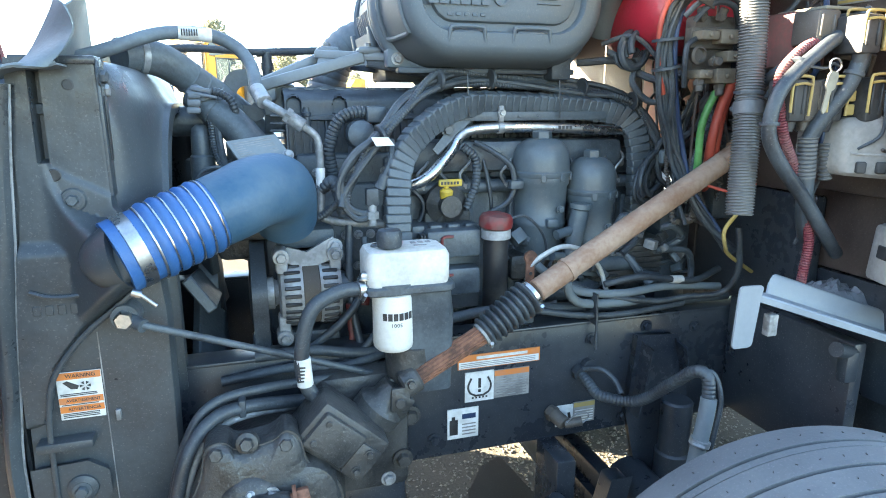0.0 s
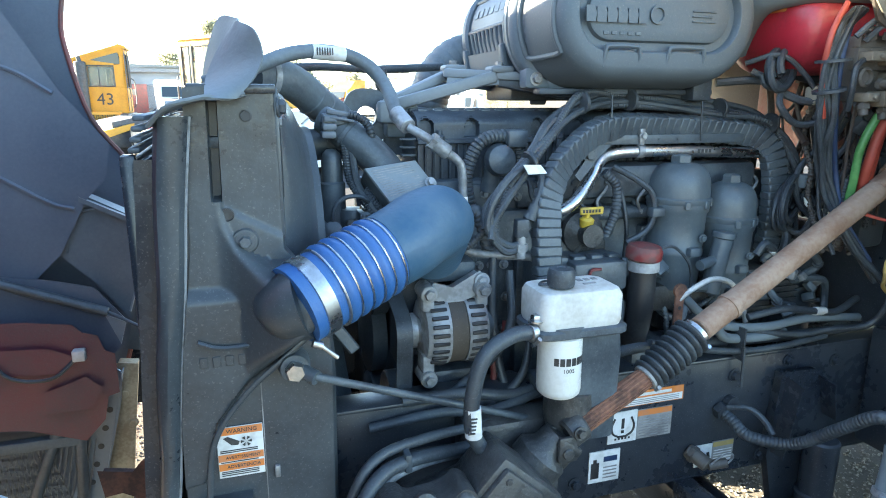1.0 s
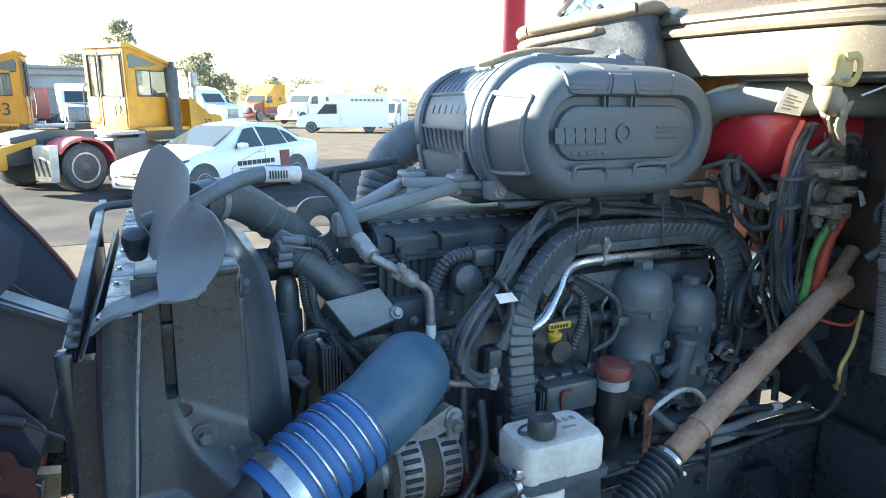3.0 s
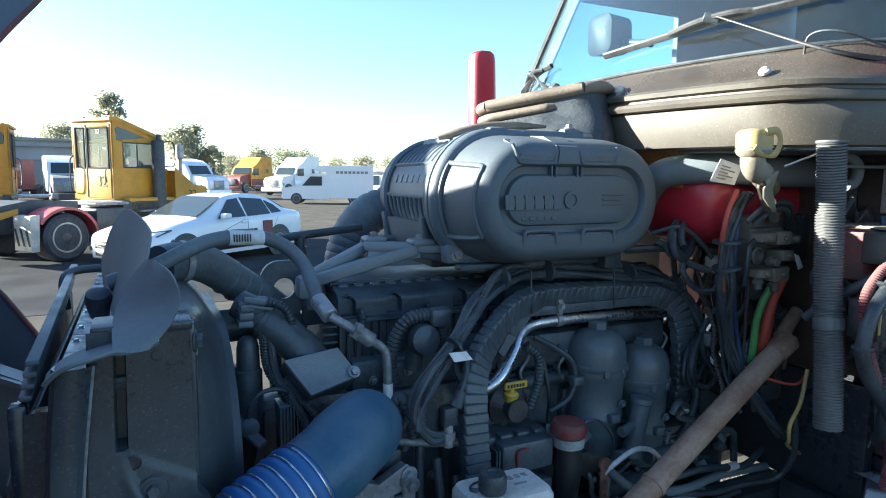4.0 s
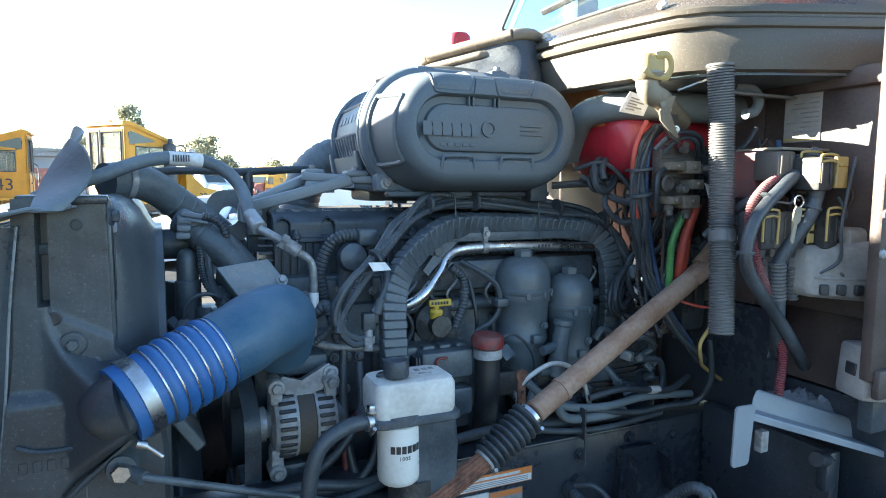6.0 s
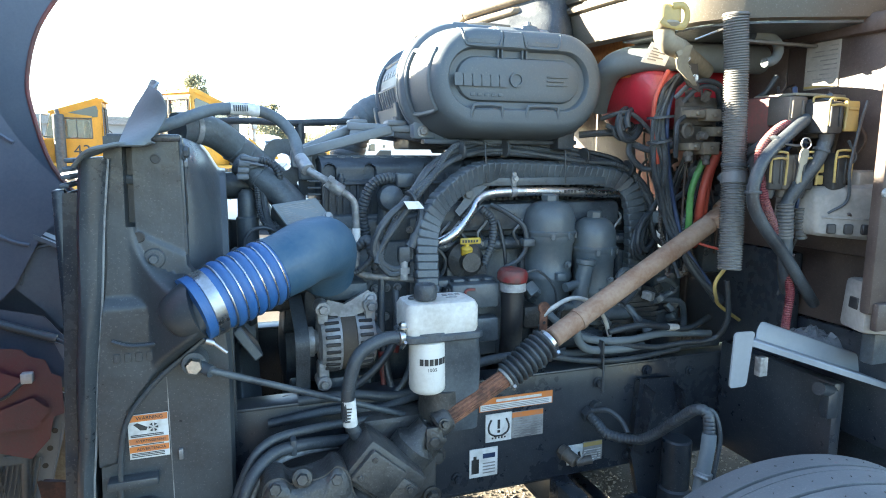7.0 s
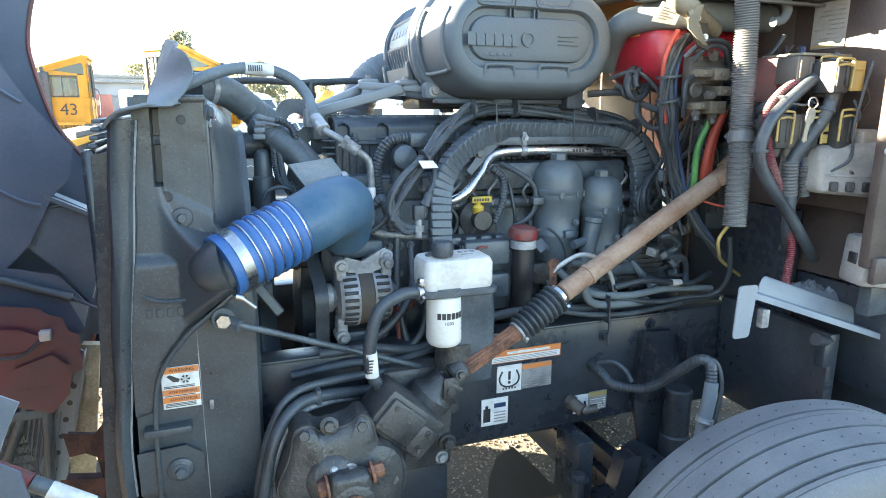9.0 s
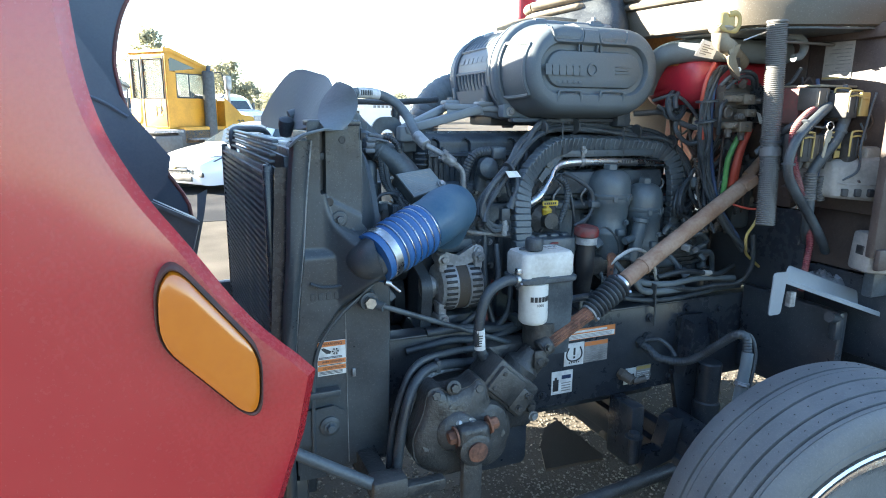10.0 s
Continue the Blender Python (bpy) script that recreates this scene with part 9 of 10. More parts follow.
# ---- tilted hood ----
def hood():
    h = thing("truck_hood", (-1.3, 1.92, 0.3), "red truck hood tilted forward with black inner liners", "hood")
    arc = [(-0.845, 2.10), (-0.843, 2.0), (-0.836, 1.90), (-0.829, 1.80), (-0.812, 1.725), (-0.776, 1.65), (-0.731, 1.583), (-0.663, 1.482), (-0.581, 1.398)]
    rim = spline([(x, 0.0, z) for x, z in arc], 4)
    # near side panel: bows outwards a little away from its edge
    rows = []
    low = [(-0.60, 1.31), (-0.632, 1.217), (-0.70, 1.0), (-0.76, 0.80)]
    edge = [(p.x, p.z) for p in rim] + low
    for x, z in edge:
        rows.append([(x - d, 0.480 - 0.05 * (1 - math.exp(-d * 3.0)) - (0.0 if d else -0.014), z - 0.10 * d) for d in (0.0, 0.012, 0.03, 0.08, 0.2, 0.4, 0.7, 1.1, 1.6)])
    part("side_panel", sheet(rows, -0.006), REDPAINT, h, "glossy red side panel")
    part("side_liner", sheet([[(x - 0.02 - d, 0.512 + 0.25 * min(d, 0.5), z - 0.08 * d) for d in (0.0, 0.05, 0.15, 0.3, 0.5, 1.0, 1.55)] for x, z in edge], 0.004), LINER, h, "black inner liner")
    part("edge_flange", sheet([[(x - 0.004 - 0.10 * u, 0.494 + 0.26 * u, z - 0.03 * u) for u in (0, 0.3, 0.6, 1)] for x, z in edge[-22:-2]], 0.004), BLACK, h)
    # amber marker
    lens = [(-0.752, 1.590), (-0.645, 1.447), (-0.648, 1.360), (-0.668, 1.352), (-0.778, 1.478), (-0.776, 1.560)]
    around = lambda k: rounded([(-0.714 + (x + 0.714) * k, 1.468 + (z - 1.468) * k) for x, z in lens], 0.028)
    m = part("marker_lamp", loft([[(x, y, z) for x, z in around(k)] for y, k in ((0.482, 0.86), (0.446, 0.86), (0.441, 0.84), (0.4385, 0.78), (0.437, 0.5))]), AMBER, h, "glossy amber marker lamp")
    part("bezel", loft([[(x, y, z) for x, z in around(k)] for y, k in ((0.484, 0.925), (0.452, 0.925), (0.446, 0.915), (0.444, 0.895), (0.4455, 0.875), (0.452, 0.865))], cap=False), CASTING, m, "dark lamp surround")
    # far side: arch, liner and rim
    far = [(-0.56, 2.74), (-0.64, 2.62), (-0.79, 2.44), (-0.93, 2.23), (-0.99, 2.02), (-0.985, 1.87), (-0.925, 1.62), (-0.80, 1.43), (-0.70, 1.19), (-0.82, 0.80), (-0.94, 0.42), (-1.06, 0.12)]
    frim = [(p.x, p.z) for p in spline([(x, 0, z) for x, z in far], 4)]
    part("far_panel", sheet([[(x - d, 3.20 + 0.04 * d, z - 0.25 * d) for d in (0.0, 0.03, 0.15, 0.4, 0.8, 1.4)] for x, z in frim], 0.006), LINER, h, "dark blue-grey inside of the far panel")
    part("far_rim", sweep([(x + 0.004, 3.20, z) for x, z in frim], 0.010, 8, 1), DULLRED, h, "red painted panel edge")
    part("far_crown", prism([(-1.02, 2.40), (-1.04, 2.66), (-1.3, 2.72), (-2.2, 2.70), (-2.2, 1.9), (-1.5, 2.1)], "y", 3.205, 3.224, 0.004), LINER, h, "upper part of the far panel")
    part("far_skin", sheet([[(x - d, 3.225 + 0.04 * d, z - 0.25 * d) for d in (0.0, 0.15, 0.5, 1.4)] for x, z in frim], 0.004), REDPAINT, h)
    liner = [(-1.9, 2.35), (-1.45, 2.40), (-1.12, 2.10), (-0.985, 1.86), (-0.917, 1.73), (-0.781, 1.548), (-0.804, 1.437), (-0.869, 1.369), (-0.97, 1.18), (-1.10, 1.05), (-1.9, 0.9)]
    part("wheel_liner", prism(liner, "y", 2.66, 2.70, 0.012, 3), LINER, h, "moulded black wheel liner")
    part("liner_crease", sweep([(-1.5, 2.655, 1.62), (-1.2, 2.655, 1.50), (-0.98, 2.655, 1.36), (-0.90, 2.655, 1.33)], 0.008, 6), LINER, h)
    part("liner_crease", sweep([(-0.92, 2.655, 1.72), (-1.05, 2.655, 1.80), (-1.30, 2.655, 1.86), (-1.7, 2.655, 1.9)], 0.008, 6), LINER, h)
    box_face = [(-0.872, 1.355), (-0.679, 1.246), (-0.772, 0.93), (-0.865, 1.065), (-0.968, 1.175)]
    lamp = part("lamp_housing", prism(box_face, "y", 2.69, 2.80, 0.014, 3), SLATE, h, "dark lamp housing")
    part("ledge", loft([[(-0.885, 2.655, 1.372), (-0.668, 2.655, 1.258), (-0.668, 2.655, 1.240), (-0.885, 2.655, 1.354)], [(-0.90, 2.82, 1.372), (-0.69, 2.82, 1.258), (-0.69, 2.82, 1.240), (-0.90, 2.82, 1.354)]]), SLATE, lamp)
    part("housing_arc", sweep([(-0.95, 2.688, 1.17), (-0.93, 2.686, 1.25), (-0.89, 2.686, 1.31), (-0.84, 2.686, 1.325)], 0.006, 6), SLATE, lamp)
    # pale line stands in for sunlit ground seen through a gap
    part("bright_gap", sweep([(-0.674, 2.684, 1.245), (-0.715, 2.684, 1.10), (-0.768, 2.684, 0.935)], 0.0045, 6), TRAYM, lamp)
    part("side_fin", prism([(-0.628, 1.379), (-0.647, 1.272), (-0.775, 0.732), (-0.817, 0.741), (-0.745, 1.0), (-0.672, 1.26), (-0.665, 1.36)], "y", 2.82, 2.84, 0.004), SLATE, h, "blue-grey plastic side fin")
    # dark fill added to close a bright gap behind the housing
    part("dark_fill", prism([(-1.9, 1.55), (-0.90, 1.40), (-0.70, 1.21), (-0.80, 0.90), (-0.90, 0.80), (-1.9, 0.90)], "y", 2.86, 2.88, 0.004), LINER, h, "dark fill added behind the lamp housing")
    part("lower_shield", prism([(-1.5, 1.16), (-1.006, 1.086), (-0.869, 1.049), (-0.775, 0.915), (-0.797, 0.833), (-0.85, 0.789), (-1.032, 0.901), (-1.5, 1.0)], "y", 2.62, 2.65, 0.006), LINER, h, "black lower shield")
    part("shield_tab", slab([(-0.84, 2.615, 0.955), (-0.773, 2.615, 0.918), (-0.797, 2.615, 0.838)], -0.006), TRAYM, h)
    st = part("stay", rod((-1.45, 2.58, 1.23), (-0.825, 2.60, 0.965), 0.017, edge=0.003), BLACK, h)
    part("stay_rod", rod((-0.825, 2.60, 0.965), (-0.66, 2.50, 0.90), 0.006), BLACK, st)
    # top skin of the hood, upright in front, unseen; height set to shade the bay
    crown = []
    for i in range(19):
        y = 0.46 + 2.84 * i / 18
        e = max(0.0, abs(y - 1.84) - 0.95) / 0.43
        crown.append([(x - 0.22 * e * e + 0.06 * e * (k < 2), y, z) for k, (x, z) in enumerate(((-1.92, 0.62), (-1.93, 1.1), (-1.90, 1.7), (-1.82, 2.3), (-1.77, 2.55), (-1.73, 2.70)))])
    part("top_skin", sheet(crown, 0.006), REDPAINT, h, "unseen red hood skin standing upright to shade the bay")
    # red nose part with grille below
    part("nose", merge(prism([(-1.45, 0.99), (-1.06, 0.965), (-0.93, 0.945), (-0.905, 0.915), (-0.86, 0.90), (-0.845, 0.845), (-0.815, 0.83), (-0.815, 0.70), (-0.85, 0.69), (-0.87, 0.60), (-0.93, 0.535), (-1.10, 0.60), (-1.45, 0.64)], "y", 2.52, 2.56, 0.012), prism([(-1.4, 0.90), (-1.0, 0.875), (-0.93, 0.84), (-0.95, 0.80), (-1.4, 0.83)], "y", 2.50, 2.53, 0.01), prism([(-1.02, 0.72), (-0.90, 0.76), (-0.86, 0.72), (-0.90, 0.66), (-1.02, 0.66)], "y", 2.50, 2.53, 0.01), box((-1.8, 0.6, 0.35), (-1.72, 2.9, 1.2), 0.03), box((-1.78, 0.52, 0.45), (-0.95, 0.58, 1.0), 0.03)), MAROON, h, "grimy maroon nose panel")
    part("wire", sweep([(-1.18, 2.50, 0.90), (-1.12, 2.49, 0.80), (-1.0, 2.49, 0.78), (-0.92, 2.50, 0.84)], 0.007, 6), RUBBER, h)
    part("connector", box((-0.93, 2.49, 0.83), (-0.89, 2.53, 0.87), 0.005), WHITE, h)
    g = part("grille_frame", merge(box((-1.6, 2.53, 0.50), (-0.95, 2.57, 0.54), 0.006), box((-1.6, 2.53, 0.12), (-0.95, 2.57, 0.16), 0.006), rod((-1.02, 2.55, 0.56), (-1.18, 2.55, 0.16), 0.02), rod((-0.95, 2.55, 0.54), (-0.98, 2.55, 0.14), 0.02)), BLACK, h, "black grille frame")
    for i in range(34):
        x = -1.58 + 0.018 * i
        for s in (-1, 1):
            part("mesh_wire", slab([(x, 2.549, 0.15), (x + 0.005, 2.549, 0.15), (x + 0.005 + s * 0.08, 2.549, 0.51), (x + s * 0.08, 2.549, 0.51)], 0.002), BLACK, g)
    bb = part("bumper_bracket", prism([(-0.83, 0.76), (-0.805, 0.74), (-0.815, 0.64), (-0.876, 0.408), (-0.933, 0.195), (-0.96, 0.09), (-1.08, 0.09), (-1.015, 0.252), (-0.893, 0.59)], "y", 2.58, 2.60, 0.004), TRAYM, h, "perforated blue-grey bracket")
    # dark of the perforations, put on as black discs
    for i in range(7):
        part("hole", lathe([(0.011, 0), (0.011, 0.002)], (-0.855 - 0.022 * i, 2.58, 0.60 - 0.07 * i), (0, -1, 0), 12), INK, bb)
    part("bracket_edge", slab([(-0.805, 2.575, 0.74), (-0.80, 2.575, 0.74), (-0.928, 2.575, 0.195), (-0.935, 2.575, 0.195)], 0.05), TRAYM, bb)
    part("frame_horn", merge(prism([(-0.832, 0.74), (-0.764, 0.73), (-0.846, 0.12), (-0.93, 0.13)], "y", 2.66, 2.73, 0.006), bolt((-0.80, 2.66, 0.50), (0, -1, 0), 0.014, 0.01), bolt((-0.815, 2.66, 0.62), (0, -1, 0), 0.014, 0.01)), PIPING, h, "cream frame horn")
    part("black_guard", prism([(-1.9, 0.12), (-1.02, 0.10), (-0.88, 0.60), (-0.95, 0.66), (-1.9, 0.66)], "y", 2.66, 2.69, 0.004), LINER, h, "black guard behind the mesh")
    part("splash_plate", sheet([[(-0.599 - 0.012 * j - (0.33 - 0.02 * j) * i / 8 - 0.06 * (j / 6) * (i / 8), 1.03 + 0.02 * math.sin(i * 0.9), 1.206 - 0.026 * j + (0.13 - 0.006 * j) * i / 8 + 0.003 * math.sin(3 * i + j)) for j in range(7)] for i in range(9)], 0.004), TRAYM, h, "dirty pale blue-grey splash plate")
    part("splash_skirt", slab([(-0.735, 1.035, 1.160), (-0.617, 1.035, 1.072), (-0.606, 1.035, 1.0), (-0.76, 1.035, 0.985)], 0.006), LINER, h)
    # gas strut by the near side
    s = part("gas_strut", rod((-0.95, 1.27, 1.12), (-0.645, 1.185, 0.967), 0.019, seg=18), REDCAP, h, "red gas strut body")
    part("strut_rod", rod((-0.645, 1.185, 0.967), (-0.30, 1.14, 0.755), 0.0165, seg=16), BLACK, s)
    part("strut_label", rod((-0.615, 1.181, 0.948), (-0.54, 1.171, 0.902), 0.018, seg=16), PAPER, s, "white printed label")
    part("strut_end", merge(box((-0.32, 1.11, 0.72), (-0.22, 1.18, 0.78), 0.01), box((-0.30, 1.13, 0.70), (-0.10, 1.17, 0.74), 0.01), box((-0.30, 1.15, 0.66), (-0.24, 1.50, 0.74), 0.01)), GREASY, s)


hood()


def bumper():
    b = thing("front_bumper_parts", (-0.62, 1.9, 0.4), "rusty tow pin bracket beside the radiator foot", "bracket")
    part("bracket", merge(prism([(-0.81, 0.585), (-0.72, 0.565), (-0.69, 0.60), (-0.64, 0.60), (-0.64, 0.38), (-0.70, 0.37), (-0.715, 0.49), (-0.755, 0.515), (-0.80, 0.51)], "y", 2.17, 2.21, 0.008), prism([(-0.83, 0.42), (-0.72, 0.40), (-0.66, 0.42), (-0.64, 0.28), (-0.84, 0.30)], "y", 2.15, 2.22, 0.01), box((-0.68, 1.55, 0.36), (-0.60, 2.4, 0.44), 0.01)), CASTING, b, "rust-brown cast tow bracket")
    part("cross_beam", box((-0.60, 1.40, 0.42), (-0.44, 2.45, 0.66), 0.015), RAIL, b)
    # added on the far side to block sun from the ground below
    part("bumper_shade", box((-1.15, 3.24, 0.30), (-0.26, 3.30, 0.82), 0.02), RAIL, b, "black bumper end added out of view to shade the ground")
    part("rail_end", box((-0.58, 1.485, 0.55), (-0.40, 1.58, 0.72), 0.01), RAIL, b)


bumper()


# ---- the yard behind ----
def road_wheel(parent, c, r, w, rim, side=-1):
    t = part("tyre", lathe([(r * 0.58, -w * 0.45), (r * 0.85, -w * 0.5), (r * 0.97, -w * 0.42), (r, -w * 0.3), (r, w * 0.3), (r * 0.97, w * 0.42), (r * 0.85, w * 0.5), (r * 0.58, w * 0.45)], c, (0, side, 0), 36), RUBBER, parent)
    part("rim", lathe([(r * 0.6, w * 0.38), (r * 0.62, w * 0.47), (r * 0.57, w * 0.49), (r * 0.53, w * 0.40), (r * 0.46, w * 0.36), (r * 0.36, w * 0.40), (r * 0.30, w * 0.34)], c, (0, side, 0), 28), rim, t)
    part("hub", lathe([(r * 0.32, w * 0.30), (r * 0.28, w * 0.40), (r * 0.18, w * 0.46), (r * 0.06, w * 0.47)], c, (0, side, 0), 20), DUSTBROWN, t, "dark greasy hub")


def yard_tractor(number, m, label, flip=False):
    """Cab with its rear door face at x = 0 and its near flank at y = 0; it drives towards +x."""
    t = thing("yard_tractor", (0, 0, 0), label, "yard tractor", "yellow yard tractors")
    turn = Matrix.Diagonal((-1 if flip else 1, 1, 1, 1))
    W = 1.5
    flank = [(0.0, 3.20), (0.12, 3.22), (1.42, 2.80), (1.64, 2.02), (1.64, 1.25), (0.0, 1.25)]
    for y in (0.0, W - 0.05):
        side = part("flank", merge(
            prism([(0.0, 1.25), (1.64, 1.25), (1.64, 2.04), (0.0, 2.04)], "y", y, y + 0.05, 0.006),
            prism([(0.0, 2.03), (0.30, 2.03), (0.30, 2.70), (0.12, 2.72), (0.10, 3.02), (0.16, 3.06), (0.12, 3.22), (0.0, 3.20)], "y", y, y + 0.05, 0.006),
            prism([(0.29, 2.69), (1.22, 2.69), (1.22, 2.74), (0.95, 2.82), (0.30, 2.74)], "y", y, y + 0.05, 0.006),
            prism([(1.21, 2.03), (1.34, 2.03), (1.32, 2.78), (1.21, 2.80)], "y", y, y + 0.05, 0.006),
            prism([(0.12, 3.10), (0.90, 2.86), (1.22, 2.74), (1.42, 2.74), (1.42, 2.80), (0.12, 3.22)], "y", y, y + 0.05, 0.006)), YPAINT, t, "yellow painted cab flank")
        part("side_window", prism([(0.30, 2.04), (1.21, 2.04), (1.21, 2.69), (0.30, 2.69)], "y", y + 0.016, y + 0.026), CABGLASS, side)
        part("quarter_window", prism([(1.34, 2.04), (1.60, 2.04), (1.42, 2.72), (1.33, 2.76)], "y", y + 0.016, y + 0.026), CABGLASS, side)
        part("upper_window", prism([(0.13, 2.74), (0.30, 2.74), (0.92, 2.84), (0.14, 3.08)], "y", y + 0.004, y + 0.046, 0.004), DARKGLASS, side)
        part("window_seal", sweep([(x, y + 0.002, z) for x, z in ((0.31, 2.06), (1.20, 2.06), (1.20, 2.68), (0.31, 2.68), (0.31, 2.06))], 0.020, 6, 1, smooth=False), RUBBER, side)
        part("window_bar", box((0.72, y + 0.005, 2.05), (0.745, y + 0.035, 2.68), 0.004), RUBBER, side)
    # rear face: a sliding door and a narrow fixed pane
    rear = part("rear_face", merge(box((0.0, 0.0, 1.25), (0.05, W, 2.02), 0.006), box((0.0, 0.0, 2.01), (0.05, 0.11, 3.20), 0.006), box((0.0, 0.93, 2.01), (0.05, 1.0, 3.20), 0.006), box((0.0, 1.38, 2.01), (0.05, W, 3.20), 0.006), box((0.0, 0.10, 3.06), (0.05, 1.40, 3.20), 0.006)), YPAINT, t, "yellow rear door face")
    for y0, y1 in ((0.11, 0.93), (1.0, 1.38)):
        part("rear_window", box((0.018, y0, 2.02), (0.028, y1, 3.06)), CABGLASS, rear)
        part("window_seal", sweep([(-0.002, y, z) for y, z in ((y0 + 0.02, 2.04), (y1 - 0.02, 2.04), (y1 - 0.02, 3.04), (y0 + 0.02, 3.04), (y0 + 0.02, 2.04))], 0.022, 6, 1, smooth=False), RUBBER, rear)
    part("door_seam", sweep([(-0.004, 0.07, 3.12), (-0.004, 0.07, 1.30), (-0.004, 0.96, 1.30), (-0.004, 0.96, 3.12)], 0.012, 6, 1, smooth=False), RUBBER, rear)
    part("door_handle", sweep([(-0.05, 0.16, 1.70), (-0.09, 0.16, 1.76), (-0.09, 0.16, 1.96), (-0.05, 0.16, 2.0)], 0.014, 6), RUBBER, rear)
    part("grab_rail", sweep([(-0.02, 1.42, 1.40), (-0.12, 1.44, 1.55), (-0.12, 1.44, 2.2), (-0.02, 1.44, 2.35)], 0.018, 8), RUBBER, t)
    part("roof", merge(prism([(-0.06, 3.20), (0.12, 3.225), (1.45, 2.80), (1.47, 2.86), (0.13, 3.30), (-0.06, 3.27)], "y", -0.04, W + 0.04, 0.012), *[box((0.1, 0.15 + 0.5 * k, 3.27), (0.18, 0.23 + 0.5 * k, 3.34), 0.02) for k in range(3)]), YPAINT, t)
    part("front_window", slab([(1.64, 0.06, 2.06), (1.64, W - 0.06, 2.06), (1.43, W - 0.06, 2.78), (1.43, 0.06, 2.78)], 0.012), CABGLASS, t)
    part("seat", merge(box((0.55, 0.45, 1.55), (1.05, 1.0, 1.95), 0.06), box((0.45, 0.45, 1.8), (0.60, 1.0, 2.62), 0.05)), RUBBER, t, "dark driver seat")
    part("dash", merge(box((1.30, 0.15, 1.7), (1.60, W - 0.15, 2.15), 0.05), rod((1.15, 0.72, 2.12), (1.30, 0.72, 2.05), 0.20, 0.20, 20)), RUBBER, t)
    part("bonnet", merge(prism([(1.62, 2.02), (2.20, 1.58), (2.62, 1.52), (2.68, 1.35), (2.68, 0.80), (1.62, 0.80)], "y", -0.35, W, 0.04, 3), box((0.2, -0.30, 0.85), (1.64, 0.0, 1.30), 0.03)), YPAINT, t)
    part("side_step", merge(box((0.3, -0.55, 0.62), (1.1, -0.2, 0.68), 0.01), box((0.3, -0.55, 0.95), (1.1, -0.3, 1.0), 0.01)), DULL, t)
    part("exhaust", merge(rod((1.18, -0.22, 0.95), (1.18, -0.22, 2.78), 0.16, seg=18, edge=0.03), rod((1.18, -0.22, 2.75), (1.22, -0.22, 2.92), 0.06)), RUBBER, t, "black upright exhaust stack")
    part("mirror_arm", sweep([(1.50, -0.02, 2.75), (1.62, -0.28, 2.72), (1.62, -0.30, 2.15), (1.55, -0.02, 2.10)], 0.016, 6), RUBBER, t)
    part("air_stack", merge(rod((2.35, 0.3, 1.5), (2.35, 0.3, 2.35), 0.06), rod((2.35, 0.3, 2.32), (2.35, 0.3, 2.72), 0.11, seg=16, edge=0.02)), GREYPLAS, t, "grey upright air stack")
    part("chassis", merge(box((-3.4, -0.25, 0.62), (2.4, -0.05, 0.95), 0.02), box((-3.4, 0.65, 0.62), (2.4, 0.85, 0.95), 0.02), box((-1.0, -0.7, 0.45), (-0.2, 0.0, 1.1), 0.04), box((0.0, -0.3, 0.5), (1.6, 1.3, 1.24), 0.03)), RUBBER, t)
    part("deck_plate", merge(box((-0.9, -0.55, 1.16), (-0.02, 1.3, 1.22), 0.01)), DULL, t)
    part("fifth_wheel", merge(prism([(-3.0, 1.16), (-2.2, 1.30), (-1.2, 1.24), (-1.2, 1.12), (-3.0, 1.02)], "y", -0.30, 0.90, 0.03), box((-2.6, -0.25, 0.9), (-1.5, 0.85, 1.14), 0.03)), RUBBER, t, "dark greasy fifth wheel plate")
    for y0, y1 in ((-1.10, -0.46), (1.06, 1.70)):
        arc = [radians(8 + 14 * i) for i in range(11)]
        part("fender", prism([(-1.95 + 0.72 * math.cos(a), 0.53 + 0.66 * math.sin(a)) for a in arc] + [(-1.95 + 0.66 * math.cos(a), 0.53 + 0.60 * math.sin(a)) for a in reversed(arc)], "y", y0, y1), FADED, t, "faded red wheel fender")
        for x in (-1.95, 1.55):
            road_wheel(t, (x, (y0 + y1) / 2, 0.53), 0.53, 0.54 if x < 0 else 0.32, CREAM, -1 if y0 < 0 else 1)
        flap = part("tail_plate", prism([(-2.74, 0.30), (-2.60, 0.30), (-2.56, 1.04), (-2.74, 1.02)], "y", y0 + 0.02, y1 - 0.04, 0.01), CREAM, t, "cream tail plate with slanted stripes")
        for i in range(3):
            part("stripe", slab([(-2.748, y0 + 0.06 + 0.18 * i, 0.40), (-2.748, y0 + 0.12 + 0.18 * i, 0.40), (-2.748, y0 + 0.22 + 0.18 * i, 0.76), (-2.748, y0 + 0.16 + 0.18 * i, 0.76)], 0.008), INK, flap)
    part("tail_beam", merge(box((-3.5, -0.45, 0.55), (-3.2, 1.05, 1.0), 0.05), prism([(-3.3, 1.0), (-2.6, 1.15), (-2.6, 1.05), (-3.3, 0.85)], "y", -0.44, -0.30, 0.01)), YPAINT, t)
    if flip:
        text("number", number, 0.50, Matrix.Translation((0.62, -0.008, 1.66)) @ turn @ SIDE, INK, t, 0.004)
    else:
        text("number", number, 0.40, Matrix.Translation((-0.008, 0.42, 1.70)) @ pose(0, 0, 0, 90, 0, -90), INK, t, 0.004)
        text("number", number, 0.16, Matrix.Translation((0.006, 0.52, 2.94)) @ pose(0, 0, 0, 90, 0, -90), WHITE, t, 0.004)
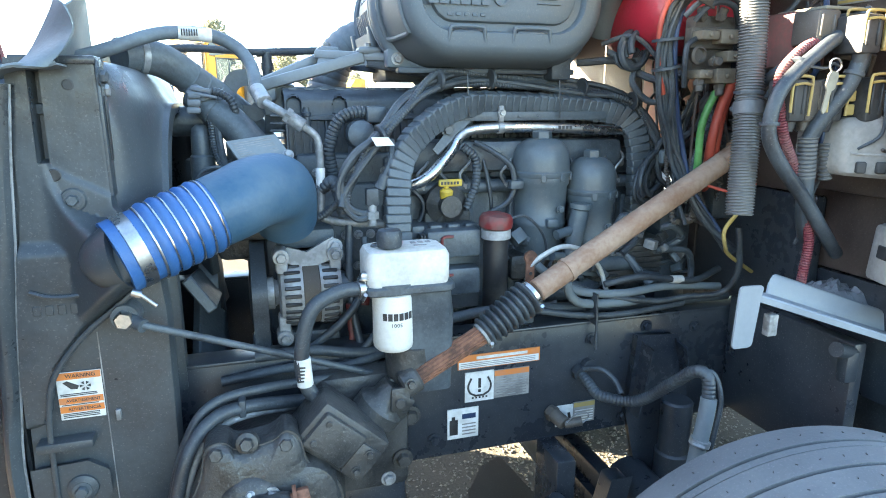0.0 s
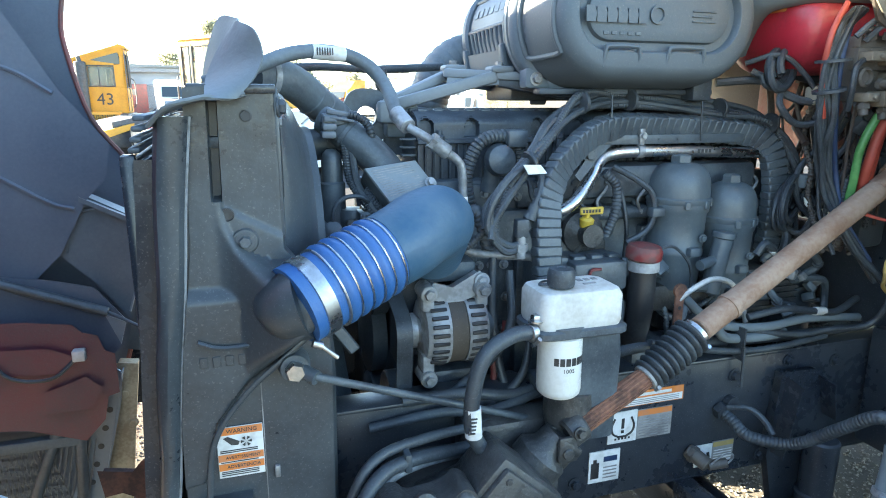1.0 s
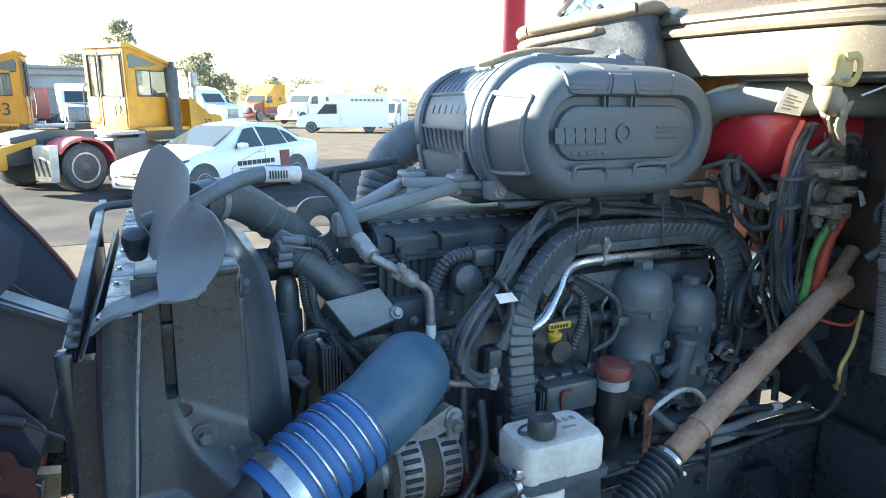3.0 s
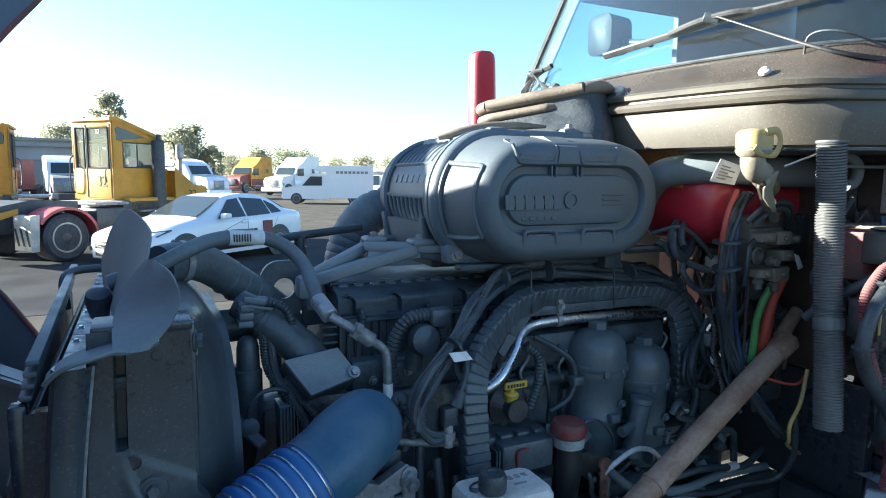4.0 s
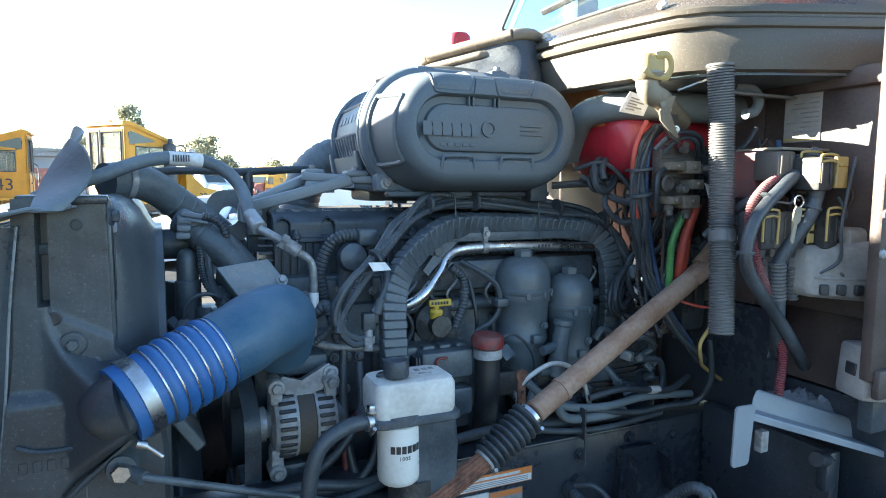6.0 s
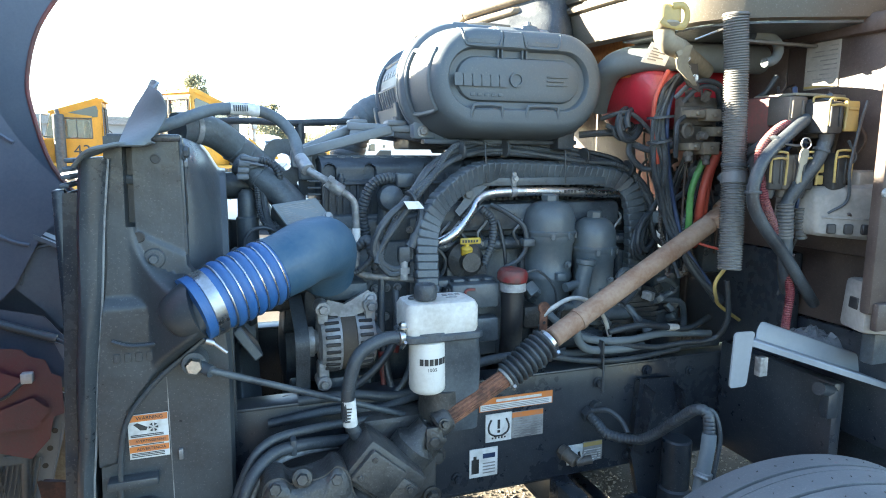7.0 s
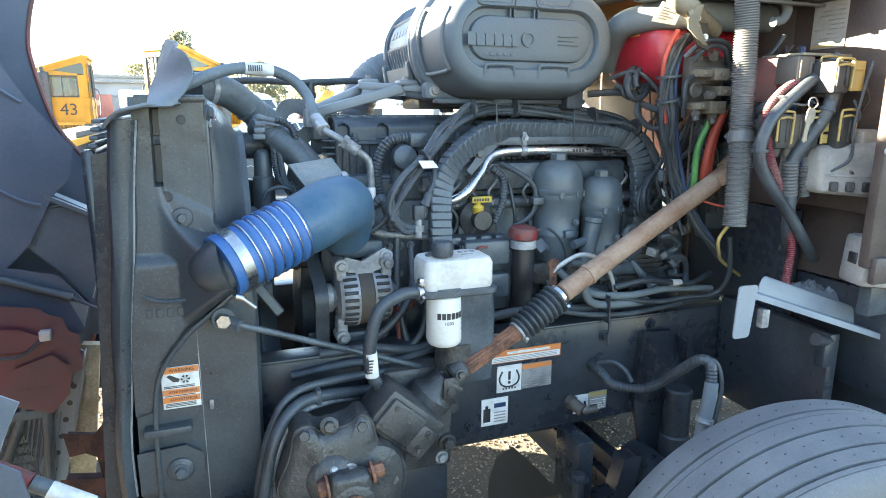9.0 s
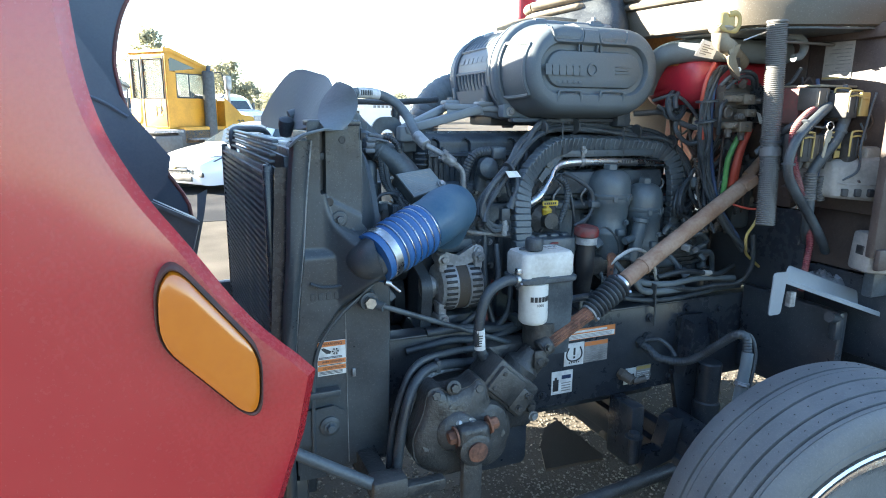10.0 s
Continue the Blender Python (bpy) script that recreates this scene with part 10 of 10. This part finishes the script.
    text("number", number, 0.30, Matrix.Translation((2.15, -0.358, 1.36)) @ turn @ SIDE, INK, t, 0.004)
    t.matrix_basis = m @ turn
    return t


yard_tractor("32", Matrix.Translation((-0.92, 18.0, 0.0)) @ pose(0, 0, 0, 0, 0, 39), "yellow yard tractor with tall narrow cab and number")
yard_tractor("43", Matrix.Translation((-3.72, 22.5, 0.0)) @ pose(0, 0, 0, 0, 0, 3), "yellow yard tractor with number standing behind the other", True)


def sedan():
    c = thing("car", (0, 0, 0), "white four-door sedan with printed door graphics", "car")
    secs = [  # x, half width, lower z, belt z, top z, half width at the top
        (-2.30, 0.55, 0.32, 0.55, 0.60, 0.50), (-2.22, 0.76, 0.22, 0.66, 0.70, 0.66), (-2.0, 0.87, 0.20, 0.74, 0.80, 0.74), (-1.5, 0.90, 0.20, 0.84, 0.92, 0.76), (-0.95, 0.90, 0.20, 0.92, 1.02, 0.74),
        (-0.60, 0.90, 0.20, 0.93, 1.16, 0.66), (-0.15, 0.90, 0.20, 0.95, 1.40, 0.58), (0.35, 0.90, 0.20, 0.96, 1.475, 0.57), (0.85, 0.90, 0.20, 0.97, 1.46, 0.57), (1.30, 0.90, 0.20, 0.99, 1.36, 0.58),
        (1.75, 0.89, 0.20, 1.01, 1.13, 0.66), (2.05, 0.86, 0.24, 1.0, 1.06, 0.72), (2.25, 0.78, 0.30, 0.96, 1.02, 0.68), (2.30, 0.70, 0.40, 0.8, 0.86, 0.6)]
    rings = []
    for x, w, z0, zb, zt, wt in secs:
        rings.append([(x, -w * 0.94, z0), (x, -w, z0 + 0.22), (x, -w * 0.985, zb - 0.12), (x, -w * 0.94, zb), (x, -wt, zt - 0.03), (x, -wt * 0.8, zt), (x, 0, zt + 0.02), (x, wt * 0.8, zt), (x, wt, zt - 0.03), (x, w * 0.94, zb), (x, w * 0.985, zb - 0.12), (x, w, z0 + 0.22), (x, w * 0.94, z0)])
    cols = [spline([r[k] for r in rings], 4) for k in range(len(rings[0]))]
    hull = [spline([col[i] for col in cols], 3) for i in range(len(cols[0]))]
    part("body", loft(hull), CARW, c, "white painted body")
    def pane(pts, n="window"):
        part(n, slab(pts, 0.012), DARKGLASS, c)
    for s in (-1, 1):
        f = lambda x, z: (x, s * (0.862 - (z - 0.97) * 0.60), z)
        a = [f(-0.52, 0.98), f(0.30, 0.99), f(0.28, 1.40), f(-0.02, 1.37)]
        b = [f(0.36, 0.99), f(1.10, 1.01), f(1.02, 1.36), f(0.34, 1.41)]
        q = [f(1.15, 1.02), f(1.50, 1.04), f(1.30, 1.23), f(1.08, 1.33)]
        for p in (a, b, q):
            pane(p if s > 0 else p[::-1])
        part("door_handle", box((0.12, s * 0.90 - 0.02, 0.86), (0.28, s * 0.90 + 0.02, 0.89), 0.008), CARW, c)
        part("mirror", box((-0.50, s * 0.98 - 0.09, 0.97), (-0.32, s * 0.98 + 0.09, 1.10), 0.04), CARW, c)
        for xs in ((-0.62, 0.25), (0.32, 0.32), (1.12, 1.30)):
            part("door_seam", sweep([(xs[0], s * 0.903, 0.32), (xs[0], s * 0.905, 0.6), (xs[1], s * 0.88, 0.93)], 0.006, 5), GREYINK, c)
        part("headlamp", loft([[(-2.16, s * 0.60, 0.66), (-2.02, s * 0.86, 0.72), (-1.70, s * 0.89, 0.83), (-2.0, s * 0.70, 0.80)], [(-2.10, s * 0.60, 0.62), (-1.98, s * 0.80, 0.66), (-1.70, s * 0.82, 0.76), (-1.95, s * 0.66, 0.74)]]), DARKGLASS, c, "dark headlamp")
        for x in (-1.40, 1.32):
            road_wheel(c, (x, s * 0.80, 0.33), 0.33, 0.22, GREYPLAS, s)
            # flat black disc for the shade of the wheel well
            part("arch_shade", lathe([(0.39, 0), (0.39, 0.01)], (x, s * 0.895, 0.35), (0, s, 0), 30), RUBBER, c)
    part("windscreen", slab([(-0.93, -0.68, 1.035), (-0.93, 0.68, 1.035), (-0.16, 0.56, 1.425), (-0.16, -0.56, 1.425)], -0.012), DARKGLASS, c)
    part("rear_window", slab([(1.32, -0.54, 1.37), (1.32, 0.54, 1.37), (1.78, 0.62, 1.13), (1.78, -0.62, 1.13)], 0.012), DARKGLASS, c)
    part("grille", merge(box((-2.335, -0.40, 0.495), (-2.24, 0.40, 0.545), 0.015), box((-2.330, -0.36, 0.565), (-2.22, 0.36, 0.595), 0.012), box((-2.325, -0.50, 0.29), (-2.20, 0.50, 0.40), 0.02), *[box((-2.27, q - 0.09, 0.38), (-2.10, q + 0.09, 0.48), 0.02) for q in (-0.66, 0.66)]), INK, c)
    part("bumper_slot", box((-2.345, -0.07, 0.535), (-2.29, 0.07, 0.575), 0.01), GOLD, c)
    # door graphics as plain bars
    for i in range(8):
        part("door_graphic", box((-0.50 + 0.14 * i, -0.915, 0.60), (-0.40 + 0.14 * i, -0.895, 0.70)), INK, c)
    part("door_graphic", box((-0.45, -0.915, 0.52), (0.55, -0.895, 0.545)), GREYINK, c)
    part("door_graphic", box((0.78, -0.912, 0.42), (1.08, -0.893, 0.86)), DULLRED, c)
    c.matrix_basis = Matrix.Translation((1.02, 15.6, 0)) @ pose(0, 0, 0, 0, 0, 38.5) @ Matrix.Diagonal((1.04, 1.04, 0.99, 1))


sedan()


def semi(paint, low, m, label, tall=3.1):
    s = thing("semi_truck", (0, 0, 0), label, "semi truck", "parked semi trucks")
    part("hood", prism([(-3.0, 0.7), (-3.05, 1.25), (-2.8, 1.55), (-1.35, 1.75), (-1.35, 0.7)], "y", -1.0, 1.0, 0.08, 3), low, s)
    part("cab", prism([(-1.4, 0.7), (-1.4, 1.72), (-0.95, 2.45), (-0.3, 2.75), (0.6, tall), (2.3, tall), (2.3, 0.8)], "y", -1.15, 1.15, 0.07, 3), paint, s)
    part("lower_cab", box((-1.38, -1.165, 0.7), (1.0, 1.165, 1.35), 0.03), low, s)
    part("windscreen", slab([(-1.40, -0.95, 1.80), (-1.40, 0.95, 1.80), (-0.97, 0.9, 2.42), (-0.97, -0.9, 2.42)], -0.03), DARKGLASS, s)
    part("door_window", prism([(-1.05, 1.72), (-0.1, 1.72), (-0.1, 2.35), (-0.72, 2.35)], "y", -1.18, -1.14, 0.01), DARKGLASS, s)
    part("sleeper_window", prism([(1.2, 1.95), (1.6, 1.95), (1.6, 2.3), (1.2, 2.3)], "y", -1.18, -1.14, 0.01), DARKGLASS, s)
    part("grille", box((-3.10, -0.5, 0.75), (-2.98, 0.5, 1.35), 0.03), DULL, s)
    part("bumper", box((-3.25, -1.1, 0.35), (-2.9, 1.1, 0.68), 0.05), low, s)
    part("headlamp", box((-2.98, -1.03, 0.85), (-2.7, -0.7, 1.1), 0.05), GREYPLAS, s)
    part("mirror", box((-1.35, -1.45, 1.75), (-1.2, -1.25, 2.3), 0.03), RUBBER, s)
    part("fuel_tank", rod((-0.6, -0.85, 0.65), (1.6, -0.85, 0.65), 0.32, seg=20, edge=0.03), DULL, s)
    part("chassis", box((-2.8, -0.4, 0.55), (5.2, 0.4, 0.85), 0.02), RUBBER, s)
    for x in (-2.2, 3.0, 4.2):
        for y in (-0.98, 0.98):
            road_wheel(s, (x, y, 0.52), 0.52, 0.30, GREYPLAS, -1 if y < 0 else 1)
    s.matrix_basis = m
    return s


semi(YPAINT, DULLRED, Matrix.Translation((9.6, 66, 0)) @ pose(0, 0, 0, 0, 0, 48), "yellow and red sleeper truck parked in the row", 3.5)
semi(CARW, CARW, Matrix.Translation((12.3, 58, 0)) @ pose(0, 0, 0, 0, 0, 42), "white sleeper truck parked in the row", 3.4)
semi(CARW, CARW, Matrix.Translation((3.0, 52, 0)) @ pose(0, 0, 0, 0, 0, 130), "white truck with its back to the yard", 2.9)
semi(CARW, DULL, Matrix.Translation((-4.4, 46, 0)) @ pose(0, 0, 0, 0, 0, 100), "white day cab truck near the shed", 2.9)
semi(DULLRED, DULLRED, Matrix.Translation((-9.2, 50, 0)) @ pose(0, 0, 0, 0, 0, 20), "dark red truck in front of the shed", 2.6)


def van(m, label):
    v = thing("van", (0, 0, 0), label, "van", "white service vans")
    part("cab", prism([(-2.6, 0.4), (-2.65, 0.95), (-1.55, 1.15), (-0.95, 1.85), (0.2, 1.9), (0.2, 0.4)], "y", -0.95, 0.95, 0.06, 3), CARW, v)
    part("box_body", prism([(0.15, 0.45), (0.15, 2.05), (-0.6, 2.15), (-0.45, 2.35), (3.0, 2.40), (3.0, 0.45)], "y", -1.0, 1.0, 0.06, 3), CARW, v)
    part("side_window", prism([(-1.42, 1.18), (-0.2, 1.2), (-0.2, 1.75), (-0.9, 1.75)], "y", -0.975, -0.94, 0.01), DARKGLASS, v)
    part("windscreen", slab([(-1.58, -0.8, 1.18), (-1.58, 0.8, 1.18), (-1.0, 0.75, 1.82), (-1.0, -0.75, 1.82)], -0.03), DARKGLASS, v)
    for i in range(8):
        part("side_graphic", box((0.7 + 0.26 * i, -1.015, 1.95), (0.88 + 0.26 * i, -0.995, 2.1)), GREYINK, v)
    part("bumper", box((-2.72, -0.9, 0.35), (-2.55, 0.9, 0.6), 0.04), GREYPLAS, v)
    for x in (-1.8, 1.8):
        for y in (-0.85, 0.85):
            road_wheel(v, (x, y, 0.36), 0.36, 0.25, GREYPLAS, -1 if y < 0 else 1)
    v.matrix_basis = m
    return v


van(Matrix.Translation((10.6, 40.6, 0)) @ pose(0, 0, 0, 0, 0, -20), "white service van with bars of print on its side")
van(Matrix.Translation((14.9, 44, 0)) @ pose(0, 0, 0, 0, 0, 60), "white high-roofed van standing behind the first")


def shed(x0, x1, y, z, depth, label, doors):
    b = thing("industrial_shed", ((x0 + x1) / 2, y, 0), label, "building", "yard buildings")
    part("wall", box((x0, y, 0), (x1, y + depth, z), 0.02), WALLG, b)
    part("roof", prism([(x0 - 0.3, z), (x0 - 0.3, z + 0.25), ((x0 + x1) / 2, z + 0.6), (x1 + 0.3, z + 0.25), (x1 + 0.3, z)], "y", y - 0.4, y + depth + 0.4), DULL, b)
    for i in range(doors):
        x = x0 + (i + 0.3) * (x1 - x0) / doors
        d = part("dock_door", box((x, y - 0.05, 0), (x + 0.5 * (x1 - x0) / doors, y + 0.02, z * 0.7), 0.02), GREYINK, b)
        part("door_rail", box((x - 0.1, y - 0.09, z * 0.7), (x + 0.1 + 0.5 * (x1 - x0) / doors, y + 0.02, z * 0.74), 0.02), DULL, d)


shed(-26, -5.2, 62, 3.9, 10, "low grey industrial shed with dark dock doors", 5)
shed(-40, -8, 92, 5.6, 14, "long grey warehouse behind the shed", 6)


def tree(x, y, h, w, seed, label):
    t = thing("tree", (x, y, 0), label, "tree", "trees behind the yard")
    rnd = random.Random(seed)
    part("trunk", merge(sweep([(x, y, -0.1), (x + 0.1, y, h * 0.3), (x, y + 0.1, h * 0.6), (x + 0.05, y, h * 0.85)], 0.2, 8, 4, lambda s, tt: 0.03 * h * (1.1 - s / tt)), *[sweep([(x, y, h * (0.25 + 0.1 * k)), (x + w * 0.25 * math.cos(k * 2.2), y + w * 0.25 * math.sin(k * 2.2), h * (0.4 + 0.1 * k)), (x + w * 0.4 * math.cos(k * 2.2), y + w * 0.4 * math.sin(k * 2.2), h * (0.52 + 0.09 * k))], 0.05, 6, 3, lambda s, tt: 0.012 * h * (1.05 - s / tt)) for k in range(5)]), TRUNK, t)
    verts, faces = [], []
    clumps = []
    for k in range(44):
        u = rnd.uniform(0.22, 1.0)
        rr = w * 0.5 * math.sin(math.pi * min(1, (u - 0.1) * 0.98) ** 0.8) * rnd.uniform(0.35, 1.0)
        a = rnd.uniform(0, 6.28)
        clumps.append((x + rr * math.cos(a), y + rr * math.sin(a), h * u * 0.97, w * rnd.uniform(0.12, 0.22)))
    for cx, cy, cz, cr in clumps:
        for _ in range(70):
            d = V((rnd.gauss(0, 1), rnd.gauss(0, 1), rnd.gauss(0, 0.8)))
            p = V((cx, cy, cz)) + d * cr * 0.55
            s = 0.035 * h * rnd.uniform(0.5, 1.0)
            a = V((rnd.gauss(0, 1), rnd.gauss(0, 1), rnd.gauss(0, 1))).normalized()
            b = a.orthogonal().normalized()
            i = len(verts)
            verts += [p - a * s, p + b * s * 0.5, p + a * s, p - b * s * 0.5]
            faces.append((i, i + 1, i + 2, i + 3))
    part("crown", pydata(verts, faces), LEAF, t)


for k, (x, y, h, w) in enumerate(((-3.2, 80, 10.3, 4.5), (-9.5, 96, 7.6, 6), (3.9, 82, 7.2, 5), (6.2, 84, 7.6, 4), (8.2, 86, 5.4, 3), (14.6, 92, 5.9, 4), (18.4, 92, 5.6, 6), (22.0, 94, 5.2, 5), (27.0, 95, 4.4, 5), (31.5, 96, 4.8, 5), (36.5, 98, 4.6, 6), (12.0, 96, 4.6, 4), (42, 100, 4.6, 6), (-16, 110, 7.0, 8))):
    tree(x, y, h, w, 50 + k, "leafy roadside tree, distant haze put into its pale uneven crown")


def stones():
    rnd = random.Random(77)
    verts, faces = [], []
    for _ in range(42000):
        x, y = rnd.uniform(-1.7, 3.2), 0.9 + 5.1 * rnd.random() ** 1.3
        s = rnd.uniform(0.004, 0.012)
        i = len(verts)
        r = [s * rnd.uniform(0.6, 1.2) for _ in range(6)]
        verts += [(x + r[0], y, s * 0.3), (x, y + r[1], s * 0.3), (x - r[2], y, s * 0.3), (x, y - r[3], s * 0.3), (x, y, s * 0.9), (x, y, -0.004)]
        faces += [(i, i + 1, i + 4), (i + 1, i + 2, i + 4), (i + 2, i + 3, i + 4), (i + 3, i, i + 4)]
    solid("gravel", pydata(verts, faces), GRAVEL, "loose grey-brown gravel stones on the yard", "gravel", kind="stuff")


stones()
